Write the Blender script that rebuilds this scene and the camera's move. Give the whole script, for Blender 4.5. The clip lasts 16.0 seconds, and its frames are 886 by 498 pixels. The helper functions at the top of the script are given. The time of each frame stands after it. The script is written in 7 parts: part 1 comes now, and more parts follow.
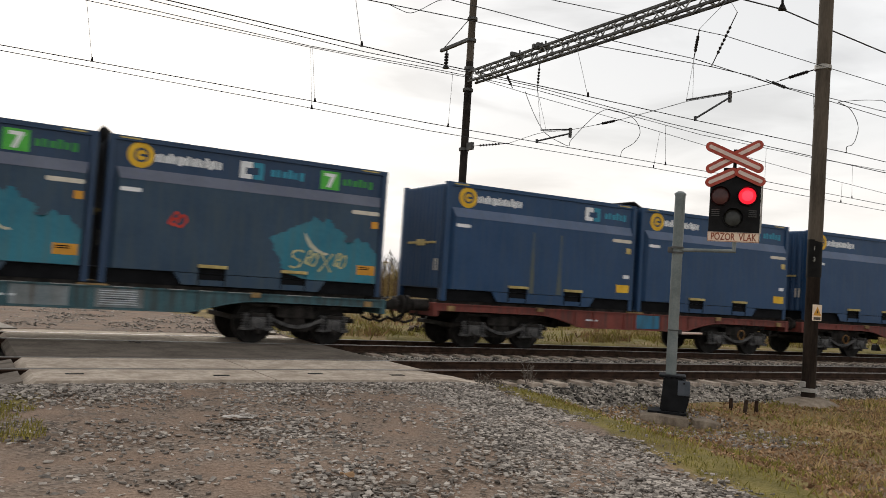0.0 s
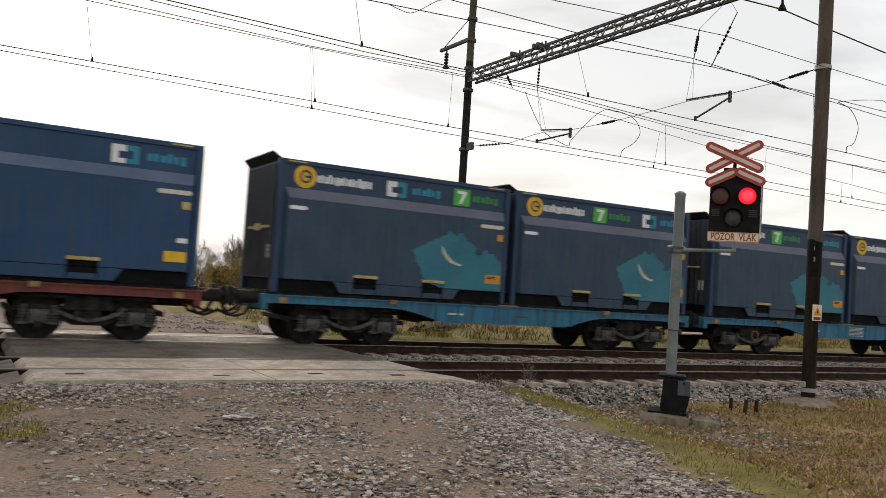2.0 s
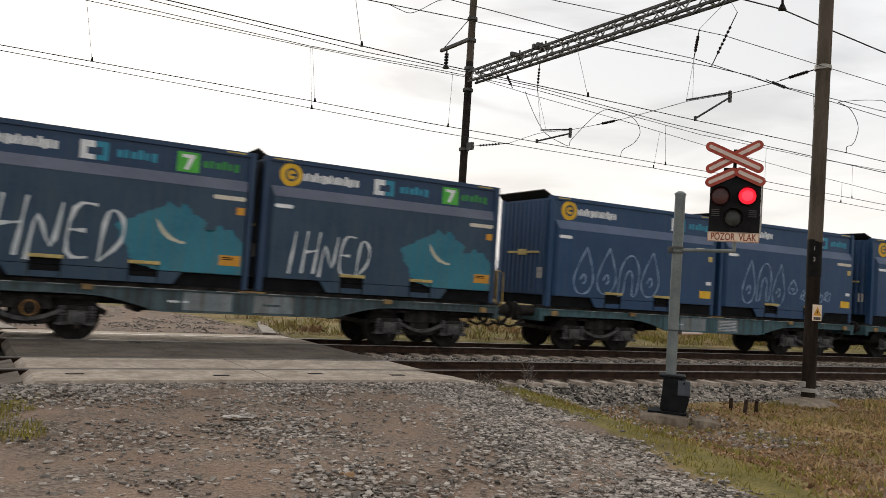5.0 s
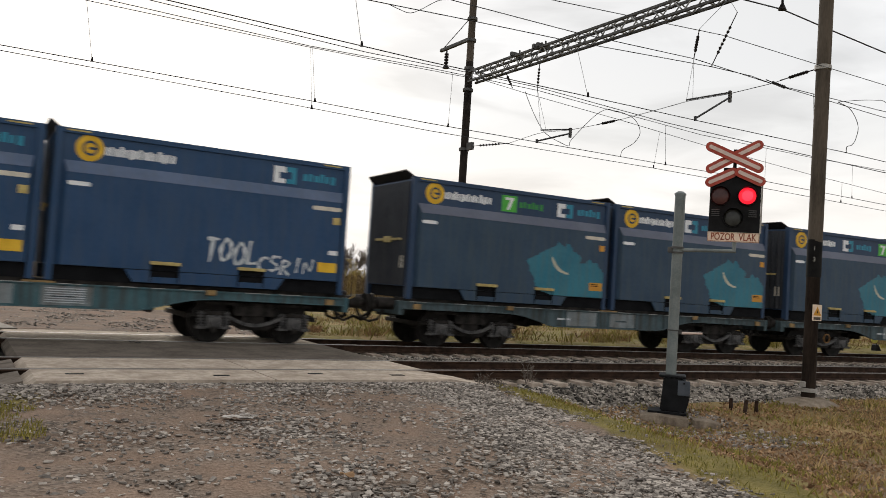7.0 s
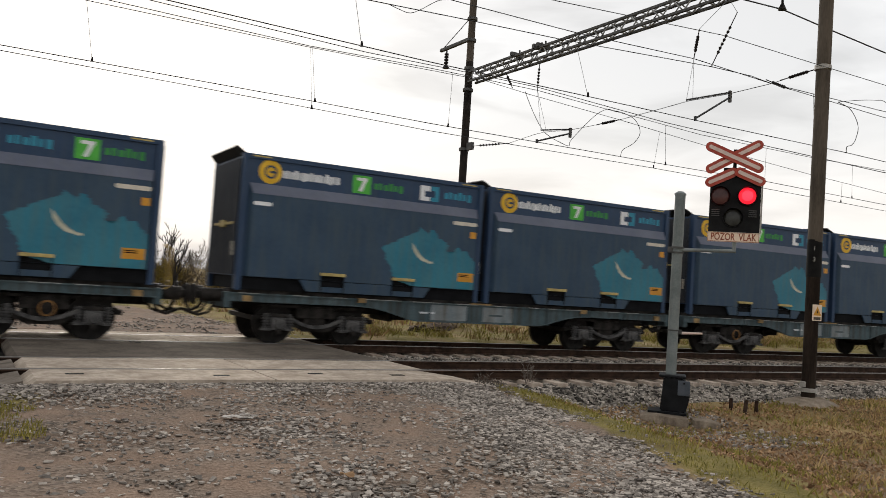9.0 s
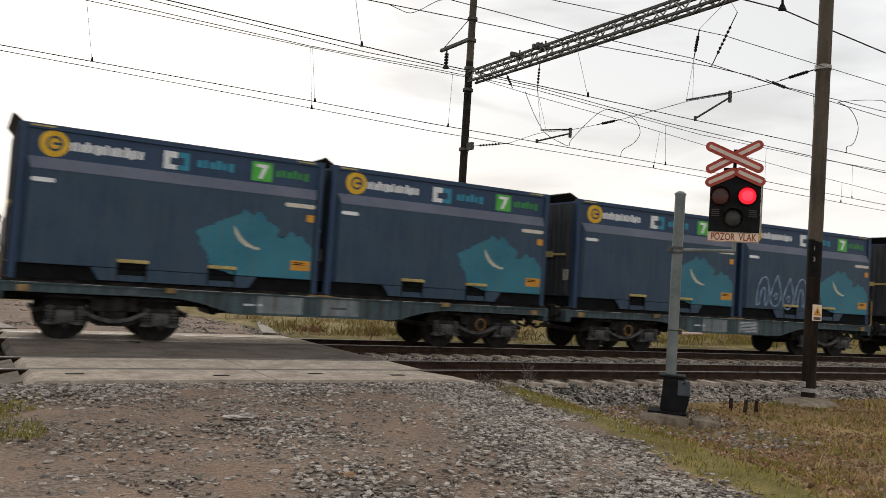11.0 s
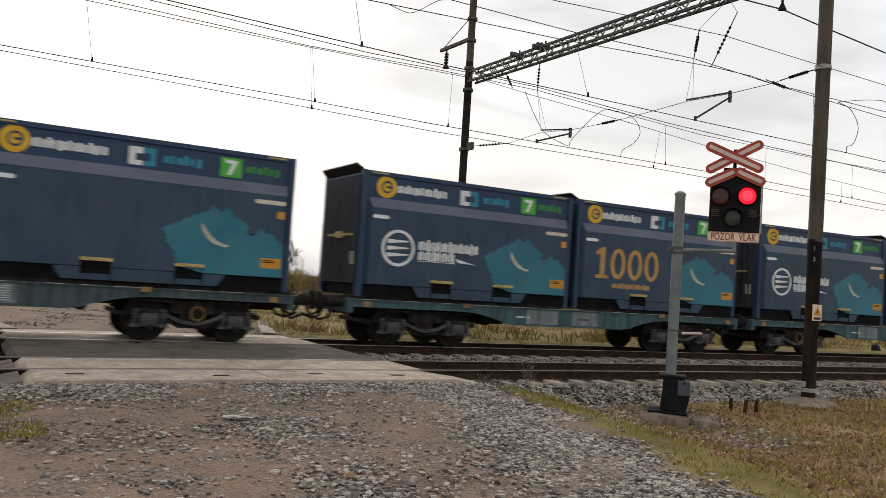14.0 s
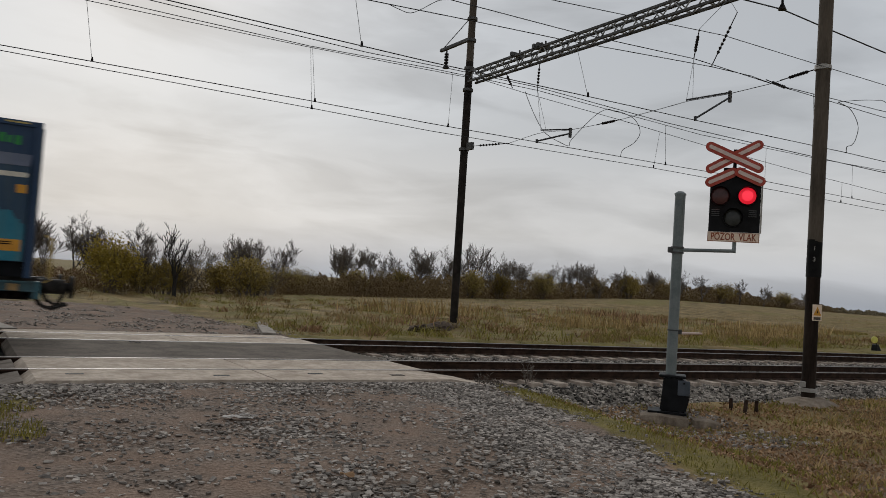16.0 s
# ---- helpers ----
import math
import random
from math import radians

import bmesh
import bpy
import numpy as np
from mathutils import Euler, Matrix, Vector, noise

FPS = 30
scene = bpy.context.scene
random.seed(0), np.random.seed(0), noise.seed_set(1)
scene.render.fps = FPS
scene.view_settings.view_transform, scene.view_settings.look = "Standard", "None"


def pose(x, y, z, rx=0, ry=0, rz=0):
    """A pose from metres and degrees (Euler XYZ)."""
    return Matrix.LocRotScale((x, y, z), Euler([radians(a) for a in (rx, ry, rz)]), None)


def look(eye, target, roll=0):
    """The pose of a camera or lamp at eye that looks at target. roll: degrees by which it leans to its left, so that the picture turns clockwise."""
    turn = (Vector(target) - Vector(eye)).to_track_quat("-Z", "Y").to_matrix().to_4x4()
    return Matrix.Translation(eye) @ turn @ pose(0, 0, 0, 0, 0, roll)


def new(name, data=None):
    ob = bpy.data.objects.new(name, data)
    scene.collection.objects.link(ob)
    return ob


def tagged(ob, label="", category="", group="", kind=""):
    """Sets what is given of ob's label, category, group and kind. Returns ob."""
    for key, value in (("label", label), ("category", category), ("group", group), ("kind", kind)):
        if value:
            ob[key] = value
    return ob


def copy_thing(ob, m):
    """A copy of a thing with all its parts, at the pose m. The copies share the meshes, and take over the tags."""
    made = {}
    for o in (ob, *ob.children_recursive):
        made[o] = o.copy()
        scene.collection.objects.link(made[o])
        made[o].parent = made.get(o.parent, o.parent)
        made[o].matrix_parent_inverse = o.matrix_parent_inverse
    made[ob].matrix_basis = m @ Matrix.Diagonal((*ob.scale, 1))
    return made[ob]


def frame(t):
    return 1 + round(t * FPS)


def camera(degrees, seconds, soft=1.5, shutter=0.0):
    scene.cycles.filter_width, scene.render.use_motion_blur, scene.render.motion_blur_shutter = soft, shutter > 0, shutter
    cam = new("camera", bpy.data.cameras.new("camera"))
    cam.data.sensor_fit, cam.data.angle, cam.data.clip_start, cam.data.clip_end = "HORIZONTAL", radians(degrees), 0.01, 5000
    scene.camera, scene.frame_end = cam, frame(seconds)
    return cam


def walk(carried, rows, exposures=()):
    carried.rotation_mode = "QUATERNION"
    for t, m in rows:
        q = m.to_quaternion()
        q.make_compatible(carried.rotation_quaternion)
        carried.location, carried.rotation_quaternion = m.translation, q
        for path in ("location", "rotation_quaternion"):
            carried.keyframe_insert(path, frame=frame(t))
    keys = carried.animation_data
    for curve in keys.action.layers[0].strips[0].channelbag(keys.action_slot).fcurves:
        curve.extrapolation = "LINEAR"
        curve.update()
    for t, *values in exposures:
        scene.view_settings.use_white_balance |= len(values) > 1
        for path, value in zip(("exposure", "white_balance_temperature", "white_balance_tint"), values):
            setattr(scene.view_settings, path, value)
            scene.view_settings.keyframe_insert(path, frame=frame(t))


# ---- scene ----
cam = camera(57.5, 16.0, soft=0.6, shutter=0.2)
EYE = Vector((0.0, 0.0, 1.58))
YAW, PITCH, ROLL = radians(31.255), radians(2.495), 3.78
AIM = EYE + Vector((math.sin(YAW) * math.cos(PITCH), math.cos(YAW) * math.cos(PITCH), math.sin(PITCH))) * 10
walk(cam, [(0.0, look(EYE, AIM, ROLL)), (16.0, look(EYE, AIM, ROLL))],
     exposures=[(0.0, 0.56, 6800, 10), (13.0, 0.55, 6800, 10), (14.3, 0.56, 6750, 10), (15.0, 0.50, 6700, 10), (15.5, 0.24, 6600, 10), (16.0, -0.26, 6380, 9)])


# ---- world and sun ----
def build_world():
    w = bpy.data.worlds.new("overcast_sky")
    scene.world = w
    w.use_nodes = True
    nt = w.node_tree
    nt.nodes.clear()
    N, Lk = nt.nodes.new, nt.links.new
    out, bg = N("ShaderNodeOutputWorld"), N("ShaderNodeBackground")
    sky = N("ShaderNodeTexSky")
    sky.sky_type, sky.sun_disc = "NISHITA", False
    sky.sun_elevation, sky.sun_rotation = radians(24), radians(8)
    sky.air_density, sky.dust_density = 1.0, 3.0
    skym = N("ShaderNodeMixRGB")
    skym.blend_type = "MULTIPLY"
    skym.inputs[0].default_value = 1.0
    skym.inputs[2].default_value = (0.10, 0.10, 0.10, 1)
    Lk(sky.outputs[0], skym.inputs[1])
    co = N("ShaderNodeTexCoord")
    sep = N("ShaderNodeSeparateXYZ")
    Lk(co.outputs["Generated"], sep.inputs[0])
    # brightness of the cloud deck by elevation
    ele = N("ShaderNodeValToRGB")
    Lk(sep.outputs["Z"], ele.inputs[0])
    cr = ele.color_ramp
    stops = [(0.0, (0.48, 0.51, 0.57)), (0.03, (0.63, 0.64, 0.67)), (0.065, (0.745, 0.735, 0.73)), (0.12, (0.76, 0.752, 0.75)),
             (0.19, (0.685, 0.70, 0.72)), (0.28, (0.655, 0.675, 0.705)), (0.55, (0.625, 0.64, 0.665)), (1.0, (0.63, 0.64, 0.665))]
    cr.elements[0].position, cr.elements[0].color = stops[0][0], (*stops[0][1], 1)
    cr.elements[1].position, cr.elements[1].color = stops[-1][0], (*stops[-1][1], 1)
    for pos, c in stops[1:-1]:
        e = cr.elements.new(pos)
        e.color = (*c, 1)
    # cloud rolls, flattened towards the horizon
    mp = N("ShaderNodeMapping")
    mp.inputs["Scale"].default_value = (2.2, 2.2, 7.0)
    mp.inputs["Rotation"].default_value = (0.0, radians(-3), 0.0)
    Lk(co.outputs["Generated"], mp.inputs["Vector"])
    n1 = N("ShaderNodeTexNoise")
    n1.inputs["Scale"].default_value, n1.inputs["Detail"].default_value = 1.1, 7.0
    n1.inputs["Roughness"].default_value, n1.inputs["Distortion"].default_value = 0.52, 0.35
    Lk(mp.outputs[0], n1.inputs["Vector"])
    rr = N("ShaderNodeMapRange")
    rr.inputs["From Min"].default_value, rr.inputs["From Max"].default_value = 0.40, 0.60
    rr.inputs["To Min"].default_value, rr.inputs["To Max"].default_value = 0.87, 1.05
    Lk(n1.outputs["Fac"], rr.inputs["Value"])
    # glow of the hidden sun, low in front
    sun_dir = Vector((math.sin(radians(8)), math.cos(radians(8)), 0.22)).normalized()
    dot = N("ShaderNodeVectorMath")
    dot.operation = "DOT_PRODUCT"
    dot.inputs[1].default_value = sun_dir
    Lk(co.outputs["Generated"], dot.inputs[0])
    gl = N("ShaderNodeMapRange")
    gl.inputs["From Min"].default_value, gl.inputs["From Max"].default_value = 0.62, 1.0
    gl.inputs["To Min"].default_value, gl.inputs["To Max"].default_value = 0.89, 0.96
    Lk(dot.outputs["Value"], gl.inputs["Value"])
    mp2 = N("ShaderNodeMapping")
    mp2.inputs["Scale"].default_value = (4.0, 4.0, 17.0)
    mp2.inputs["Rotation"].default_value = (0.0, radians(-2), 0.0)
    mp2.inputs["Location"].default_value = (1.3, 4.2, 0.9)
    Lk(co.outputs["Generated"], mp2.inputs["Vector"])
    n3 = N("ShaderNodeTexNoise")
    n3.inputs["Scale"].default_value, n3.inputs["Detail"].default_value = 1.0, 6.0
    n3.inputs["Distortion"].default_value = 0.5
    Lk(mp2.outputs[0], n3.inputs["Vector"])
    r3 = N("ShaderNodeMapRange")
    r3.inputs["From Min"].default_value, r3.inputs["From Max"].default_value = 0.36, 0.52
    r3.inputs["To Min"].default_value, r3.inputs["To Max"].default_value = 0.86, 1.03
    Lk(n3.outputs["Fac"], r3.inputs["Value"])
    m0 = N("ShaderNodeMath")
    m0.operation = "MULTIPLY"
    Lk(rr.outputs[0], m0.inputs[0])
    Lk(r3.outputs[0], m0.inputs[1])
    m1 = N("ShaderNodeMath")
    m1.operation = "MULTIPLY"
    Lk(m0.outputs[0], m1.inputs[0])
    Lk(gl.outputs[0], m1.inputs[1])
    mul = N("ShaderNodeMixRGB")
    mul.blend_type = "MULTIPLY"
    mul.inputs[0].default_value = 1.0
    Lk(ele.outputs[0], mul.inputs[1])
    Lk(m1.outputs[0], mul.inputs[2])
    mix = N("ShaderNodeMixRGB")
    mix.inputs[0].default_value = 0.955
    Lk(skym.outputs[0], mix.inputs[1])
    Lk(mul.outputs[0], mix.inputs[2])
    Lk(mix.outputs[0], bg.inputs["Color"])
    bg.inputs["Strength"].default_value = 1.08
    Lk(bg.outputs[0], out.inputs[0])
    sun = new("sun", bpy.data.lights.new("sun", "SUN"))
    sun.data.energy, sun.data.angle, sun.data.color = 1.25, radians(25), (1.0, 0.96, 0.90)
    sun.matrix_world = look(tuple(sun_dir * 50 + Vector((0, 0, 14))), (0, 0, 0))


build_world()


# ---- materials ----
MATS = {}


def mk(name, c1, c2, scale=3.0, rough=0.6, bump=0.0, metal=0.0, stretch=(1, 1, 1), fine=12.0, spec=0.25, ramp=(0.35, 0.65),
       island=0.0, objrand=0.0, emit=None, grime=None):
    """Two-scale noise material; grime: (colour, amount) of streaks that run down."""
    m = bpy.data.materials.new(name)
    m.use_nodes = True
    nt = m.node_tree
    N, Lk = nt.nodes.new, nt.links.new
    b = nt.nodes["Principled BSDF"]
    b.inputs["Roughness"].default_value, b.inputs["Metallic"].default_value = rough, metal
    b.inputs["Specular IOR Level"].default_value = spec
    co, mp = N("ShaderNodeTexCoord"), N("ShaderNodeMapping")
    mp.inputs["Scale"].default_value = stretch
    Lk(co.outputs["Object"], mp.inputs["Vector"])
    n1, n2 = N("ShaderNodeTexNoise"), N("ShaderNodeTexNoise")
    n1.inputs["Scale"].default_value, n1.inputs["Detail"].default_value = scale, 5.0
    n2.inputs["Scale"].default_value, n2.inputs["Detail"].default_value = scale * fine, 3.0
    Lk(mp.outputs[0], n1.inputs["Vector"])
    Lk(mp.outputs[0], n2.inputs["Vector"])
    add = N("ShaderNodeMath")
    add.operation = "MULTIPLY_ADD"
    Lk(n2.outputs["Fac"], add.inputs[0])
    add.inputs[1].default_value = 0.4
    sub = N("ShaderNodeMath")
    sub.operation = "SUBTRACT"
    Lk(n1.outputs["Fac"], sub.inputs[0])
    sub.inputs[1].default_value = 0.2
    Lk(sub.outputs[0], add.inputs[2])
    last = add
    if island or objrand:
        src = N("ShaderNodeNewGeometry").outputs["Random Per Island"] if island else N("ShaderNodeObjectInfo").outputs["Random"]
        a2 = N("ShaderNodeMath")
        a2.operation = "MULTIPLY_ADD"
        Lk(src, a2.inputs[0])
        k = island or objrand
        a2.inputs[1].default_value = k
        s2 = N("ShaderNodeMath")
        s2.operation = "SUBTRACT"
        Lk(last.outputs[0], s2.inputs[0])
        s2.inputs[1].default_value = k / 2
        Lk(s2.outputs[0], a2.inputs[2])
        last = a2
    ra = N("ShaderNodeValToRGB")
    ra.color_ramp.elements[0].position, ra.color_ramp.elements[1].position = ramp
    ra.color_ramp.elements[0].color, ra.color_ramp.elements[1].color = (*c1, 1), (*c2, 1)
    Lk(last.outputs[0], ra.inputs[0])
    col = ra.outputs[0]
    if grime:
        gm = N("ShaderNodeMapping")
        gm.inputs["Scale"].default_value = (4.0, 4.0, 0.5)
        Lk(co.outputs["Object"], gm.inputs["Vector"])
        gn = N("ShaderNodeTexNoise")
        gn.inputs["Scale"].default_value, gn.inputs["Detail"].default_value = 2.0, 6.0
        Lk(gm.outputs[0], gn.inputs["Vector"])
        gr = N("ShaderNodeMapRange")
        gr.inputs["From Min"].default_value, gr.inputs["From Max"].default_value = 0.42, 0.75
        gr.inputs["To Max"].default_value = grime[1]
        Lk(gn.outputs["Fac"], gr.inputs["Value"])
        gx = N("ShaderNodeMixRGB")
        Lk(gr.outputs[0], gx.inputs[0])
        Lk(col, gx.inputs[1])
        gx.inputs[2].default_value = (*grime[0], 1)
        col = gx.outputs[0]
    Lk(col, b.inputs["Base Color"])
    if bump:
        bp = N("ShaderNodeBump")
        bp.inputs["Strength"].default_value, bp.inputs["Distance"].default_value = bump, 0.02
        Lk(add.outputs[0], bp.inputs["Height"])
        Lk(bp.outputs[0], b.inputs["Normal"])
    if emit:
        b.inputs["Emission Color"].default_value, b.inputs["Emission Strength"].default_value = (*emit[0], 1), emit[1]
    MATS[name] = m
    return m


DIRT = (0.10, 0.09, 0.08)
mk("slate", (0.022, 0.048, 0.086), (0.034, 0.066, 0.108), 0.8, 0.5, 0.03, grime=((0.054, 0.076, 0.090), 0.75))
mk("slate_top", (0.018, 0.042, 0.090), (0.027, 0.056, 0.112), 0.8, 0.5, 0.03, grime=((0.045, 0.062, 0.090), 0.5))
mk("blue", (0.0135, 0.048, 0.115), (0.0205, 0.061, 0.138), 0.8, 0.45, 0.02, grime=((0.048, 0.073, 0.110), 0.5))
# Bands paler than their containers: sky light on the slope, put into the colour.
mk("band_slate_skylit", (0.088, 0.100, 0.145), (0.118, 0.130, 0.175), 0.8, 0.5, 0.03, grime=((0.10, 0.11, 0.125), 0.5))
mk("band_blue_skylit", (0.070, 0.105, 0.180), (0.095, 0.130, 0.210), 0.8, 0.48, 0.02, grime=((0.085, 0.10, 0.13), 0.5))
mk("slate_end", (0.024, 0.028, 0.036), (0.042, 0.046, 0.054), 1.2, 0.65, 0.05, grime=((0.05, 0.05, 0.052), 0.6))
# Near-black as painted shade of undersides and pocket holes; also the plate print.
mk("shade_and_print_black", (0.0040, 0.0045, 0.0055), (0.0088, 0.0094, 0.0110), 3, 0.8, spec=0.1)
mk("map_teal", (0.015, 0.135, 0.200), (0.030, 0.185, 0.248), 0.9, 0.45, 0.0, grime=((0.075, 0.140, 0.155), 0.6))
mk("map_swoosh", (0.36, 0.37, 0.29), (0.55, 0.52, 0.40), 4, 0.5)
mk("gold", (0.40, 0.22, 0.06), (0.50, 0.30, 0.10), 2, 0.5)
mk("logo_yellow", (0.62, 0.36, 0.02), (0.75, 0.46, 0.04), 3, 0.5)
mk("logo_navy", (0.03, 0.05, 0.09), (0.04, 0.06, 0.11), 3, 0.5)
mk("logo_white", (0.62, 0.64, 0.66), (0.80, 0.80, 0.80), 4, 0.5)
mk("logo_cyan", (0.020, 0.20, 0.30), (0.035, 0.25, 0.36), 4, 0.5)
mk("logo_green", (0.06, 0.36, 0.05), (0.09, 0.45, 0.07), 4, 0.5)
mk("logo_darkgreen", (0.03, 0.20, 0.05), (0.04, 0.26, 0.06), 4, 0.5)
mk("sign_orange", (0.50, 0.22, 0.025), (0.62, 0.30, 0.04), 4, 0.5)
mk("lip_yellow", (0.40, 0.30, 0.10), (0.56, 0.44, 0.17), 6, 0.6, grime=(DIRT, 0.4))
mk("label_cream", (0.52, 0.48, 0.40), (0.68, 0.62, 0.52), 6, 0.6)
mk("paint_white", (0.42, 0.46, 0.48), (0.62, 0.64, 0.66), 3, 0.6)
mk("paint_pale_blue", (0.16, 0.24, 0.36), (0.26, 0.36, 0.50), 3, 0.6)
mk("paint_red", (0.40, 0.03, 0.02), (0.55, 0.06, 0.04), 3, 0.6)
mk("paint_pale_yellow", (0.34, 0.34, 0.16), (0.50, 0.48, 0.26), 3, 0.6)
mk("rust_streak", (0.055, 0.085, 0.13), (0.10, 0.11, 0.09), 2, 0.7, stretch=(3, 3, 0.5))
mk("frame_teal", (0.022, 0.080, 0.100), (0.075, 0.145, 0.165), 1.6, 0.6, 0.05, ramp=(0.25, 0.75), grime=((0.045, 0.043, 0.038), 1.0))
mk("frame_grey", (0.026, 0.056, 0.066), (0.088, 0.122, 0.134), 1.6, 0.65, 0.05, ramp=(0.25, 0.75), grime=((0.034, 0.030, 0.026), 1.0))
mk("fitting_ochre", (0.15, 0.095, 0.042), (0.32, 0.21, 0.09), 6, 0.65, 0.1)
mk("frame_patch", (0.12, 0.150, 0.165), (0.27, 0.30, 0.31), 2.2, 0.6, 0.05, ramp=(0.25, 0.75), grime=((0.085, 0.068, 0.05), 0.9))
mk("edge_wear", (0.20, 0.20, 0.19), (0.40, 0.40, 0.385), 6, 0.55)
mk("frame_blue", (0.020, 0.130, 0.230), (0.035, 0.180, 0.290), 1.6, 0.55, 0.05, ramp=(0.25, 0.75), grime=((0.045, 0.055, 0.06), 0.9))
mk("frame_red", (0.140, 0.030, 0.024), (0.215, 0.055, 0.042), 1.6, 0.6, 0.05, ramp=(0.25, 0.75), grime=((0.06, 0.04, 0.035), 0.9))
mk("bogie_black", (0.0075, 0.0068, 0.0062), (0.034, 0.030, 0.027), 5, 0.7, 0.2, spec=0.12)
mk("axle_box_grey", (0.026, 0.026, 0.027), (0.095, 0.092, 0.090), 6, 0.5, 0.2)
mk("wheel_steel", (0.008, 0.0072, 0.0066), (0.022, 0.0195, 0.018), 6, 0.6, 0.1, spec=0.15)
mk("handle_yellow", (0.26, 0.17, 0.045), (0.42, 0.29, 0.08), 6, 0.5)
mk("rubber", (0.0060, 0.0060, 0.0065), (0.0121, 0.0121, 0.0127), 6, 0.7, spec=0.1)

mk("rail_rust", (0.020, 0.0115, 0.008), (0.052, 0.030, 0.020), 6, 0.8, 0.2, spec=0.12)
mk("rail_head_dull", (0.16, 0.145, 0.13), (0.27, 0.25, 0.232), 3, 0.45, 0.0, metal=0.75)
mk("rail_head", (0.17, 0.162, 0.155), (0.28, 0.268, 0.256), 3, 0.45, 0.0, metal=0.8)
mk("sleeper_concrete", (0.27, 0.215, 0.172), (0.46, 0.38, 0.31), 5, 0.9, 0.3, objrand=0.3)
# Bed painted near-black: the shade in the gaps between loose stones.
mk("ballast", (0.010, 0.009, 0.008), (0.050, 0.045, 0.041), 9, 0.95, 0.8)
mk("stone_grey", (0.105, 0.091, 0.079), (0.42, 0.372, 0.325), 2, 0.9, 0.1, island=0.95, ramp=(0.10, 0.97))
mk("ballast_stone", (0.028, 0.024, 0.020), (0.45, 0.400, 0.345), 2, 0.9, 0.1, island=0.95, ramp=(0.10, 0.97))
mk("crossing_concrete", (0.37, 0.305, 0.246), (0.55, 0.468, 0.385), 2.2, 0.92, 0.15, spec=0.06, grime=((0.235, 0.188, 0.148), 0.7))
mk("crossing_asphalt", (0.082, 0.069, 0.058), (0.155, 0.132, 0.111), 1.5, 0.95, 0.3, spec=0.06, grime=((0.18, 0.152, 0.122), 0.5))
mk("kerb_concrete", (0.17, 0.148, 0.124), (0.30, 0.265, 0.225), 4, 0.9, 0.3)
mk("old_concrete", (0.095, 0.078, 0.063), (0.20, 0.168, 0.138), 4, 0.95, 0.4)
mk("brake_orange", (0.13, 0.065, 0.022), (0.26, 0.13, 0.035), 9, 0.6)
mk("foundation", (0.14, 0.110, 0.082), (0.29, 0.235, 0.18), 4, 0.95, 0.5, grime=((0.075, 0.056, 0.04), 0.7))

mk("mast_paint", (0.115, 0.137, 0.136), (0.190, 0.212, 0.208), 3, 0.5, 0.05, grime=((0.12, 0.115, 0.10), 0.4))
mk("pole_dark", (0.015, 0.0105, 0.008), (0.036, 0.026, 0.020), 3, 0.85, 0.1, stretch=(1, 1, 0.2), spec=0.08)
mk("pole_brown", (0.056, 0.045, 0.035), (0.110, 0.090, 0.070), 3, 0.75, 0.1, stretch=(1, 1, 0.2), spec=0.1)
mk("pole_black", (0.013, 0.0105, 0.009), (0.030, 0.024, 0.020), 4, 0.75, 0.1, spec=0.1)
mk("pole_sleeve", (0.0060, 0.0060, 0.0060), (0.0132, 0.0127, 0.0121), 4, 0.7, spec=0.1)
mk("truss_grey", (0.20, 0.20, 0.195), (0.34, 0.34, 0.33), 5, 0.6, 0.1)
mk("truss_dark", (0.05, 0.049, 0.048), (0.10, 0.098, 0.094), 5, 0.7)
mk("wire_dark", (0.026, 0.026, 0.028), (0.046, 0.046, 0.048), 4, 0.6)
mk("dropper_wire", (0.12, 0.12, 0.125), (0.18, 0.18, 0.185), 4, 0.6)
mk("insulator", (0.0060, 0.0055, 0.0055), (0.0165, 0.0121, 0.0110), 6, 0.35, spec=0.1)
mk("clamp_pale", (0.26, 0.245, 0.22), (0.38, 0.36, 0.33), 6, 0.6)
mk("signal_black", (0.0050, 0.0050, 0.0055), (0.0110, 0.0110, 0.0116), 6, 0.5, spec=0.1)
mk("signal_red", (0.34, 0.042, 0.026), (0.43, 0.065, 0.04), 5, 0.5, grime=((0.25, 0.08, 0.06), 0.5))
mk("signal_white", (0.55, 0.42, 0.37), (0.68, 0.54, 0.48), 5, 0.5)
mk("sign_ground", (0.70, 0.55, 0.42), (0.80, 0.66, 0.52), 5, 0.55)
mk("sign_letters", (0.22, 0.060, 0.032), (0.30, 0.085, 0.045), 5, 0.55)
mk("cabinet_black", (0.0055, 0.0060, 0.0070), (0.0121, 0.0127, 0.0143), 5, 0.45, 0.1, spec=0.1)
mk("cabinet_plate", (0.050, 0.060, 0.075), (0.075, 0.085, 0.10), 5, 0.5)
mk("lens_off", (0.050, 0.020, 0.020), (0.09, 0.035, 0.032), 8, 0.2)
mk("lens_dark", (0.028, 0.030, 0.028), (0.05, 0.052, 0.05), 8, 0.2)
mk("lens_lit", (0.8, 0.02, 0.03), (0.9, 0.03, 0.05), 8, 0.3, emit=((1.0, 0.04, 0.075), 0.95))
mk("lens_rim", (0.5, 0.01, 0.02), (0.6, 0.02, 0.03), 8, 0.3, emit=((0.75, 0.012, 0.03), 0.8))
mk("lamp_yellow", (0.55, 0.50, 0.10), (0.65, 0.60, 0.16), 8, 0.4)

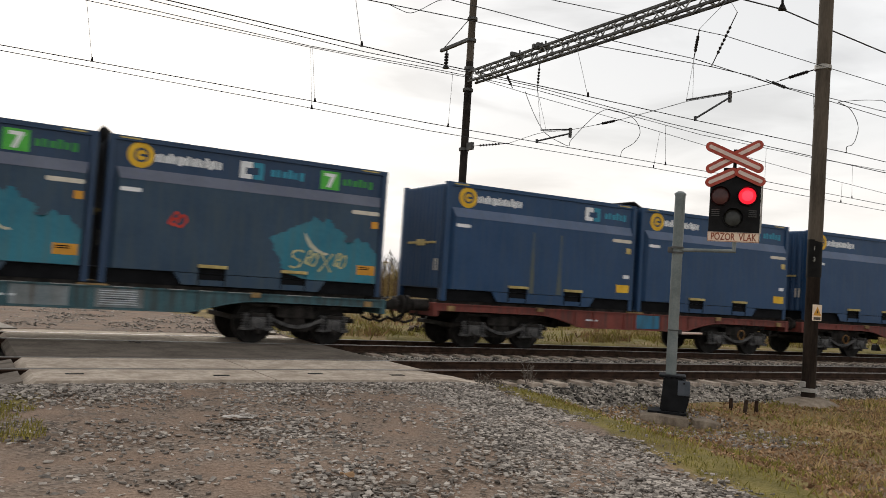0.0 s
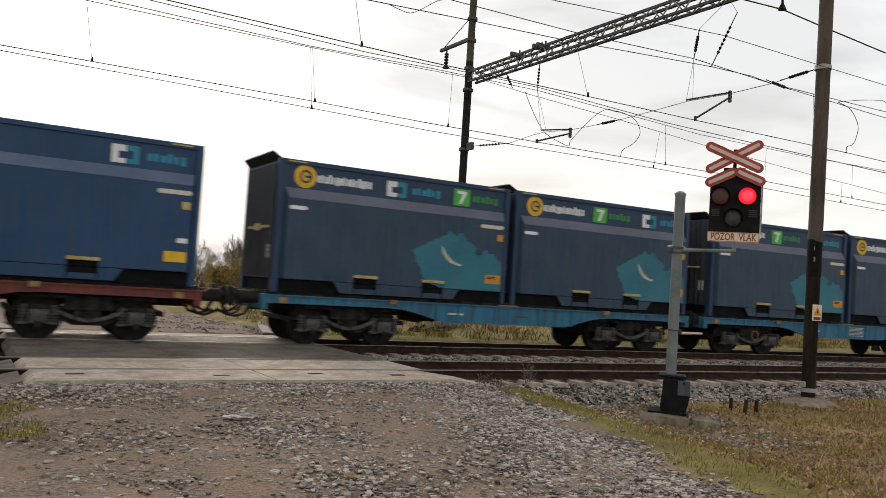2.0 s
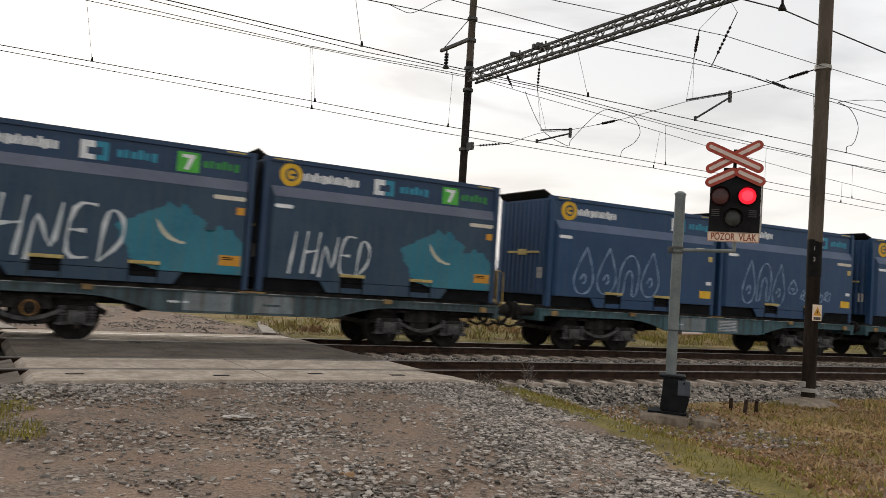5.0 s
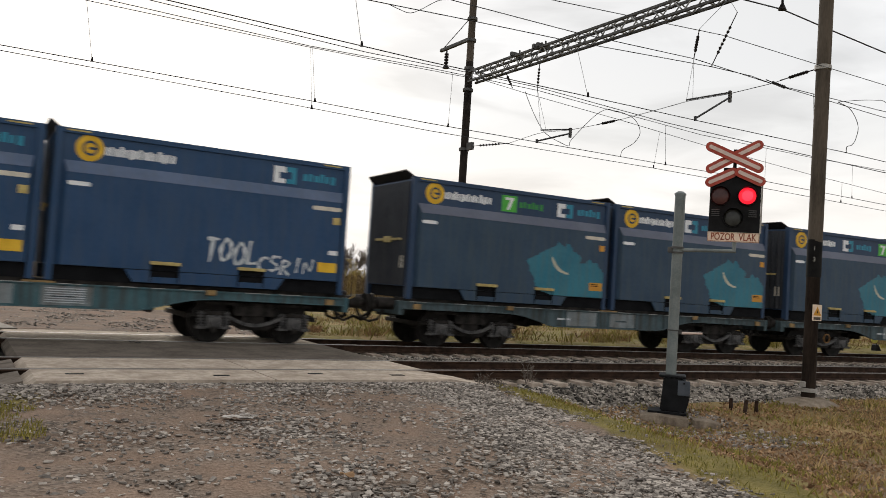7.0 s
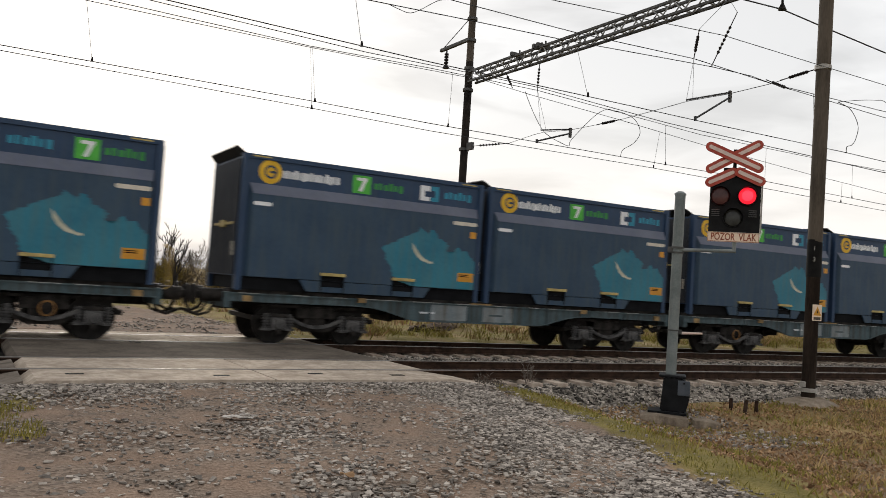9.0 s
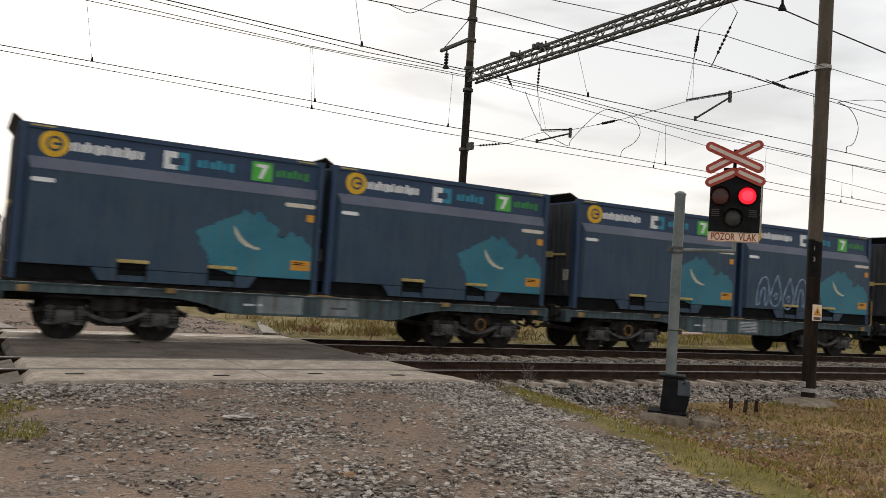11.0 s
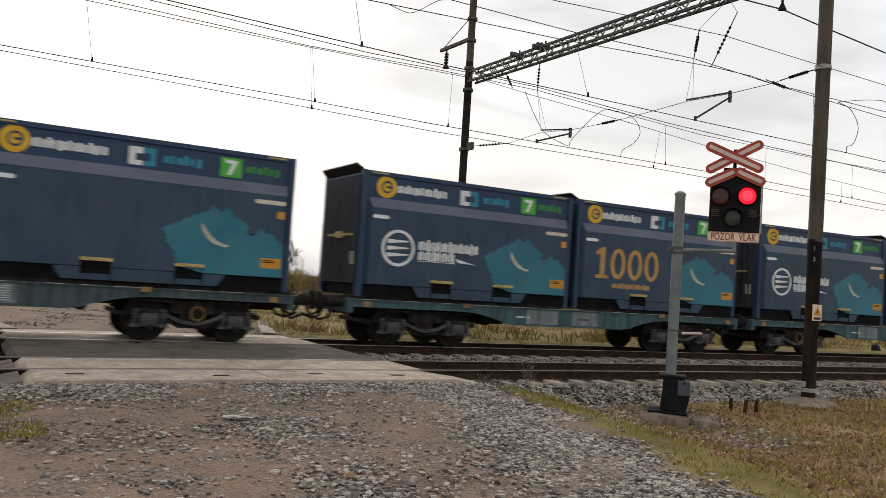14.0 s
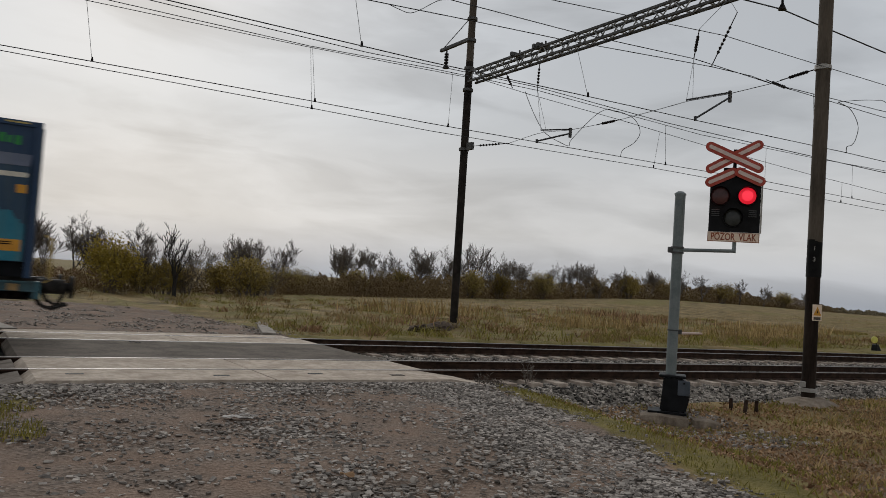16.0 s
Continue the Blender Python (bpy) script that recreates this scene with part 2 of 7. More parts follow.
mk("earth_dark", (0.030, 0.022, 0.017), (0.13, 0.098, 0.075), 9, 0.95, 0.9, spec=0.05)
mk("paper", (0.22, 0.20, 0.18), (0.50, 0.46, 0.42), 6, 0.8)
mk("bark", (0.05, 0.042, 0.036), (0.12, 0.10, 0.088), 6, 0.9, 0.3)
mk("dead_wood", (0.012, 0.010, 0.009), (0.035, 0.030, 0.026), 6, 0.9, 0.3)
mk("twig", (0.085, 0.068, 0.056), (0.17, 0.145, 0.122), 6, 0.9, 0.2)
mk("leaf_olive", (0.17, 0.125, 0.034), (0.34, 0.25, 0.066), 1.2, 0.8, island=0.4, ramp=(0.1, 0.95))
mk("leaf_yellow", (0.26, 0.20, 0.040), (0.48, 0.36, 0.07), 1.2, 0.8, island=0.4, ramp=(0.1, 0.95))
mk("leaf_brown", (0.13, 0.090, 0.040), (0.30, 0.218, 0.085), 1.2, 0.85, island=0.9, ramp=(0.1, 0.95))
mk("scrub", (0.085, 0.055, 0.028), (0.21, 0.145, 0.062), 0.12, 0.9, island=0.22, ramp=(0.1, 0.95))
mk("far_scrub", (0.10, 0.086, 0.062), (0.22, 0.185, 0.11), 0.05, 0.9, island=0.6, ramp=(0.1, 0.95))
mk("rust_scrub", (0.13, 0.075, 0.045), (0.28, 0.165, 0.092), 0.2, 0.9, island=0.3, ramp=(0.1, 0.95))
mk("grass_green", (0.145, 0.132, 0.030), (0.35, 0.295, 0.082), 1.0, 0.8, island=0.9, ramp=(0.1, 0.95), spec=0.1)
mk("grass_dry", (0.24, 0.160, 0.064), (0.54, 0.395, 0.185), 0.8, 0.85, island=0.9, ramp=(0.1, 0.95), spec=0.1)
mk("field_grass", (0.185, 0.135, 0.055), (0.41, 0.300, 0.140), 0.15, 0.85, island=0.6, ramp=(0.1, 0.95), spec=0.1)
mk("leaf_litter", (0.16, 0.092, 0.052), (0.46, 0.295, 0.165), 2.0, 0.85, island=0.9, ramp=(0.1, 0.95), spec=0.1)


def ground_material():
    """Earth, crushed stone, green and dry grass, mixed by the sheet's masks."""
    m = bpy.data.materials.new("ground_mix")
    m.use_nodes = True
    nt = m.node_tree
    N, Lk = nt.nodes.new, nt.links.new
    b = nt.nodes["Principled BSDF"]
    b.inputs["Roughness"].default_value, b.inputs["Specular IOR Level"].default_value = 0.95, 0.15
    co = N("ShaderNodeTexCoord")

    def noise_tex(scale, detail=5.0):
        n = N("ShaderNodeTexNoise")
        n.inputs["Scale"].default_value, n.inputs["Detail"].default_value = scale, detail
        Lk(co.outputs["Object"], n.inputs["Vector"])
        return n.outputs["Fac"]

    def ramp(fac, c1, c2, lo=0.3, hi=0.7):
        r = N("ShaderNodeValToRGB")
        r.color_ramp.elements[0].position, r.color_ramp.elements[1].position = lo, hi
        r.color_ramp.elements[0].color, r.color_ramp.elements[1].color = (*c1, 1), (*c2, 1)
        Lk(fac, r.inputs[0])
        return r.outputs[0]

    def mix(f, a, c):
        x = N("ShaderNodeMixRGB")
        Lk(f, x.inputs[0])
        Lk(a, x.inputs[1])
        Lk(c, x.inputs[2])
        return x.outputs[0]

    def mask(chan, lo=0.35, hi=0.65):
        a = N("ShaderNodeMath")
        a.operation = "MULTIPLY_ADD"
        Lk(noise_tex(4.5, 6.0), a.inputs[0])
        a.inputs[1].default_value = 0.7
        s = N("ShaderNodeMath")
        s.operation = "SUBTRACT"
        Lk(chan, s.inputs[0])
        s.inputs[1].default_value = 0.35
        Lk(s.outputs[0], a.inputs[2])
        r = N("ShaderNodeMapRange")
        r.inputs["From Min"].default_value, r.inputs["From Max"].default_value = lo, hi
        Lk(a.outputs[0], r.inputs["Value"])
        return r.outputs[0]

    at = N("ShaderNodeVertexColor")
    at.layer_name = "cover"
    sp = N("ShaderNodeSeparateColor")
    Lk(at.outputs["Color"], sp.inputs[0])
    vor = N("ShaderNodeTexVoronoi")
    vor.inputs["Scale"].default_value = 30.0
    Lk(co.outputs["Object"], vor.inputs["Vector"])
    stones = ramp(vor.outputs["Color"], (0.066, 0.050, 0.039), (0.245, 0.193, 0.155), 0.1, 0.9)
    earth = ramp(noise_tex(0.9, 8.0), (0.138, 0.094, 0.067), (0.268, 0.191, 0.140), 0.3, 0.7)
    fine = ramp(noise_tex(60.0, 4.0), (0.098, 0.065, 0.047), (0.33, 0.233, 0.176), 0.3, 0.7)
    half = N("ShaderNodeMapRange")
    half.inputs["From Min"].default_value, half.inputs["From Max"].default_value = 0.40, 0.62
    Lk(noise_tex(1.3, 6.0), half.inputs["Value"])
    halfv = half.outputs[0]
    e2 = N("ShaderNodeMixRGB")
    e2.inputs[0].default_value = 0.55
    Lk(earth, e2.inputs[1])
    Lk(fine, e2.inputs[2])
    road = mix(halfv, e2.outputs[0], stones)
    dry = ramp(noise_tex(0.35, 8.0), (0.080, 0.060, 0.024), (0.29, 0.210, 0.098), 0.34, 0.64)
    green = ramp(noise_tex(2.2, 6.0), (0.11, 0.095, 0.030), (0.22, 0.178, 0.06), 0.3, 0.7)
    litter = ramp(noise_tex(14.0, 5.0), (0.080, 0.056, 0.037), (0.31, 0.215, 0.125), 0.3, 0.7)
    c = mix(mask(sp.outputs[2]), dry, litter)
    c = mix(mask(sp.outputs[1]), c, green)
    c = mix(mask(sp.outputs[0]), c, road)
    Lk(c, b.inputs["Base Color"])
    bp = N("ShaderNodeBump")
    bp.inputs["Strength"].default_value, bp.inputs["Distance"].default_value = 0.7, 0.03
    Lk(vor.outputs["Distance"], bp.inputs["Height"])
    Lk(bp.outputs[0], b.inputs["Normal"])
    MATS["ground_mix"] = m


ground_material()


# ---- mesh helpers ----
def add_box(bm, x0, x1, y0, y1, z0, z1, bevel=0.0):
    r = bmesh.ops.create_cube(bm, size=1.0)
    for v in r["verts"]:
        v.co = Vector((x0 + (v.co.x + 0.5) * (x1 - x0), y0 + (v.co.y + 0.5) * (y1 - y0), z0 + (v.co.z + 0.5) * (z1 - z0)))
    if bevel:
        es = list({e for v in r["verts"] for e in v.link_edges})
        bmesh.ops.bevel(bm, geom=es, offset=bevel, segments=2, affect="EDGES", profile=0.6)


def add_cyl(bm, a, b, r1, r2=None, seg=12, caps=True):
    a, b = Vector(a), Vector(b)
    d = b - a
    q = d.to_track_quat("Z", "Y").to_matrix().to_4x4()
    bmesh.ops.create_cone(bm, cap_ends=caps, segments=seg, radius1=r1, radius2=r1 if r2 is None else r2, depth=d.length,
                          matrix=Matrix.Translation((a + b) / 2) @ q)


def add_prism(bm, pts, y0, y1):
    """Extrudes an outline in x and z from y0 to y1."""
    a = [bm.verts.new((x, y0, z)) for x, z in pts]
    b = [bm.verts.new((x, y1, z)) for x, z in pts]
    n = len(pts)
    bm.faces.new(a)
    bm.faces.new(b[::-1])
    for i in range(n):
        bm.faces.new((a[(i + 1) % n], a[i], b[i], b[(i + 1) % n]))


def add_tube(bm, pts, r, seg=6):
    """One joined tube along a polyline."""
    pts = [Vector(q) for q in pts]
    rings = []
    for i, p in enumerate(pts):
        d = (pts[min(i + 1, len(pts) - 1)] - pts[max(i - 1, 0)]).normalized()
        side = Vector((0, 0, 1)).cross(d)
        if side.length < 0.15:
            side = Vector((0, 1, 0)).cross(d)
        side.normalize()
        up = d.cross(side)
        rings.append([bm.verts.new(p + (side * math.cos(2 * math.pi * k / seg) + up * math.sin(2 * math.pi * k / seg)) * r) for k in range(seg)])
    for a, b in zip(rings, rings[1:]):
        for k in range(seg):
            bm.faces.new((a[k], a[(k + 1) % seg], b[(k + 1) % seg], b[k]))
    bm.faces.new(rings[0])
    bm.faces.new(rings[-1][::-1])


def finish(bm, name, mat, smooth=0.0):
    bmesh.ops.recalc_face_normals(bm, faces=bm.faces)
    me = bpy.data.meshes.new(name)
    bm.to_mesh(me)
    bm.free()
    me.materials.append(MATS[mat])
    if smooth:
        me.shade_smooth()
        me.set_sharp_from_angle(angle=radians(smooth))
    return me


CACHE = {}


def part(name, bm, mat, parent, label="", smooth=0.0):
    """One mesh object under a thing or part; bm may be a mesh that is shared."""
    me = bm if isinstance(bm, bpy.types.Mesh) else finish(bm, name, mat, smooth)
    ob = new(name, me)
    ob.parent = parent
    if label:
        ob["label"] = label
    return ob


def shared(key, make, mat, smooth=0.0):
    """A mesh built once for each key and material."""
    k = (key, mat)
    if k not in CACHE:
        bm = bmesh.new()
        make(bm)
        CACHE[k] = finish(bm, key, mat, smooth)
    return CACHE[k]


def thing(name, m, label, category, group="", kind=""):
    ob = new(name)
    ob.empty_display_size = 0.2
    ob.matrix_basis = m
    return tagged(ob, label, category, group, kind)


def raw_mesh(name, verts, faces, mat, label="", category="", kind="stuff", smooth=False):
    me = bpy.data.meshes.new(name)
    me.from_pydata(verts, [], faces)
    me.materials.append(MATS[mat])
    if smooth:
        me.shade_smooth()
    return tagged(new(name, me), label, category, "", kind)


def smoothstep(a, b, x):
    t = np.clip((x - a) / (b - a), 0, 1)
    return t * t * (3 - 2 * t)


# ---- the line of the tracks ----
BEND = -0.00144
NEAR_AXIS, FAR_AXIS = 13.61, 18.39
X_LO, X_HI = -12.0, 45.0


def bend(x):
    """How far the curved line lies off its straight tangent at x."""
    if x < X_LO:
        return BEND * X_LO ** 2 + 2 * BEND * X_LO * (x - X_LO)
    if x > X_HI:
        return BEND * X_HI ** 2 + 2 * BEND * X_HI * (x - X_HI)
    return BEND * x * x


def heading(x):
    return math.degrees(math.atan(2 * BEND * min(max(x, X_LO), X_HI)))


bend_np = np.vectorize(bend)
XS_TRACK = [-70, -40, -20] + [-12 + 1.5 * i for i in range(40)] + [50, 70, 110, 180, 300]


def sweep(name, profile, mat, closed=True, smooth=0.0):
    """Sweeps a profile of (offset, z) along the bent line."""
    verts, faces = [], []
    n = len(profile)
    for x in XS_TRACK:
        for y, z in profile:
            verts.append((x, y + bend(x), z))
    for i in range(len(XS_TRACK) - 1):
        for j in range(n if closed else n - 1):
            k = (j + 1) % n
            faces.append((i * n + j, (i + 1) * n + j, (i + 1) * n + k, i * n + k))
    if closed:
        faces.append(tuple(range(n)))
        faces.append(tuple((len(XS_TRACK) - 1) * n + j for j in reversed(range(n))))
    me = bpy.data.meshes.new(name)
    me.from_pydata(verts, [], faces)
    bm = bmesh.new()
    bm.from_mesh(me)
    bmesh.ops.recalc_face_normals(bm, faces=bm.faces)
    bm.to_mesh(me)
    bm.free()
    me.materials.append(MATS[mat])
    return me


# ---- ground ----
def vnoise(x, y, s, seed=0.0):
    return noise.noise(Vector((x * s + seed, y * s - seed, seed)))


def road_right_edge(y):
    return np.interp(y, [0, 4.7, 5.5, 7.65, 12.2, 20, 24, 30], [4.6, 5.9, 6.15, 7.0, 8.0, 8.0, 7.7, 6.6])


# bearing of the hedgerow, its distance and how far the field climbs towards it
AZ = [-25, 4, 12, 20, 27, 32, 40, 47, 55, 62, 75]
DIST = [42, 46, 54, 68, 84, 104, 160, 235, 420, 700, 900]


def hill(x, y):
    az, d = np.degrees(np.arctan2(x, np.maximum(y, 0.1))), np.hypot(x, y)
    top = np.interp(az, [36, 40, 43.7, 47, 51, 55, 58.7, 64], [0, 0.25, 1.25, 1.5, 1.6, 0.9, 0.0, 0])
    far = np.interp(az, AZ, DIST)
    return np.where(y > 25, top * smoothstep(0.3 * far, 0.97 * far, d), 0.0)


def ground_z(x, y):
    yy = y - bend_np(x)
    z = -0.08 - 0.36 * smoothstep(7.4, 9.6, x - 0.15 * (y - 8)) * (1 - smoothstep(20.5, 22, yy)) - 0.12 * smoothstep(0.4, -2, x)
    z = z - 0.32 * smoothstep(11.3, 12.2, yy) * (1 - smoothstep(20.4, 21.4, yy))
    z = np.where(yy > 20.4, z * (1 - smoothstep(20.4, 22, yy)) - 0.10 * smoothstep(20.4, 22, yy), z)
    z = z + 0.055 * smoothstep(9.8, 11.5, y) * (1 - smoothstep(11.62, 11.75, yy)) * (1 - smoothstep(7.2, 8.2, x))
    d = np.hypot(x - 15.7, y - 24.8)
    # hollow before the concrete blocks of the signal
    u, w = 0.677 * (x - 10.75) - 0.736 * (y - 9.75), 0.736 * (x - 10.75) + 0.677 * (y - 9.75)
    z = z - 0.20 * np.exp(-((u - 0.25) / 1.15) ** 2 - np.where(w < 0, (w / 1.5) ** 2, (w / 0.4) ** 2))
    return z + 0.22 * np.exp(-(d / 1.6) ** 2) + hill(x, y)


def build_ground():
    gx = np.concatenate([-np.geomspace(4200, 6, 26), np.arange(-5, 32, 0.22), np.geomspace(33, 4200, 34)])
    gy = np.concatenate([-np.geomspace(4200, 4, 22), np.arange(-3, 34, 0.22), np.geomspace(35, 4200, 40)])
    X, Y = np.meshgrid(gx, gy)
    Z = ground_z(X, Y)
    wob = np.array([vnoise(x, y, 0.8) + 0.5 * vnoise(x, y, 2.3, 5) for x, y in zip(X.ravel(), Y.ravel())]).reshape(X.shape)
    far = smoothstep(22, 34, Y)
    Z = Z + wob * (0.03 + 0.10 * far) * (np.abs(X) < 60)
    YY = Y - bend_np(X)
    edge = road_right_edge(Y)
    near = YY < 12.5
    road = smoothstep(0.35, -0.25, X - edge) * smoothstep(-0.5, 0.8, X - np.interp(Y, [5, 9, 10.5, 12], [-1.5, -0.4, 0.9, 0.6]))
    road_far = smoothstep(0.4, -0.4, X - np.interp(Y, [20, 24, 29, 33, 36], [8.1, 7.8, 7.4, 6.2, 2.0])) * smoothstep(35.5, 33.5, Y) * (X > -30)
    R = np.where(near, np.where(Y > -40, road, 0), np.where(Y < 36, road_far, 0))
    R = np.maximum(R, 0.85 * smoothstep(1.0, 0.3, np.hypot((X - 8.6) / 1.9, (Y - 5.3) / 0.55)))
    G = np.where(near, smoothstep(0.9, 0.2, np.abs(X - edge - 0.62)) * 0.62 + 0.45 * wob, 0.0)
    G = np.where(near & (X < 1.5), 0.8, G)
    G = np.where(~near, 0.34 + 1.0 * wob + 0.30 * smoothstep(28, 22, Y), G)
    B = np.where(near, smoothstep(0.9, 1.8, X - edge) * smoothstep(6.6, 2.6, X - edge), 0.0)
    B = np.where(~near & (YY < 24), 0.35, B)
    verts = np.stack([X, Y, Z], -1).reshape(-1, 3)
    nx = len(gx)
    idx = np.arange(len(verts)).reshape(X.shape)
    faces = np.stack([idx[:-1, :-1], idx[:-1, 1:], idx[1:, 1:], idx[1:, :-1]], -1).reshape(-1, 4)
    me = bpy.data.meshes.new("ground")
    me.from_pydata(verts.tolist(), [], faces.tolist())
    me.materials.append(MATS["ground_mix"])
    me.shade_smooth()
    lay = me.color_attributes.new("cover", "FLOAT_COLOR", "POINT")
    cols = np.stack([R, np.clip(G, 0, 1), np.clip(B, 0, 1), np.ones_like(R)], -1).astype(np.float32).ravel()
    lay.data.foreach_set("color", cols)
    tagged(new("ground", me), "flat field of dry grass with a gravel road over it", "ground", "", "structure")


build_ground()


# ---- tracks ----
def build_tracks():
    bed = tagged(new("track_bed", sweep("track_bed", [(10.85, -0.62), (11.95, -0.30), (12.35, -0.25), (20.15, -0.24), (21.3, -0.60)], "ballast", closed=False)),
                 "crushed-stone ballast bed under two tracks, near-black as shade between the stones", "track bed", "", "structure")
    foot = [(-0.075, -0.172), (0.075, -0.172), (0.075, -0.155), (0.012, -0.14), (0.012, -0.045), (0.036, -0.035),
            (0.036, -0.008), (-0.036, -0.008), (-0.036, -0.035), (-0.012, -0.045), (-0.012, -0.14), (-0.075, -0.155)]
    head = [(-0.036, -0.008), (0.036, -0.008), (0.034, -0.001), (0.024, 0.003), (-0.024, 0.003), (-0.034, -0.001)]
    for axis in (NEAR_AXIS, FAR_AXIS):
        for s in (-0.7525, 0.7525):
            rail = part("rail", sweep("rail", [(axis + s + y, z) for y, z in foot], "rail_rust"), "", bed, "rusty brown steel rail")
            part("rail_head", sweep("rail_head", [(axis + s + y, z) for y, z in head], "rail_head" if axis == FAR_AXIS else "rail_head_dull"), "", rail, "polished running surface")

    def sleeper(bm):
        add_prism(bm, [(-0.14, -0.42), (0.14, -0.42), (0.125, -0.20), (-0.125, -0.20)], -1.32, 1.32)
        for y in (-0.7525, 0.7525):
            add_box(bm, -0.11, 0.11, y - 0.13, y + 0.13, -0.21, -0.188)
    def fastening(bm):
        for y in (-0.7525, 0.7525):
            for o in (-0.105, 0.105):
                add_box(bm, -0.04, 0.04, y + o - 0.02, y + o + 0.02, -0.19, -0.158)
    me = shared("sleeper", sleeper, "sleeper_concrete")
    clip = shared("rail_fastening", fastening, "rail_rust")
    for axis, off in ((NEAR_AXIS, 0.0), (FAR_AXIS, 0.25)):
        for i in range(-6, 78):
            x = 7.9 + off + 0.605 * i
            if 0.6 < x < 7.75:
                continue
            ob = part("sleeper", me, "", bed)
            part("rail_fastening", clip, "", ob, "rusty rail fastenings")
            ob.matrix_basis = pose(x, axis + bend(x), random.uniform(0.016, 0.026), 0, 0, heading(x) + random.uniform(-0.6, 0.6))


build_tracks()


SLOTS = [(1.6, 12.3), (3.6, 12.08), (5.2, 12.3), (6.6, 12.1)]


def build_crossing():
    """Concrete panels in and beside the tracks, asphalt between the tracks."""
    g = thing("level_crossing", pose(0, 0, 0), "level crossing of pale concrete panels and grey asphalt", "level crossing", "", "structure")

    def slab(name, x0, x1, y0, y1, mat, z1=0.0, ramp0=0.25, ramp1=0.3, label=""):
        bm = bmesh.new()
        lo = z1 - 0.17
        pts = [(x0, lo), (x1, lo), (x1, z1 - 0.10), (x1 - ramp1, z1), (x0 + ramp0, z1), (x0, z1 - 0.10)]
        add_prism(bm, pts, y0, y1)
        for v in bm.verts:
            v.co.y += bend(v.co.x)
        part(name, bm, mat, g, label)
    n, f = NEAR_AXIS, FAR_AXIS
    xl, xr = 0.95, 7.75
    slab("concrete_panel", xl, 4.28, n - 1.98, n - 0.80, "crossing_concrete", -0.004, 0.12, 0.008)
    slab("concrete_panel", 4.30, xr + 0.35, n - 1.98, n - 0.80, "crossing_concrete", -0.008, 0.008, 0.75)
    slab("concrete_panel", xl, 4.26, n - 0.665, n + 0.665, "crossing_concrete", 0.0, 0.12, 0.008)
    slab("concrete_panel", 4.28, xr, n - 0.665, n + 0.665, "crossing_concrete", -0.004, 0.008, 0.22)
    slab("asphalt", xl, xr, n + 0.80, f - 0.80, "crossing_asphalt", -0.006, 0.08, 0.25, "grey worn asphalt strip")
    slab("concrete_panel", xl, 4.30, f - 0.665, f + 0.665, "crossing_concrete", 0.0, 0.12, 0.008)
    slab("concrete_panel", 4.32, xr, f - 0.665, f + 0.665, "crossing_concrete", -0.004, 0.008, 0.25)
    slab("concrete_panel", xl, xr, f + 0.80, f + 1.75, "crossing_concrete", -0.02, 0.12, 0.3)
    # lifting slots in the panels by the road: flat boxes, black for their shade
    for x, y in SLOTS:
        bm = bmesh.new()
        add_box(bm, -0.12, 0.12, -0.05, 0.05, -0.012, 0.004)
        part("lifting_slot_shade", bm, "rubber", g, "flat black box for the shade in a lifting slot").matrix_basis = pose(x, y, -0.005)
    # sloped end blocks that ward off hanging gear
    for y0, y1 in ((n - 0.62, n + 0.62), (n - 1.9, n - 0.85), (f - 0.62, f + 0.62)):
        bm = bmesh.new()
        add_prism(bm, [(xl - 0.75, -0.2), (xl - 0.03, -0.2), (xl - 0.03, -0.02), (xl - 0.7, -0.16)], y0, y1)
        part("end_block", bm, "old_concrete", g, "sloped concrete end block")


build_crossing()


def build_kerbs():
    for x, y, rz, h in ((8.12, 23.3, 73.3, 3.05), (0.95, 22.0, 97, 2.0)):
        bm = bmesh.new()
        add_box(bm, -h, h, -0.18, 0.18, -0.25, 0.09, 0.02)
        k = tagged(new("kerb_slab", finish(bm, "kerb_slab", "kerb_concrete")), "pale concrete kerb slab edging the gravel road", "kerb", "kerbs of the road")
        k.matrix_basis = pose(x, y, -0.11, 0, 0.8, rz)


build_kerbs()


# ---- overhead line ----
PX = 15.7


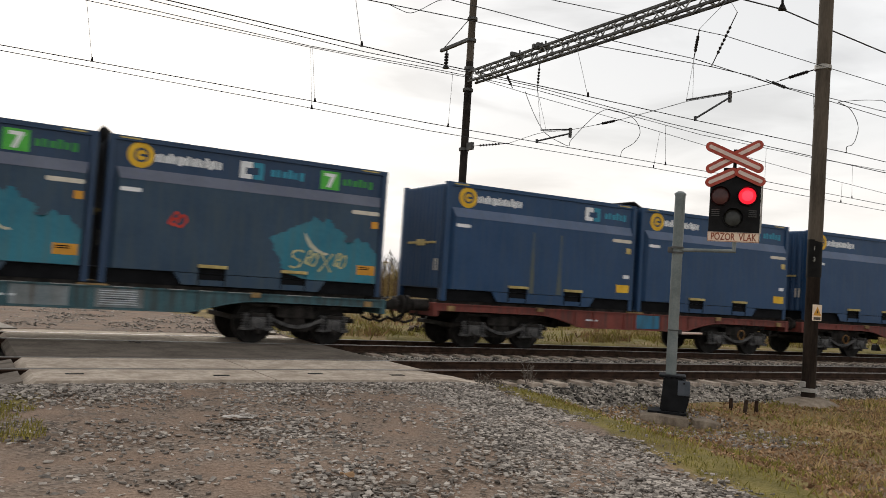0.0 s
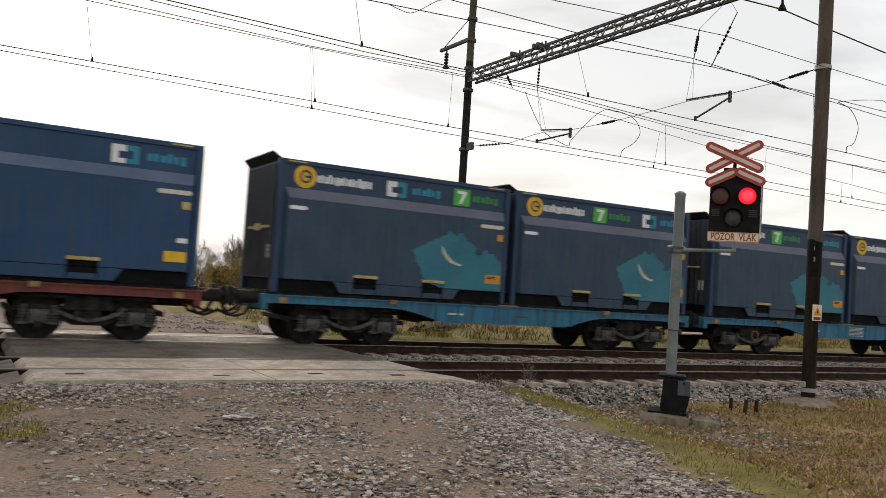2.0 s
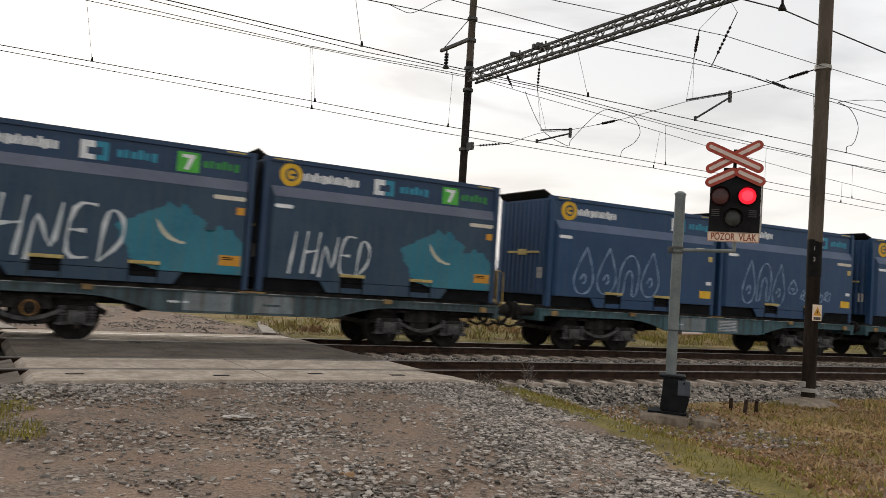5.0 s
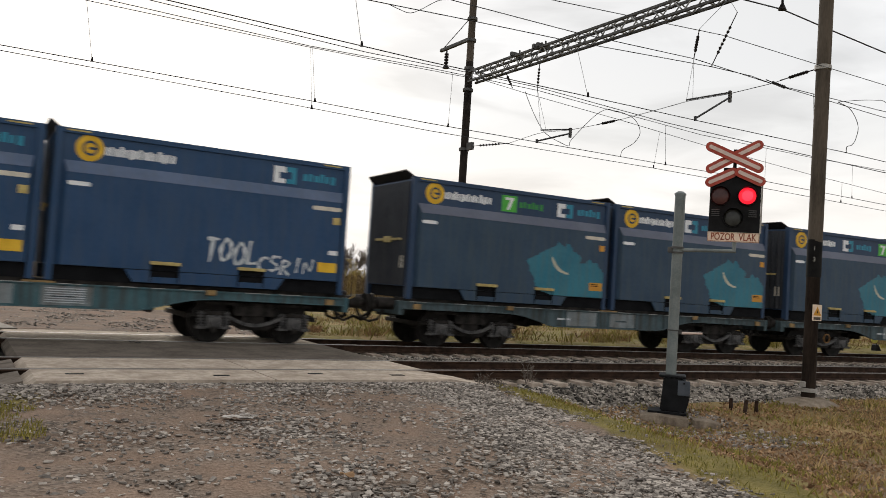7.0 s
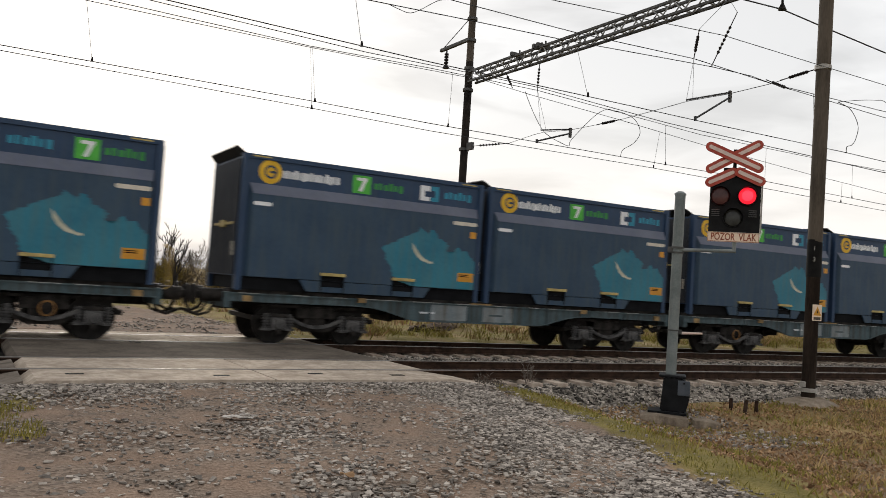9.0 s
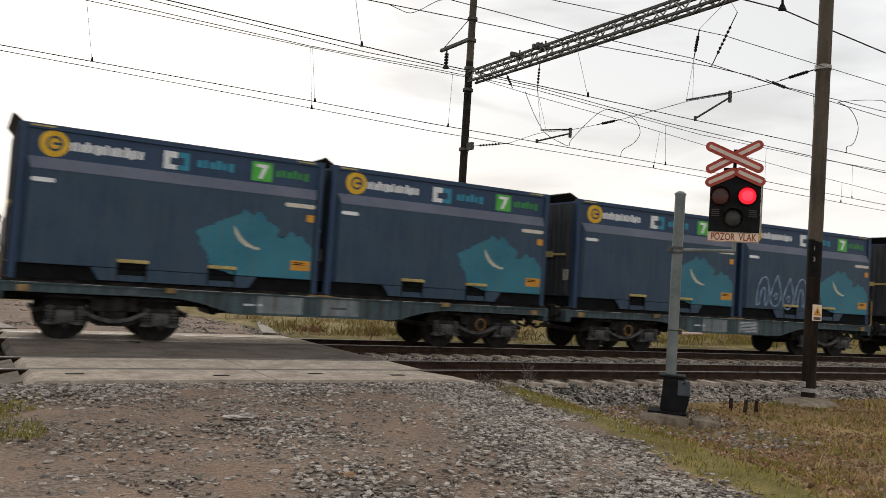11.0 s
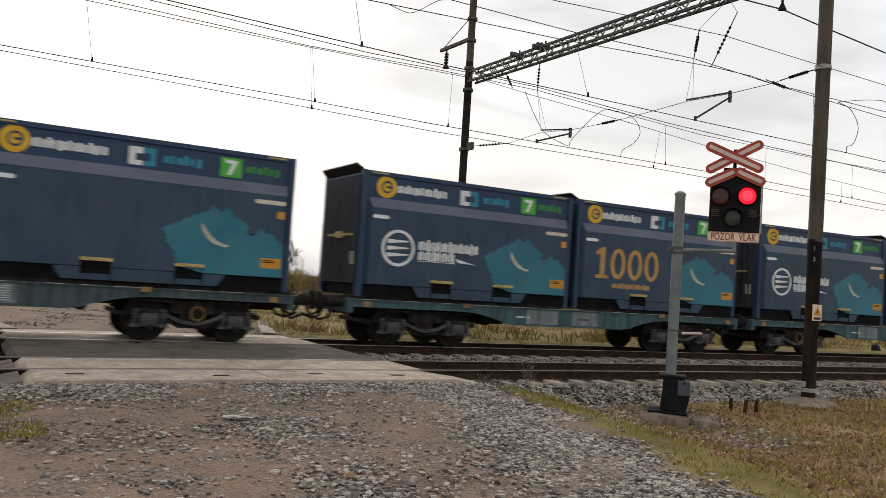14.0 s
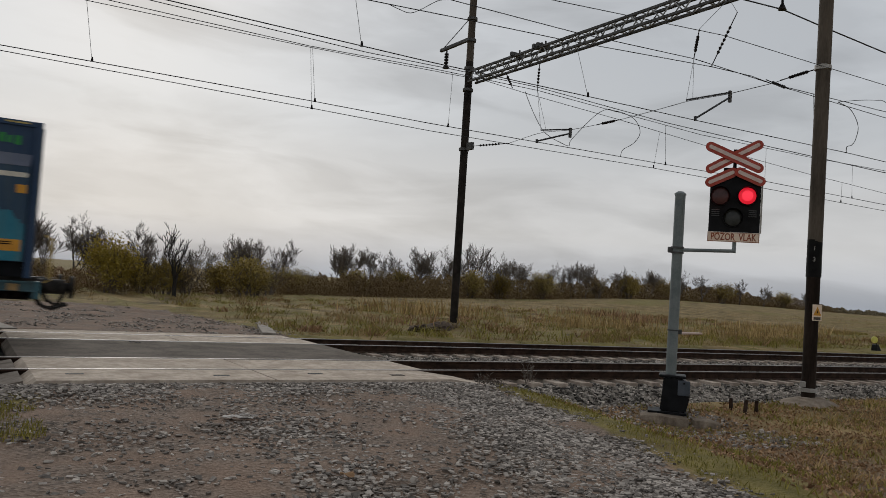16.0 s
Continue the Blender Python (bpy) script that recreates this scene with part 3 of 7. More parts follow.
def build_poles():
    # near mast
    p = thing("catenary_mast", pose(PX, 10.6, -0.40), "tall brown steel tube mast carrying the overhead line beside the track", "mast", "portal masts")
    bm = bmesh.new()
    add_cyl(bm, (0, 0, 0.0), (0, 0, 3.2), 0.142, 0.138, 20)
    part("lower_tube", bm, "pole_dark", p, "darkened lower tube", 40)
    bm = bmesh.new()
    add_cyl(bm, (0, 0, 2.65), (0, 0, 3.45), 0.154, 0.150, 20)
    part("sleeve", bm, "pole_sleeve", p, "black sleeve", 40)
    bm = bmesh.new()
    add_cyl(bm, (0, 0, 3.2), (0, -0.02, 10.6), 0.150, 0.142, 20)
    part("upper_tube", bm, "pole_brown", p, "", 40)
    bm = bmesh.new()
    add_cyl(bm, (0, 0, 7.12), (0, 0, 7.22), 0.172, 0.172, 20)
    part("clamp_band", bm, "clamp_pale", p, "pale clamp band", 40)
    bm = bmesh.new()
    add_cyl(bm, (0, 0, 0.22), (0, 0, 0.30), 0.185, 0.185, 16)
    add_box(bm, -0.24, -0.15, -0.05, 0.05, 0.32, 0.44, 0.02)
    part("earth_clamp", bm, "clamp_pale", p)
    for ch, z in (("1", 3.26), ("3", 3.02)):
        part("number", text_mesh(ch, 0.13, "clamp_pale"), "", p).matrix_basis = pose(-0.135, -0.092, z, 90, 0, -56)
    sg = part("warning_sign", shared("warn_plate", lambda b: add_box(b, -0.105, 0.105, -0.008, 0.008, -0.17, 0.17, 0.004), "sign_ground"), "", p, "cream plate with a black and orange triangle")
    sg.matrix_basis = pose(-0.055, -0.158, 1.90, 0, 0, -22)
    tri = bmesh.new()
    add_prism(tri, [(-0.09, -0.06), (0.09, -0.06), (0.0, 0.13)], -0.014, -0.009)
    part("triangle", tri, "sign_orange", sg)
    tri = bmesh.new()
    add_prism(tri, [(-0.015, -0.01), (0.018, -0.01), (0.006, 0.07)], -0.019, -0.015)
    part("bolt", tri, "signal_black", sg)
    bm = bmesh.new()
    add_box(bm, -0.08, 0.08, -0.012, -0.009, -0.15, -0.09)
    part("caption", bm, "pole_brown", sg)
    # far mast
    q = thing("catenary_mast", pose(PX, 24.8, 0.20), "tall black steel tube mast at the edge of the field", "mast", "portal masts")
    bm = bmesh.new()
    add_cyl(bm, (0, 0, 0), (0, 0.05, 9.6), 0.140, 0.140, 20)
    part("lower_tube", bm, "pole_black", q, "", 40)
    bm = bmesh.new()
    add_cyl(bm, (0, 0.05, 9.6), (0, 0.06, 13.2), 0.135, 0.128, 20)
    part("upper_tube", bm, "pole_brown", q, "", 40)
    for z in (6.35, 8.55, 9.35, 10.4, 11.2):
        bm = bmesh.new()
        add_cyl(bm, (0, 0.05, z - 0.05), (0, 0.05, z + 0.05), 0.19, 0.19, 16)
        part("clamp_band", bm, "truss_dark", q)
    bm = bmesh.new()
    add_box(bm, -0.05, 0.05, 0.1, 2.2, 10.42, 10.54)
    add_cyl(bm, (0, 0.15, 11.3), (0, 2.1, 10.5), 0.016, seg=6)
    part("bracket", bm, "truss_dark", q, "bracket with a tie rod")
    bm = bmesh.new()
    add_cyl(bm, (0, 1.75, 10.45), (0, 1.75, 9.75), 0.03, seg=8)
    for k in range(4):
        add_cyl(bm, (0, 1.75, 10.27 - 0.11 * k), (0, 1.75, 10.21 - 0.11 * k), 0.085, seg=10)
    add_cyl(bm, (0, 1.75, 9.9), (0, 1.75, 9.7), 0.03, 0.14, seg=8)
    part("insulator", bm, "insulator", q)
    for x, y, z, r, h in ((PX, 10.6, -0.70, 1.05, 0.42), (PX, 24.8, -0.12, 0.55, 0.36)):
        bm = bmesh.new()
        bmesh.ops.create_uvsphere(bm, u_segments=20, v_segments=12, radius=1.0)
        for v in bm.verts:
            v.co = Vector((v.co.x * r * (1 + 0.15 * vnoise(v.co.x, v.co.y, 2, 3)), v.co.y * r * 0.7, v.co.z * h + 0.05 * vnoise(v.co.x, v.co.y, 3, 1)))
        ob = tagged(new("mast_foundation", finish(bm, "mast_foundation", "foundation", 50)), "rounded rough concrete foundation under the mast", "foundation", "mast foundations")
        ob.matrix_basis = pose(x, y, z, 0, 0, 8)


def text_mesh(body, size, mat, bold=0.0):
    key = ("text" + body + str(size), mat)
    if key not in CACHE:
        cu = bpy.data.curves.new("lettering", "FONT")
        cu.body, cu.size, cu.align_x, cu.align_y, cu.extrude, cu.offset = body, size, "CENTER", "CENTER", 0.003, bold
        ob = new("lettering", cu)
        bpy.context.view_layer.update()
        me = bpy.data.meshes.new_from_object(ob.evaluated_get(bpy.context.evaluated_depsgraph_get()))
        bpy.data.objects.remove(ob)
        bpy.data.curves.remove(cu)
        me.materials.clear()
        me.materials.append(MATS[mat])
        CACHE[key] = me
    return CACHE[key]


build_poles()


def build_truss():
    """Lattice portal beam over both tracks, between the masts."""
    t = thing("portal_beam", pose(PX, 0, 0), "grey steel lattice beam spanning both tracks between the masts", "lattice beam")
    y0, y1, zb, zt, hw = 10.6, 24.62, 9.0, 9.36, 0.16
    for x in (-hw, hw):
        for z in (zb, zt):
            bm = bmesh.new()
            add_box(bm, x - 0.035, x + 0.035, y0, y1, z - 0.035, z + 0.035)
            part("chord", bm, "truss_dark", t, "dark angle-steel chord")
    n = 18
    step = (y1 - y0) / n
    for side in (-hw, hw):
        bm = bmesh.new()
        for i in range(n):
            a, b = y0 + i * step, y0 + (i + 1) * step
            add_cyl(bm, (side, a, zb), (side, (a + b) / 2, zt), 0.02, seg=5)
            add_cyl(bm, (side, (a + b) / 2, zt), (side, b, zb), 0.02, seg=5)
        part("lattice", bm, "truss_grey", t, "pale zigzag lattice bars")
    for z in (zb, zt):
        bm = bmesh.new()
        for i in range(n):
            a, b = y0 + i * step, y0 + (i + 1) * step
            add_cyl(bm, (-hw, a, z), (hw, b, z), 0.02, seg=5)
            add_cyl(bm, (hw, a, z), (-hw, a, z), 0.02, seg=5)
        part("lattice", bm, "truss_grey", t)
    for y in (20.5, 20.7, 21.9):
        bm = bmesh.new()
        add_box(bm, -0.26, 0.26, y - 0.05, y + 0.05, zt, zt + 0.14)
        add_cyl(bm, (0.1, y, zt + 0.1), (0.1, y, zt + 0.26), 0.03, seg=6)
        part("bracket", bm, "truss_dark", t)


build_truss()


def insulator_string(bm, a, b, count, r=0.06):
    """Rod with insulator sheds in its middle part."""
    a, b = Vector(a), Vector(b)
    add_cyl(bm, a, b, 0.014, seg=6)
    for k in range(count):
        c = a.lerp(b, 0.3 + 0.45 * k / max(count - 1, 1))
        d = (b - a).normalized() * 0.025
        add_cyl(bm, c - d, c + d, r, r * 0.6, seg=8)


def build_wires():
    def wire(name, pts, r, label, mat="wire_dark", cat="wire"):
        bm = bmesh.new()
        add_tube(bm, [Vector(q) for q in pts], r, 6)
        return tagged(new(name, finish(bm, name, mat)), label, cat, "overhead wires")

    # near track: contact wire and its two carriers
    wire("contact_wire", [(-45, 13.7, 6.1), (2.6, 13.34, 5.83), (7.48, 13.27, 5.79), (11.36, 13.16, 5.80), (14.56, 13.04, 5.79), (20.09, 12.77, 5.78), (21.77, 12.67, 5.75), (80, 9.2, 5.4)], 0.0095, "dark copper contact wire above the near track")
    wire("messenger_wire", [(-45, 14.2, 7.0), (7.84, 13.26, 7.08), (10.95, 13.18, 7.10), (14.42, 13.05, 7.22), (17.09, 12.93, 7.11), (21.68, 12.67, 7.13), (80, 9.15, 7.5)], 0.009, "dark carrier wire above the near track")
    wire("messenger_wire", [(-45, 13.5, 6.4), (6.22, 13.54, 6.76), (8.51, 13.50, 6.88), (10.71, 13.43, 6.97), (15.25, 13.26, 7.24), (16.67, 13.20, 7.27), (17.4, 13.16, 7.21), (20.18, 13.01, 7.12), (22.08, 12.90, 7.06), (80, 9.55, 6.7)], 0.009, "second carrier wire above the near track")
    # far track: two contact wires, two carriers
    wire("contact_wire", [(-45, 18.57, 5.6), (0.5, 18.30, 5.75), (7.18, 18.23, 5.77), (10.35, 18.15, 5.74), (18.48, 17.81, 5.74), (23.12, 17.53, 5.74), (29.43, 17.05, 5.60), (80, 12.85, 5.3)], 0.010, "dark copper contact wire above the far track")
    wire("contact_wire", [(-45, 19.19, 6.0), (0.52, 18.65, 5.72), (7.25, 18.57, 5.67), (10.56, 18.49, 5.62), (18.48, 18.16, 5.64), (23.7, 17.84, 5.57), (29.97, 17.36, 5.44), (80, 13.26, 5.1)], 0.009, "second dark contact wire above the far track")
    wire("messenger_wire", [(-45, 18.9, 7.3), (2.4, 18.29, 7.12), (6.98, 18.23, 7.08), (10.24, 18.15, 7.18), (13.68, 18.03, 7.20), (17.24, 17.87, 7.03), (20.07, 17.72, 6.88), (25.29, 17.38, 6.84), (29.35, 17.06, 6.86), (80, 13.07, 7.0)], 0.009, "dark carrier wire above the far track")
    wire("messenger_wire", [(-45, 19.14, 6.9), (1.99, 18.59, 7.10), (7.09, 18.53, 7.14), (12.18, 18.39, 7.25), (13.62, 18.33, 7.13), (17.08, 18.18, 6.92), (20.66, 17.99, 6.64), (25.57, 17.66, 6.32), (29.86, 17.32, 6.09), (80, 13.35, 5.8)], 0.008, "thin second carrier wire above the far track")
    # feeders
    wire("feeder_cable", [(-45, 27.8, 10.6), (4.71, 26.57, 9.92), (12.26, 26.38, 9.77), (15.92, 26.19, 9.81), (19.03, 24.98, 9.49), (22.21, 21.29, 8.11), (24.13, 18.96, 7.37), (30, 17.6, 6.95), (80, 13.0, 6.8)], 0.014, "dark feeder cable from the field side")
    wire("feeder_cable", [(-45, 11.8, 5.9), (8.19, 10.55, 6.43), (12.3, 10.43, 6.70), (15.15, 10.32, 6.67), (17.43, 10.21, 6.64), (80, 7.2, 6.3)], 0.007, "thin earth wire on the near mast")
    wire("feeder_cable", [(-45, 14.6, 7.8), (14.54, 11.80, 8.31), (15.79, 11.74, 8.37), (17.08, 11.68, 8.28), (19.64, 11.54, 8.11), (80, 8.3, 7.8)], 0.016, "thick dark feeder cable near the mast")
    bm = bmesh.new()
    add_cyl(bm, (15.77, 11.74, 8.37), (15.77, 11.74, 9.0), 0.03, seg=8)
    add_cyl(bm, (15.77, 11.74, 8.36), (15.77, 11.74, 8.50), 0.10, 0.035, seg=10)
    tagged(new("feeder_insulator", finish(bm, "feeder_insulator", "insulator")), "black bell insulator holding the feeder under the beam", "insulator")
    # droppers
    for a, b in (((2.2, 18.29, 5.76), (1.98, 18.29, 7.12)), ((7.18, 18.23, 5.77), (7.02, 18.23, 7.08)), ((7.24, 18.56, 5.66), (7.09, 18.53, 7.14)), ((10.91, 18.13, 5.74), (10.95, 18.13, 7.19)),
                 ((6.06, 13.3, 5.8), (5.95, 13.5, 6.76)), ((11.36, 13.16, 5.80), (11.13, 13.40, 7.0)), ((18.66, 17.8, 5.73), (18.57, 17.8, 6.96)), ((18.5, 18.14, 5.64), (18.65, 18.1, 6.80)),
                 ((23.07, 17.53, 5.74), (23.07, 17.53, 6.86)), ((27.36, 17.52, 5.50), (27.33, 17.48, 6.24)), ((27.51, 17.2, 5.65), (27.46, 17.2, 6.85)), ((18.8, 12.84, 5.78), (18.71, 12.87, 7.11))):
        bottom, top = Vector(a), Vector(b)
        wire("dropper", [bottom, top + Vector((0, 0, 0.01))], 0.005, "thin vertical dropper between contact and carrier wire", "dropper_wire", "dropper")
        bm = bmesh.new()
        add_prism(bm, [(-0.03, -0.012), (0.03, -0.012), (0.012, 0.09), (-0.012, 0.09)], -0.012, 0.012)
        ob = tagged(new("wire_clamp", finish(bm, "wire_clamp", "insulator")), "small dark clamp on the contact wire", "clamp", "wire clamps")
        ob.matrix_basis = Matrix.Translation(bottom)
    # span wire between the masts with its insulators
    bm = bmesh.new()
    pts = [(PX, 24.66, 6.64), (PX, 22.07, 6.46), (PX, 20.7, 6.58), (PX, 20.21, 6.60), (PX, 18.93, 6.50), (PX, 17.75, 6.50), (PX, 16.82, 6.51), (PX, 15.44, 6.58), (PX, 14.29, 6.65), (PX, 13.06, 6.62), (PX, 11.88, 6.66), (PX, 11.52, 6.70), (PX, 10.75, 6.78)]
    add_tube(bm, pts, 0.008, 6)
    span = tagged(new("span_wire", finish(bm, "span_wire", "wire_dark")), "dark cross-span wire between the two masts", "wire", "overhead wires")
    for a, b, n in (((PX, 24.5, 6.63), (PX, 22.0, 6.455), 7), ((PX, 11.65, 6.69), (PX, 10.75, 6.78), 7), ((PX, 17.75, 6.50), (PX, 16.75, 6.515), 8)):
        bm = bmesh.new()
        insulator_string(bm, a, b, n, 0.042)
        part("insulator", bm, "insulator", span)
    bm = bmesh.new()
    add_prism(bm, [(-0.06, -0.13), (0.06, -0.13), (0.06, 0.13), (-0.06, 0.13)], -0.16, 0.16)
    part("anchor_bracket", bm, "truss_dark", span).matrix_basis = pose(PX, 24.45, 6.63)
    # tensioning turnbuckle on the near carriers
    bm = bmesh.new()
    insulator_string(bm, (17.1, 13.1, 7.24), (18.1, 13.1, 7.17), 6, 0.045)
    tagged(new("wire_tensioner", finish(bm, "wire_tensioner", "insulator")), "dark insulator set in the carrier wires", "insulator")
    # hangers from the beam
    for a, b, n in (((14.55, 13.05, 7.95), (14.42, 13.05, 7.24), 6), ((16.05, 13.22, 8.75), (15.27, 13.26, 7.25), 7), ((13.73, 18.03, 8.04), (13.70, 18.03, 7.22), 5), ((12.82, 18.36, 7.60), (13.07, 18.35, 7.20), 4)):
        bm = bmesh.new()
        insulator_string(bm, a, b, n, 0.042)
        tagged(new("hanger_insulator", finish(bm, "hanger_insulator", "insulator")), "black insulator string hanging from the lattice beam", "insulator", "hanger insulators")
    for a, b in (((15.7, 13.2, 9.0), (14.55, 13.05, 7.95)), ((PX, 13.2, 9.0), (16.05, 13.22, 8.75)), ((PX, 18.3, 9.0), (13.73, 18.03, 8.04)), ((PX, 19.4, 9.0), (12.82, 18.36, 7.60))):
        wire("hanger_rod", [a, b], 0.006, "thin rod between beam and insulator", "dropper_wire", "rod")
    # steady arms
    for tip, top, low in (((14.56, 13.04, 5.83), (15.67, 13.0, 6.60), (14.26, 13.06, 6.22)), ((13.79, 18.03, 5.77), (14.94, 17.98, 6.24), (13.90, 18.02, 6.10))):
        st = thing("steady_arm", Matrix.Translation(top), "dark steady arm holding the contact wire sideways", "steady arm", "steady arms")
        o = Vector(top)
        bm = bmesh.new()
        add_tube(bm, [Vector(tip) - o, Vector((0, 0, -0.08))], 0.024, 8)
        part("arm", bm, "wire_dark", st)
        bm = bmesh.new()
        add_tube(bm, [Vector(low) - o, Vector((0, 0, 0.04))], 0.020, 8)
        part("tube", bm, "wire_dark", st)
        bm = bmesh.new()
        add_box(bm, -0.035, 0.035, -0.03, 0.03, -0.20, 0.08)
        part("bracket", bm, "truss_dark", st)
        bm = bmesh.new()
        add_cyl(bm, Vector(tip) - o + Vector((0, 0, 0.05)), Vector(tip) - o - Vector((0, 0, 0.05)), 0.035, seg=8)
        part("clip", bm, "wire_dark", st)
    # bridle wires by the steady arms and connecting loops
    for a, b in (((14.42, 13.05, 7.22), (14.26, 13.06, 6.24)), ((14.42, 13.05, 7.22), (14.45, 13.05, 6.27)), ((13.70, 18.03, 7.22), (13.90, 18.02, 6.12)), ((13.70, 18.03, 7.22), (14.07, 18.01, 6.15))):
        wire("bridle_wire", [a, b], 0.0045, "thin bridle wire at the steady arm", "dropper_wire")

    def loop(pts, r=0.011):
        cu = []
        for i in range(len(pts) - 1):
            p0, p1, p2, p3 = [Vector(pts[max(0, min(len(pts) - 1, j))]) for j in (i - 1, i, i + 1, i + 2)]
            for k in range(6):
                u = k / 6
                cu.append(0.5 * (2 * p1 + (p2 - p0) * u + (2 * p0 - 5 * p1 + 4 * p2 - p3) * u * u + (3 * p1 - p0 - 3 * p2 + p3) * u ** 3))
        cu.append(Vector(pts[-1]))
        wire("jumper_loop", cu, r, "dark jumper loop joining two overhead wires", cat="jumper")
    loop([(13.4, 18.2, 7.14), (13.67, 18.1, 6.56), (13.96, 18.02, 6.12), (14.27, 18.01, 5.95), (14.68, 17.99, 5.83), (14.92, 17.98, 5.80), (15.01, 17.98, 6.0), (15.74, 17.94, 6.76), (16.19, 17.92, 7.06), (16.46, 17.91, 7.08)], 0.009)
    loop([(16.46, 17.91, 7.08), (16.91, 17.89, 7.06), (17.36, 17.87, 6.92), (17.57, 17.86, 6.58), (17.35, 17.87, 6.23), (16.94, 17.89, 5.97), (16.85, 17.89, 5.75)], 0.009)
    loop([(19.82, 12.9, 7.12), (20.24, 12.8, 6.97), (20.51, 12.74, 6.58), (20.46, 12.75, 6.22), (20.31, 12.76, 6.02), (20.10, 12.77, 5.94), (20.09, 12.77, 5.78)], 0.009)
    loop([(19.82, 12.9, 7.12), (20.51, 12.74, 7.26), (21.22, 12.70, 7.38), (21.62, 12.68, 7.40), (22.2, 12.67, 7.14)], 0.008)
    loop([(6.69, 13.54, 6.78), (6.87, 13.53, 6.74), (7.12, 13.53, 6.72), (7.35, 13.52, 6.84), (7.65, 13.4, 7.05), (7.84, 13.26, 7.08)], 0.007)


build_wires()


# ---- crossing signal ----
LAMPS = []


def build_signal():
    s = thing("crossing_signal", pose(11.12, 10.21, -0.45, 0, 0, -47.66), "railway crossing signal with red lamps and cross on a grey mast", "crossing signal")
    Z = 0.45
    bm = bmesh.new()
    add_cyl(bm, (0, 0, 0.4), (0, 0, 3.50 + Z), 0.092, seg=20)
    add_cyl(bm, (0, 0, 3.50 + Z), (0, 0, 3.53 + Z), 0.092, 0.05, seg=20)
    part("mast", bm, "mast_paint", s, "grey-green painted tube mast", 40)
    bm = bmesh.new()
    add_cyl(bm, (0, 0, 3.46 + Z), (0, 0, 3.49 + Z), 0.102, seg=20)
    part("cap", bm, "mast_paint", s)
    bm = bmesh.new()
    add_box(bm, -0.36, 0.30, -0.28, 0.28, 0.02, 0.06, 0.01)
    part("base_plate", bm, "cabinet_black", s, "black steel base plate")
    bm = bmesh.new()
    add_prism(bm, [(-0.16, 0.06), (0.28, 0.06), (0.34, 0.32), (0.34, 0.48), (0.24, 0.64), (0.08, 0.67), (-0.12, 0.67), (-0.13, 0.45)], -0.22, 0.20)
    bmesh.ops.bevel(bm, geom=list(bm.edges), offset=0.025, segments=2, affect="EDGES")
    cab = part("junction_box", bm, "cabinet_black", s, "black cast junction box at the mast foot")
    bm = bmesh.new()
    add_box(bm, 0.13, 0.335, -0.245, -0.222, 0.36, 0.62, 0.01)
    part("cover_plate", bm, "cabinet_plate", cab, "dark blue-grey cover plate")
    bm = bmesh.new()
    add_box(bm, -0.20, 0.26, -0.25, 0.22, 0.655, 0.70, 0.02)
    part("box_lid", bm, "cabinet_black", cab)
    bm = bmesh.new()
    add_box(bm, 0.22, 0.25, -0.256, -0.247, 0.56, 0.59)
    part("lock", bm, "rubber", cab)
    bm = bmesh.new()
    add_tube(bm, [(0.16, -0.2, 0.08), (0.23, -0.24, 0.02), (0.25, -0.25, -0.16)], 0.028, 8)
    part("cable_pipe", bm, "cabinet_black", s)
    # arm
    bm = bmesh.new()
    add_cyl(bm, (0.05, -0.02, 2.475 + Z), (0.985, -0.02, 2.50 + Z), 0.032, seg=12)
    add_cyl(bm, (0.955, -0.02, 2.49 + Z), (0.955, -0.02, 2.70 + Z), 0.034, seg=12)
    part("arm", bm, "mast_paint", s, "grey bracket arm", 40)
    bm = bmesh.new()
    add_cyl(bm, (0, 0, 2.41 + Z), (0, 0, 2.44 + Z), 0.115, seg=16)
    add_cyl(bm, (0, 0, 2.50 + Z), (0, 0, 2.53 + Z), 0.115, seg=16)
    add_box(bm, -0.17, -0.08, -0.05, 0.05, 2.42 + Z, 2.52 + Z, 0.01)
    part("arm_clamp", bm, "truss_dark", s)
    # black board
    bm = bmesh.new()
    add_prism(bm, [(0.505, 2.83 + Z), (1.355, 2.83 + Z), (1.355, 3.72 + Z), (0.93, 3.93 + Z), (0.505, 3.72 + Z)], -0.05, -0.03)
    board = part("backboard", bm, "signal_black", s, "black backboard")
    bm = bmesh.new()
    add_box(bm, 1.362, 1.385, -0.06, 0.02, 2.83 + Z, 3.76 + Z)
    part("edge_strip", bm, "clamp_pale", board, "pale edge strip")
    for x0 in (0.545, 1.165):
        for k in range(4):
            bm = bmesh.new()
            zz = 3.11 + Z + 0.035 * k
            add_box(bm, x0, x0 + 0.135, -0.062, -0.05, zz, zz + 0.012)
            part("louvre", bm, "axle_box_grey", board)
    # plate with its words
    bm = bmesh.new()
    add_box(bm, 0.495, 1.36, -0.075, -0.06, 2.655 + Z, 2.825 + Z, 0.004)
    pl = part("name_plate", bm, "sign_ground", s, "cream plate lettered POZOR VLAK")
    bm = bmesh.new()
    for a, b, c, d in ((0.50, 1.355, 2.66, 2.668), (0.50, 1.355, 2.812, 2.82), (0.50, 0.508, 2.66, 2.82), (1.347, 1.355, 2.66, 2.82)):
        add_box(bm, a, b, -0.079, -0.0755, c + Z, d + Z)
    part("border", bm, "sign_letters", pl)
    tx = part("lettering", text_mesh("POZOR  VLAK", 0.172, "sign_letters", 0.003), "", pl, "red-brown letters POZOR VLAK")
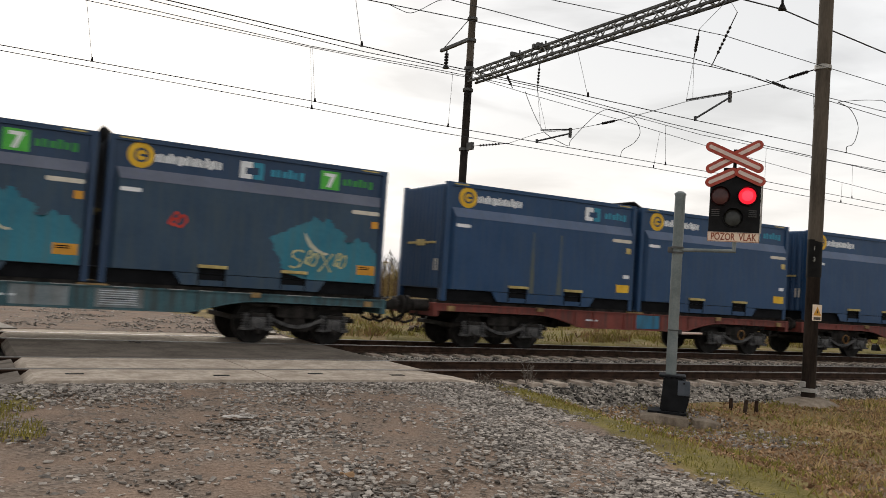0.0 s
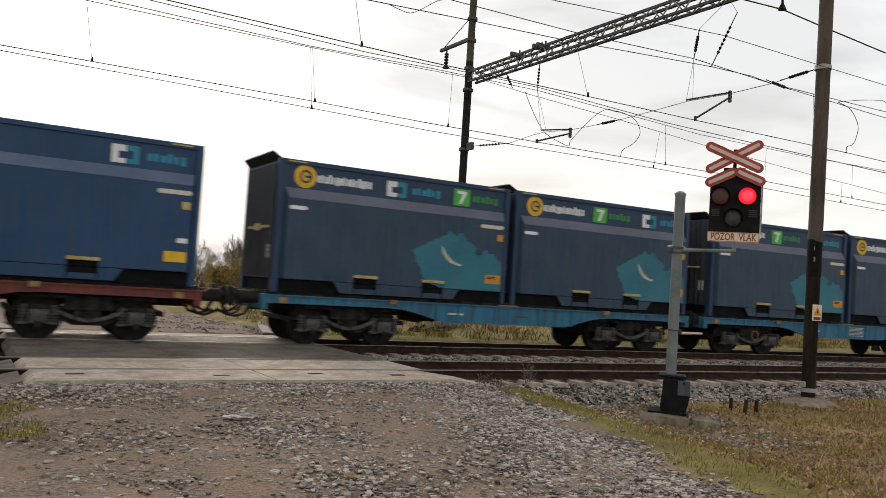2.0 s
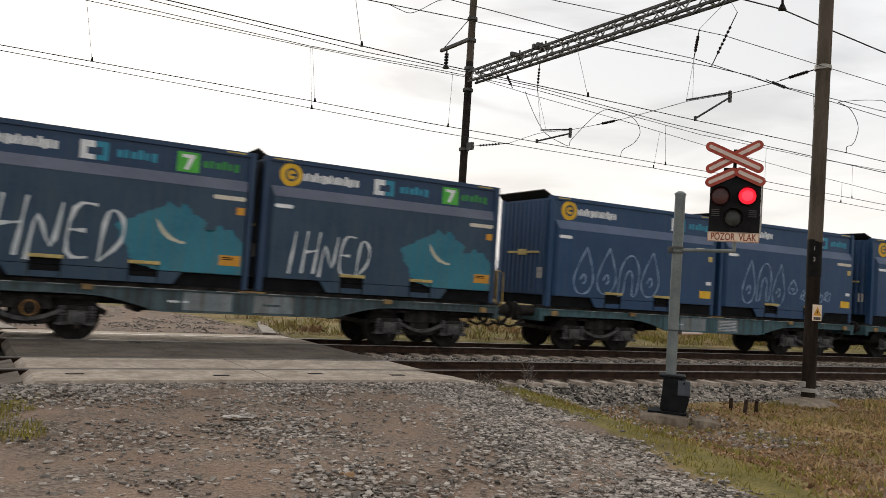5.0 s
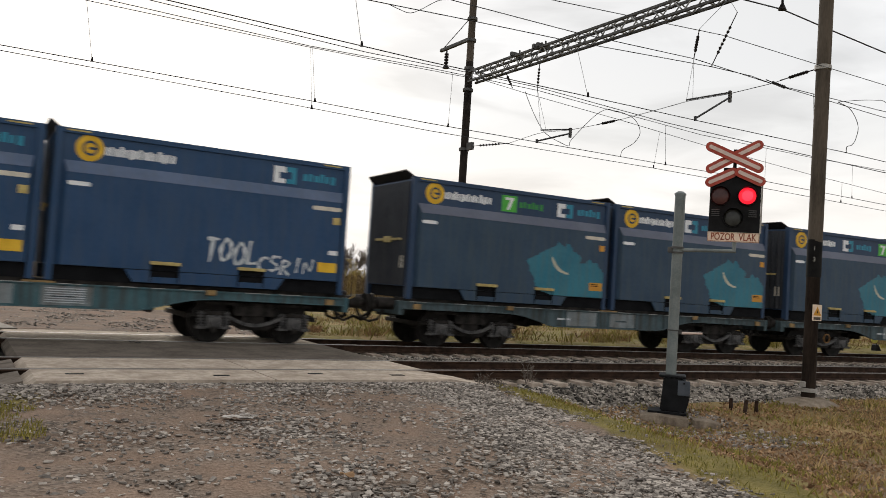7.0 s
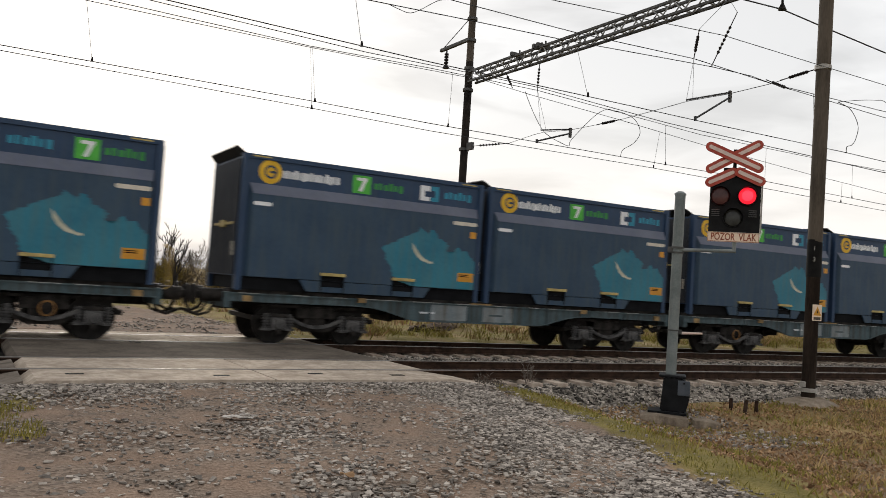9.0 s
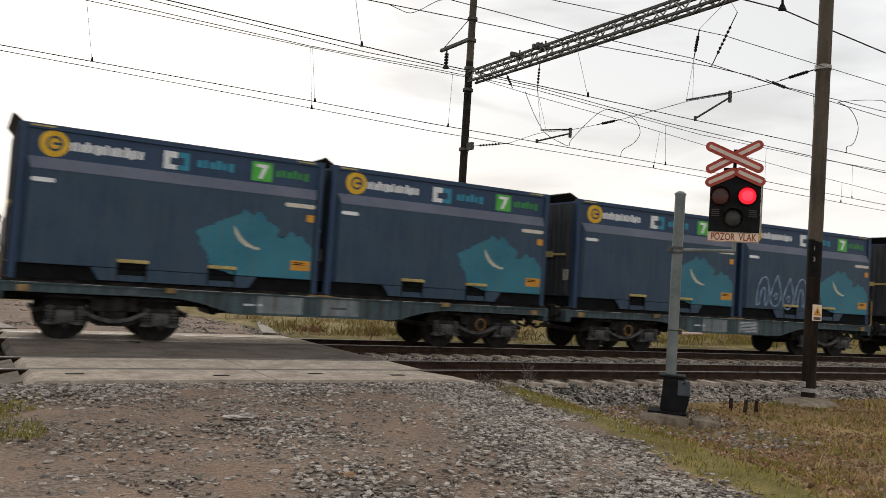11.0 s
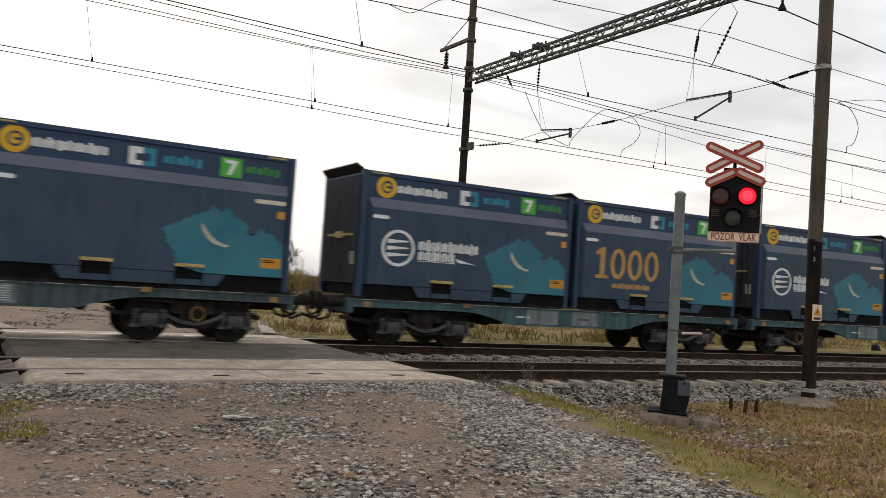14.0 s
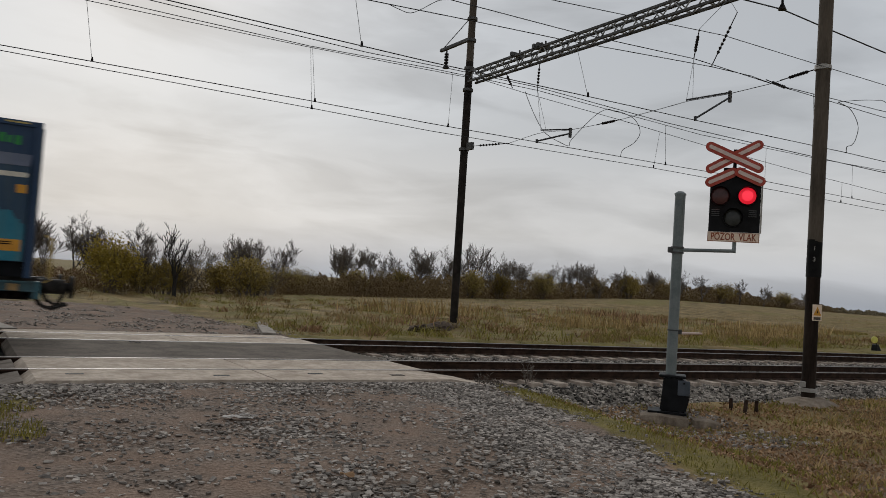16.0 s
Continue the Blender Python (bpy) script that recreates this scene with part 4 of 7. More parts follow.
    tx.matrix_basis = pose(0.928, -0.078, 2.738 + Z, 90, 0, 0) @ Matrix.Diagonal((0.69, 1, 1, 1))

    # lamps
    def lamp(x, z, lit):
        bm = bmesh.new()
        seg = 24
        add_cyl(bm, (x, -0.05, z), (x, -0.085, z), 0.165, seg=seg)
        h = part("lamp_housing", bm, "signal_black", s, "black lamp housing with a visor", 40)
        bm = bmesh.new()
        n = 18
        ring = []
        for i in range(n + 1):
            a = radians(-25 + 230 * i / n)
            c, sn = math.cos(a), math.sin(a)
            ln = 0.16 * (0.35 + 0.65 * max(0, math.sin(a) * 0.5 + 0.5))
            ring.append([bm.verts.new((x + r * c, y, z + r * sn)) for r, y in ((0.165, -0.05), (0.170, -0.085 - ln), (0.160, -0.085 - ln), (0.156, -0.05))])
        for p0, p1 in zip(ring, ring[1:]):
            for k in range(4):
                bm.faces.new((p0[k], p1[k], p1[(k + 1) % 4], p0[(k + 1) % 4]))
        part("visor", bm, "signal_black", h)

        def lens(bm, sign):
            for r0, r1, y0, y1 in ((0.148, 0.12, 0.0015, 0.016), (0.12, 0.06, 0.016, 0.026), (0.06, 0.0, 0.026, 0.03)):
                bmesh.ops.create_cone(bm, cap_ends=True, segments=24, radius1=r0, radius2=max(r1, 0.001), depth=y1 - y0,
                                      matrix=Matrix.Translation((0, -sign * (y0 + y1) / 2, 0)) @ pose(0, 0, 0, 90 * sign))
        if not lit:
            ob = part("lens", shared("lens_front", lambda b: lens(b, 1), "lens_dark", 60), "", s, "unlit dark lens")
            ob.matrix_basis = pose(x, -0.10, z)
            return
        # made-up disc: turning its lit or dark face forward imitates the flashing
        piv = part("lamp_insert", shared("flip_disc", lambda b: add_cyl(b, (0, -0.0012, 0), (0, 0.0012, 0), 0.149, seg=24), "signal_black"), "", s, "made-up turning disc with a lit and a dark face, for the flashing")
        piv.matrix_basis = pose(x, -0.155, z)
        part("lens", shared("lens_front", lambda b: lens(b, 1), "lens_rim", 60), "", piv, "glowing red lens")
        part("lens_centre", shared("lens_centre", lambda b: bmesh.ops.create_uvsphere(b, u_segments=20, v_segments=10, radius=0.095, matrix=Matrix.Translation((0, -0.020, 0)) @ Matrix.Diagonal((1, 0.16, 1, 1))), "lens_lit", 60), "", piv, "bright centre of the lens")
        part("lens", shared("lens_back", lambda b: lens(b, -1), "lens_off", 60), "", piv, "unlit dark red lens")
        LAMPS.append(piv)
    lamp(0.675, 3.458 + Z, True)
    lamp(1.125, 3.468 + Z, True)
    lamp(0.905, 3.085 + Z, False)

    # cross and chevron: red bars with a white core
    def bar(name, a, b, y, parent):
        a, b = Vector((a[0], 0, a[1])), Vector((b[0], 0, b[1]))
        d = (b - a)
        ang = math.degrees(math.atan2(d.z, d.x))
        L = d.length / 2
        mid = (a + b) / 2

        def red(bm, r=0.085, t=0.012, half=L):
            pts = [(half - r + r * math.cos(radians(q)), r * math.sin(radians(q))) for q in range(-90, 91, 18)]
            pts += [(-half + r + r * math.cos(radians(q)), r * math.sin(radians(q))) for q in range(90, 271, 18)]
            add_prism(bm, pts, -t, t)
        bm = bmesh.new()
        red(bm)
        ob = part(name, bm, "signal_red", parent, "red bar with a white core")
        ob.matrix_basis = pose(mid.x, y, mid.z, 0, -ang, 0)
        bm = bmesh.new()
        red(bm, 0.032, 0.003, L - 0.055)
        w = part("core_stripe", bm, "signal_white", ob)
        w.matrix_basis = pose(0, -0.0155, 0)
        return ob
    z = Z
    bar("cross_bar", (0.42, 3.90 + z), (1.345, 4.42 + z), -0.09, s)
    bar("cross_bar", (0.40, 4.37 + z), (1.365, 3.93 + z), -0.118, s)
    bar("chevron_bar", (0.42, 3.665 + z), (0.945, 3.925 + z), -0.075, s)
    bar("chevron_bar", (0.905, 3.925 + z), (1.41, 3.70 + z), -0.101, s)
    bm = bmesh.new()
    add_box(bm, 0.72, 1.08, -0.06, -0.02, 3.86 + z, 3.97 + z)
    add_box(bm, 0.87, 0.93, -0.06, -0.03, 3.9 + z, 4.3 + z)
    part("bracket", bm, "signal_black", s)
    # small white marker on the mast
    bm = bmesh.new()
    add_cyl(bm, (0, 0, 1.02 + Z), (0, 0, 1.045 + Z), 0.104, seg=16)
    add_box(bm, 0.08, 0.15, -0.03, 0.03, 0.97 + Z, 1.05 + Z)
    part("collar", bm, "truss_dark", s)
    bm = bmesh.new()
    add_cyl(bm, (0.13, 0, 0.99 + Z), (0.50, -0.02, 1.01 + Z), 0.024, 0.017, seg=10)
    part("marker_rod", bm, "signal_white", s, "short white marker rod")
    # concrete block under it
    bm = bmesh.new()
    for name, x0, x1, y0, y1, z0, z1, lab in (("signal_foundation", -0.52, 0.30, -0.50, 0.45, -0.50, 0.0, "weathered concrete block under the crossing signal"),
                                              ("concrete_slab", 0.37, 0.85, -0.46, 0.42, -0.50, -0.03, "broken concrete slab beside the signal's block"),
                                              ("concrete_slab", 0.87, 1.95, -0.10, 0.75, -0.40, -0.05, "broken concrete slab beside the signal's block")):
        bm = bmesh.new()
        add_box(bm, x0, x1, y0, y1, z0, z1, 0.09)
        bmesh.ops.subdivide_edges(bm, edges=list(bm.edges), cuts=2, use_grid_fill=True)
        for v in bm.verts:
            v.co += Vector((vnoise(v.co.x, v.co.y, 3), vnoise(v.co.y, v.co.z, 3, 2), 0.6 * vnoise(v.co.x, v.co.z, 3, 4))) * 0.06
        f = tagged(new(name, finish(bm, name, "foundation", 50)), lab, "foundation" if x0 < 0 else "concrete slab")
        f.matrix_basis = pose(11.12, 10.21, -0.435, 0, 0, -44)


build_signal()


def build_dwarf_marker():
    d = thing("track_marker", pose(35.35, 20.68, -0.27), "small black track marker with a round yellow disc", "track marker")
    bm = bmesh.new()
    add_prism(bm, [(-0.16, 0), (0.28, 0), (0.24, 0.18), (0.02, 0.46), (-0.10, 0.42)], -0.12, 0.12)
    part("body", bm, "cabinet_black", d)
    bm = bmesh.new()
    add_cyl(bm, (-0.30, -0.1, 0.66), (-0.32, -0.14, 0.66), 0.15, seg=20)
    part("disc", bm, "lamp_yellow", d, "pale yellow disc")
    bm = bmesh.new()
    add_tube(bm, [(-0.02, -0.05, 0.40), (-0.10, -0.06, 0.56), (-0.30, -0.09, 0.66)], 0.028, 8)
    part("stem", bm, "cabinet_black", d)
    for x, y, h, lean in ((12.86, 10.28, 0.24, 3), (12.72, 9.85, 0.28, 28), (13.15, 9.93, 0.25, -4)):
        bm = bmesh.new()
        add_box(bm, -0.05, 0.05, -0.03, 0.03, -0.1, h, 0.006)
        ob = tagged(new("steel_stake", finish(bm, "steel_stake", "rail_rust")), "short rusty steel stake in the litter by the track", "stake", "stakes")
        ob.matrix_basis = pose(x, y, -0.46, 0, lean, 30)


build_dwarf_marker()


# ---- freight train ----
DECK = 1.17
TRAIN = []      # (object, offset along its wagon, wagon centre at the start, height)
WHEELSETS = []  # (wheelset, place in its wagon, wagon centre at the start)
U0, PITCH_W, SHIFT = 2.185, 13.9655, 0.35


def wagon_start(i):
    return U0 + PITCH_W * i + SHIFT * (i % 2)


def outline_map(n=4):
    """A ragged country-like outline, 1 wide and 1 high."""
    key = [(0.0, 0.60), (0.05, 0.66), (0.12, 0.70), (0.20, 0.80), (0.30, 0.88), (0.36, 0.92), (0.38, 1.0), (0.42, 0.96), (0.47, 0.90),
           (0.50, 0.98), (0.55, 0.93), (0.58, 0.85), (0.66, 0.80), (0.70, 0.72), (0.68, 0.64), (0.73, 0.58), (0.77, 0.66), (0.80, 0.72), (0.84, 0.64),
           (0.90, 0.66), (0.94, 0.56), (1.0, 0.48), (1.0, 0.0), (0.34, 0.0), (0.22, 0.05), (0.12, 0.16), (0.10, 0.30), (0.04, 0.42), (0.03, 0.52)]
    rnd = random.Random(4)
    out = []
    for a, b in zip(key, key[1:] + key[:1]):
        for k in range(n):
            u = k / n
            j = 0.012 if b[1] > 0.01 or a[1] > 0.01 else 0.0
            if a[0] == 1.0 and b[0] == 1.0:
                j = 0.0
            out.append((a[0] + (b[0] - a[0]) * u + rnd.uniform(-j, j), a[1] + (b[1] - a[1]) * u + rnd.uniform(-j, j)))
    return out


GLYPH = {"S": [[(1, .9), (.5, 1), (.05, .8), (.2, .55), (.8, .45), (.95, .2), (.5, 0), (0, .1)]], "T": [[(0, 1), (1, 1)], [(.5, 1), (.45, 0)]],
         "R": [[(.05, 0), (.05, 1), (.8, .9), (.8, .6), (.05, .5), (.95, 0)]], "A": [[(0, 0), (.5, 1), (1, 0)], [(.2, .4), (.8, .4)]],
         "X": [[(0, 0), (1, 1)], [(0, 1), (1, 0)]], "I": [[(.5, 0), (.6, 1)]], "H": [[(.1, 0), (.15, 1)], [(.85, 0), (.95, 1)], [(.1, .5), (.9, .55)]],
         "N": [[(.05, 0), (.1, 1), (.85, 0), (.95, 1)]], "E": [[(.95, .95), (.1, 1), (.05, 0), (.9, .05)], [(.05, .5), (.7, .5)]],
         "D": [[(.1, 0), (.1, 1), (.8, .8), (.9, .35), (.1, 0)]], "O": [[(.5, 1), (.05, .7), (.1, .2), (.5, 0), (.95, .3), (.9, .8), (.5, 1)]],
         "L": [[(.1, 1), (.1, 0), (.9, .05)]], "C": [[(.95, .85), (.5, 1), (.05, .6), (.2, .1), (.9, .1)]],
         "b": [[(0, 0), (-.05, .7), (.3, 1.05), (.7, 1.05), (1.05, .7), (1, 0), (.72, -.03), (.72, .5), (.5, .72), (.28, .5), (.28, 0), (0, 0)]],
         "q": [[(.5, 1.12), (.1, .6), (-.03, .25), (.25, -.05), (.75, -.05), (1.05, .25), (.9, .6), (.5, 1.12)], [(.33, .3), (.5, .5), (.67, .3), (.5, .2)]],
         "~": [[(0, .2), (.2, .9), (.5, .95), (.55, .4), (.2, .1), (.1, .5), (.5, .6), (.9, .9), (1, .4), (.7, .05), (.4, .2)]]}


def strokes(word, x, z, w, h, r, slant=0.1):
    """Hand-sprayed strokes as a thin ribbon on the panel."""
    def make(bm):
        step = w / len(word)
        for k, ch in enumerate(word):
            for line in GLYPH[ch]:
                pts = []
                for a, b in zip(line, line[1:]):
                    for u in (0, 0.34, 0.67):
                        pts.append((a[0] + (b[0] - a[0]) * u, a[1] + (b[1] - a[1]) * u))
                pts.append(line[-1])
                if len(line) > 3:
                    for _ in range(2):
                        pts = [pts[0]] + [tuple((pts[i - 1][c] + 2 * pts[i][c] + pts[i + 1][c]) / 4 for c in (0, 1)) for i in range(1, len(pts) - 1)] + [pts[-1]]
                P = [Vector((x + step * (k + 0.08 + 0.84 * q[0]) + slant * h * q[1], 0, z + h * q[1] + 0.04 * math.sin(k * 2.3))) for q in pts]
                left, right = [], []
                for i, p0 in enumerate(P):
                    d = (P[min(i + 1, len(P) - 1)] - P[max(i - 1, 0)]).normalized()
                    nrm = Vector((-d.z, 0, d.x)) * r * (0.8 + 0.4 * math.sin(i * 1.7 + k))
                    left.append(bm.verts.new(p0 + nrm))
                    right.append(bm.verts.new(p0 - nrm))
                for i in range(len(P) - 1):
                    bm.faces.new((left[i], left[i + 1], right[i + 1], right[i]))
    return make


BULGE, SIDE = 1.27, 1.15  # half widths of the lower panel and of the frame


def rect(x0, x1, z0, z1, skew=0.0):
    return lambda bm: add_prism(bm, [(x0, z0), (x1, z0), (x1 + skew, z1), (x0 + skew, z1)], -0.002, 0.002)


def bars_word(x0, x1, z, h, n):
    """Lettering as plain upright bars of uneven height."""
    def make(bm):
        w = (x1 - x0) / n
        for k in range(n):
            a, e = x0 + w * (k + 0.06), x0 + w * (k + (0.80, 0.66, 0.84)[k % 3])
            hi = z + h * (1.0, 1.12, 0.96, 1.28, 1.0, 1.08, 1.0, 1.22)[k % 8]
            lo = z - (0.16 * h if k % 7 == 5 else 0.0)
            add_prism(bm, [(a, lo), (e, lo), (e, hi), (a, hi)], -0.002, 0.002)
    return make


def disc(x, z, r, r_in=0.0):
    def make(bm):
        n = 28
        if not r_in:
            add_prism(bm, [(x + r * math.cos(2 * math.pi * k / n), z + r * math.sin(2 * math.pi * k / n)) for k in range(n)], -0.002, 0.002)
            return
        o, i = [[bm.verts.new((x + q * math.cos(2 * math.pi * k / n), -0.002, z + q * math.sin(2 * math.pi * k / n))) for k in range(n)] for q in (r, r_in)]
        for k in range(n):
            bm.faces.new((o[k], o[(k + 1) % n], i[(k + 1) % n], i[k]))
    return make


def pill(x0, x1, z, r):
    """A plain bar with rounded ends."""
    def make(bm):
        pts = [(x1 - r + r * math.cos(radians(q)), z + r * math.sin(radians(q))) for q in range(-90, 91, 30)]
        pts += [(x0 + r + r * math.cos(radians(q)), z + r * math.sin(radians(q))) for q in range(90, 271, 30)]
        add_prism(bm, pts, -0.002, 0.002)
    return make


def container(colour, order, has_map, extras, start, offset, label):
    """A 20-foot bulk container with its lettering towards the road."""
    c = thing("freight_container", pose(start + offset, FAR_AXIS, DECK), label, "container", "containers of the train")
    L = 3.10
    top = "slate_top" if colour == "slate" else colour

    def body(bm):
        add_box(bm, -L + 0.02, L - 0.02, -SIDE, BULGE - 0.04, 0.30, 2.93, 0.012)
    part("body", shared("container_body", body, top), "", c)
    for x in (-L, L - 0.13):
        for y in (-SIDE - 0.05, BULGE - 0.15):
            post = part("corner_post", shared("corner_post", lambda b: add_box(b, 0, 0.13, 0, 0.18, 0.0, 2.985, 0.012), top), "", c)
            post.matrix_basis = pose(x, y, 0)
    for y in (-SIDE - 0.035, SIDE - 0.075):
        part("top_rail", shared("top_rail", lambda b: add_box(b, -L + 0.13, L - 0.13, 0, 0.11, 2.88, 2.985, 0.012), top), "", c).matrix_basis = pose(0, y, 0)

    def panel(bm):
        for s in (-1, 1):
            yo, yi = s * BULGE, s * (SIDE - 0.01)
            x0, x1 = -2.93, 2.965
            P = [(x0, yi, 0.30), (x1, yi, 0.30), (x1, yi, 2.36), (x0, yi, 2.36), (x0 + 0.07, yo, 0.31), (x1 - 0.05, yo, 0.31), (x1 - 0.05, yo, 2.11), (x0 + 0.07, yo, 2.11)]
            v = [bm.verts.new(q) for q in P]
            for f in ((0, 1, 5, 4), (1, 2, 6, 5), (2, 3, 7, 6), (3, 0, 4, 7)):
                bm.faces.new([v[k] for k in f])
            notch = [bm.verts.new((x, yo, z)) for x, z in ((-1.155, 0.31), (-1.155, 0.455), (-0.625, 0.455), (-0.625, 0.31), (0.645, 0.31), (0.645, 0.455), (1.175, 0.455), (1.175, 0.31))]
            bm.faces.new([v[4]] + notch + [v[5], v[6], v[7]])
    part("side_panel", shared("side_panel", panel, colour), "", c)

    def endwall(bm):
        ys = [-1.06 + 0.053 * k for k in range(43)]
        front = [(0.0 if (k // 2) % 2 else 0.045, y) for k, y in enumerate(ys)]
        lo = [bm.verts.new((-x, y, 0.33)) for x, y in front]
        hi = [bm.verts.new((-x, y, 2.88)) for x, y in front]
        for k in range(len(ys) - 1):
            bm.faces.new((lo[k], lo[k + 1], hi[k + 1], hi[k]))
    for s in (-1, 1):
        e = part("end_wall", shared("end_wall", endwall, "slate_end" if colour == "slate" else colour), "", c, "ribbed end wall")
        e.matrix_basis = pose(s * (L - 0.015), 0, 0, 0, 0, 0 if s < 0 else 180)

    def bottom(bm):
        top, low, cut = 0.296, 0.05, 0.17
        add_prism(bm, [(-1.67, top), (-1.50, low), (1.50, low), (1.67, top), (1.18, top), (1.18, cut), (0.64, cut), (0.64, top), (-0.62, top), (-0.62, cut), (-1.16, cut), (-1.16, top)], -0.0125, 0.0125)
    for s in (-1, 1):
        part("bottom_rail", shared("bottom_rail", bottom, colour), "", c).matrix_basis = pose(0, s * (BULGE - 0.018), 0)

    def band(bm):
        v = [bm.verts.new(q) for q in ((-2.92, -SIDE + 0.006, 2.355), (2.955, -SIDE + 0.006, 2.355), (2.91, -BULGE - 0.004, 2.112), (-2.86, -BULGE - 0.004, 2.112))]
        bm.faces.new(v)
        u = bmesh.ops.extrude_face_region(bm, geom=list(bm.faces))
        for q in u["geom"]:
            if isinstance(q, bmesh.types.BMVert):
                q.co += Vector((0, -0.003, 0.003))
    part("sloped_band", shared("sloped_band", band, "band_slate_skylit" if colour == "slate" else "band_blue_skylit"), "", c, "sloped band along the side, painted paler for sky light on it")
    # shade under the container and inside the pockets is painted black
    part("recess", shared("recess", lambda b: add_box(b, -L + 0.1, L - 0.1, -1.18, 1.18, 0.02, 0.31), "shade_and_print_black"), "", c, "recessed underside painted black for the shade below")
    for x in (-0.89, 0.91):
        k = part("fork_pocket", shared("fork_pocket", lambda b: [add_box(b, -0.285, -0.265, -BULGE - 0.012, -BULGE + 0.05, -0.03, 0.36), add_box(b, 0.265, 0.285, -BULGE - 0.012, -BULGE + 0.05, -0.03, 0.36), add_box(b, -0.285, 0.285, -BULGE + 0.045, -BULGE + 0.07, -0.04, 0.38)] and None, "shade_and_print_black"), "", c, "fork pocket painted black for its shaded hole")
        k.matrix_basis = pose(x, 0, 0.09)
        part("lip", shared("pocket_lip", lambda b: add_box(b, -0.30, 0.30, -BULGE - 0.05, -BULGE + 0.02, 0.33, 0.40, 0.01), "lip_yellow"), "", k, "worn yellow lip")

    def roof(bm):
        add_prism(bm, [(-L + 0.05, 2.94), (L - 0.05, 2.94), (L - 0.1, 2.975), (-L + 0.1, 2.975)], -SIDE + 0.05, SIDE - 0.05)
    part("roof", shared("roof", roof, colour), "", c)

    def flap(bm):
        v = [bm.verts.new(q) for q in ((-L - 0.13, -0.95, 3.13), (-L - 0.13, 1.25, 3.13), (-L - 0.10, 1.25, 3.16), (-L - 0.10, -0.95, 3.16),
                                       (-L + 0.04, -1.12, 2.94), (-L + 0.04, 1.30, 2.94), (-L + 0.10, 1.30, 2.97), (-L + 0.10, -1.12, 2.97))]
        for f in ((0, 1, 2, 3), (4, 5, 6, 7), (0, 1, 5, 4), (3, 2, 6, 7), (0, 3, 7, 4), (1, 2, 6, 5)):
            bm.faces.new([v[k] for k in f])
    if "flat" not in extras:
        part("end_flap", shared("end_flap", flap, "rubber"), "", c, "raised black end flap")
    part("flap_hinge", shared("flap_hinge", lambda b: add_prism(b, [(L - 0.45, 2.97), (L - 0.03, 2.97), (L - 0.03, 3.09)], -0.3, 0.9), "slate_end"), "", c)

    def lock(bm):
        add_box(bm, -L - 0.045, -L - 0.012, -0.75, 0.75, 1.43, 1.49, 0.01)
        add_box(bm, -L - 0.065, -L - 0.02, -0.2, 0.2, 1.38, 1.54, 0.01)
    part("lock_bar", shared("lock_bar", lock, "lip_yellow"), "", c, "yellow locking bar")
    part("end_label", shared("end_label", lambda b: add_box(b, -L - 0.022, -L - 0.016, -0.92, -0.72, 0.75, 1.05), "label_cream"), "", c)

    def decal(name, key, make, mat, lower=True, lab="", lift=0.0):
        ob = part(name, shared(key, make, mat), "", c, lab)
        ob.matrix_basis = pose(0, (-BULGE if lower else -SIDE) - 0.004 - lift, 0)
        return ob
    # company marks on the upper frame
    up = dict(lower=False)
    decal("emblem_disc", "emblem_disc", disc(-2.48, 2.63, 0.262), "logo_yellow", lab="round yellow emblem", **up)
    decal("emblem_arc", "emblem_arc", lambda b: (disc(-2.47, 2.63, 0.15, 0.105)(b), rect(-2.50, -2.32, 2.605, 2.655)(b))[0], "logo_navy", lift=0.004, **up)
    decal("mark_lettering", "mark_word", bars_word(-2.20, -0.82, 2.53, 0.16, 15), "logo_white", lab="white company lettering", **up)
    slot = {"C7": (-0.43, 1.43), "7C": (1.29, -0.50), "C": (1.29, None)}[order]
    xc, x7 = slot
    decal("square_mark", "square_mark%.2f" % xc, lambda b: (rect(xc, xc + 0.27, 2.66, 2.79)(b), rect(xc, xc + 0.27, 2.42, 2.52)(b), rect(xc, xc + 0.13, 2.52, 2.66)(b))[0], "logo_white", lab="white square mark", **up)
    decal("square_mark", "square_mark_b%.2f" % xc, lambda b: (rect(xc + 0.30, xc + 0.52, 2.68, 2.79)(b), rect(xc + 0.30, xc + 0.52, 2.42, 2.52)(b), rect(xc + 0.42, xc + 0.52, 2.52, 2.68)(b))[0], "logo_cyan", lab="cyan square mark", **up)
    decal("mark_lettering", "cargo_word%.2f" % xc, bars_word(xc + 0.68, xc + 1.48, 2.53, 0.15, 6), "logo_cyan", lab="cyan company lettering", **up)
    if x7 is not None:
        decal("green_square", "green_square%.2f" % x7, rect(x7, x7 + 0.46, 2.40, 2.82), "logo_green", lab="green square mark", **up)
        decal("numeral_mark", "seven%.2f" % x7, lambda b: (rect(x7 + 0.10, x7 + 0.36, 2.70, 2.77)(b), rect(x7 + 0.15, x7 + 0.24, 2.45, 2.70, 0.10)(b))[0], "logo_white", lift=0.004, **up)
        decal("mark_lettering", "green_word%.2f" % x7, bars_word(x7 + 0.54, x7 + 1.33, 2.54, 0.14, 6), "logo_darkgreen", lab="green company lettering", **up)
    for x in (-2.90, 2.45):
        decal("corner_mark", "corner_mark%.1f" % x, rect(x, x + 0.42, 2.925, 2.955), "lip_yellow", lower=False, lift=0.036, lab="worn yellow corner mark")
    # plates
    decal("data_label", "label_l", pill(-2.84, -2.42, 1.905, 0.042), "logo_white")
    decal("data_label", "label_r", pill(2.20, 2.90, 1.945, 0.046), "label_cream")
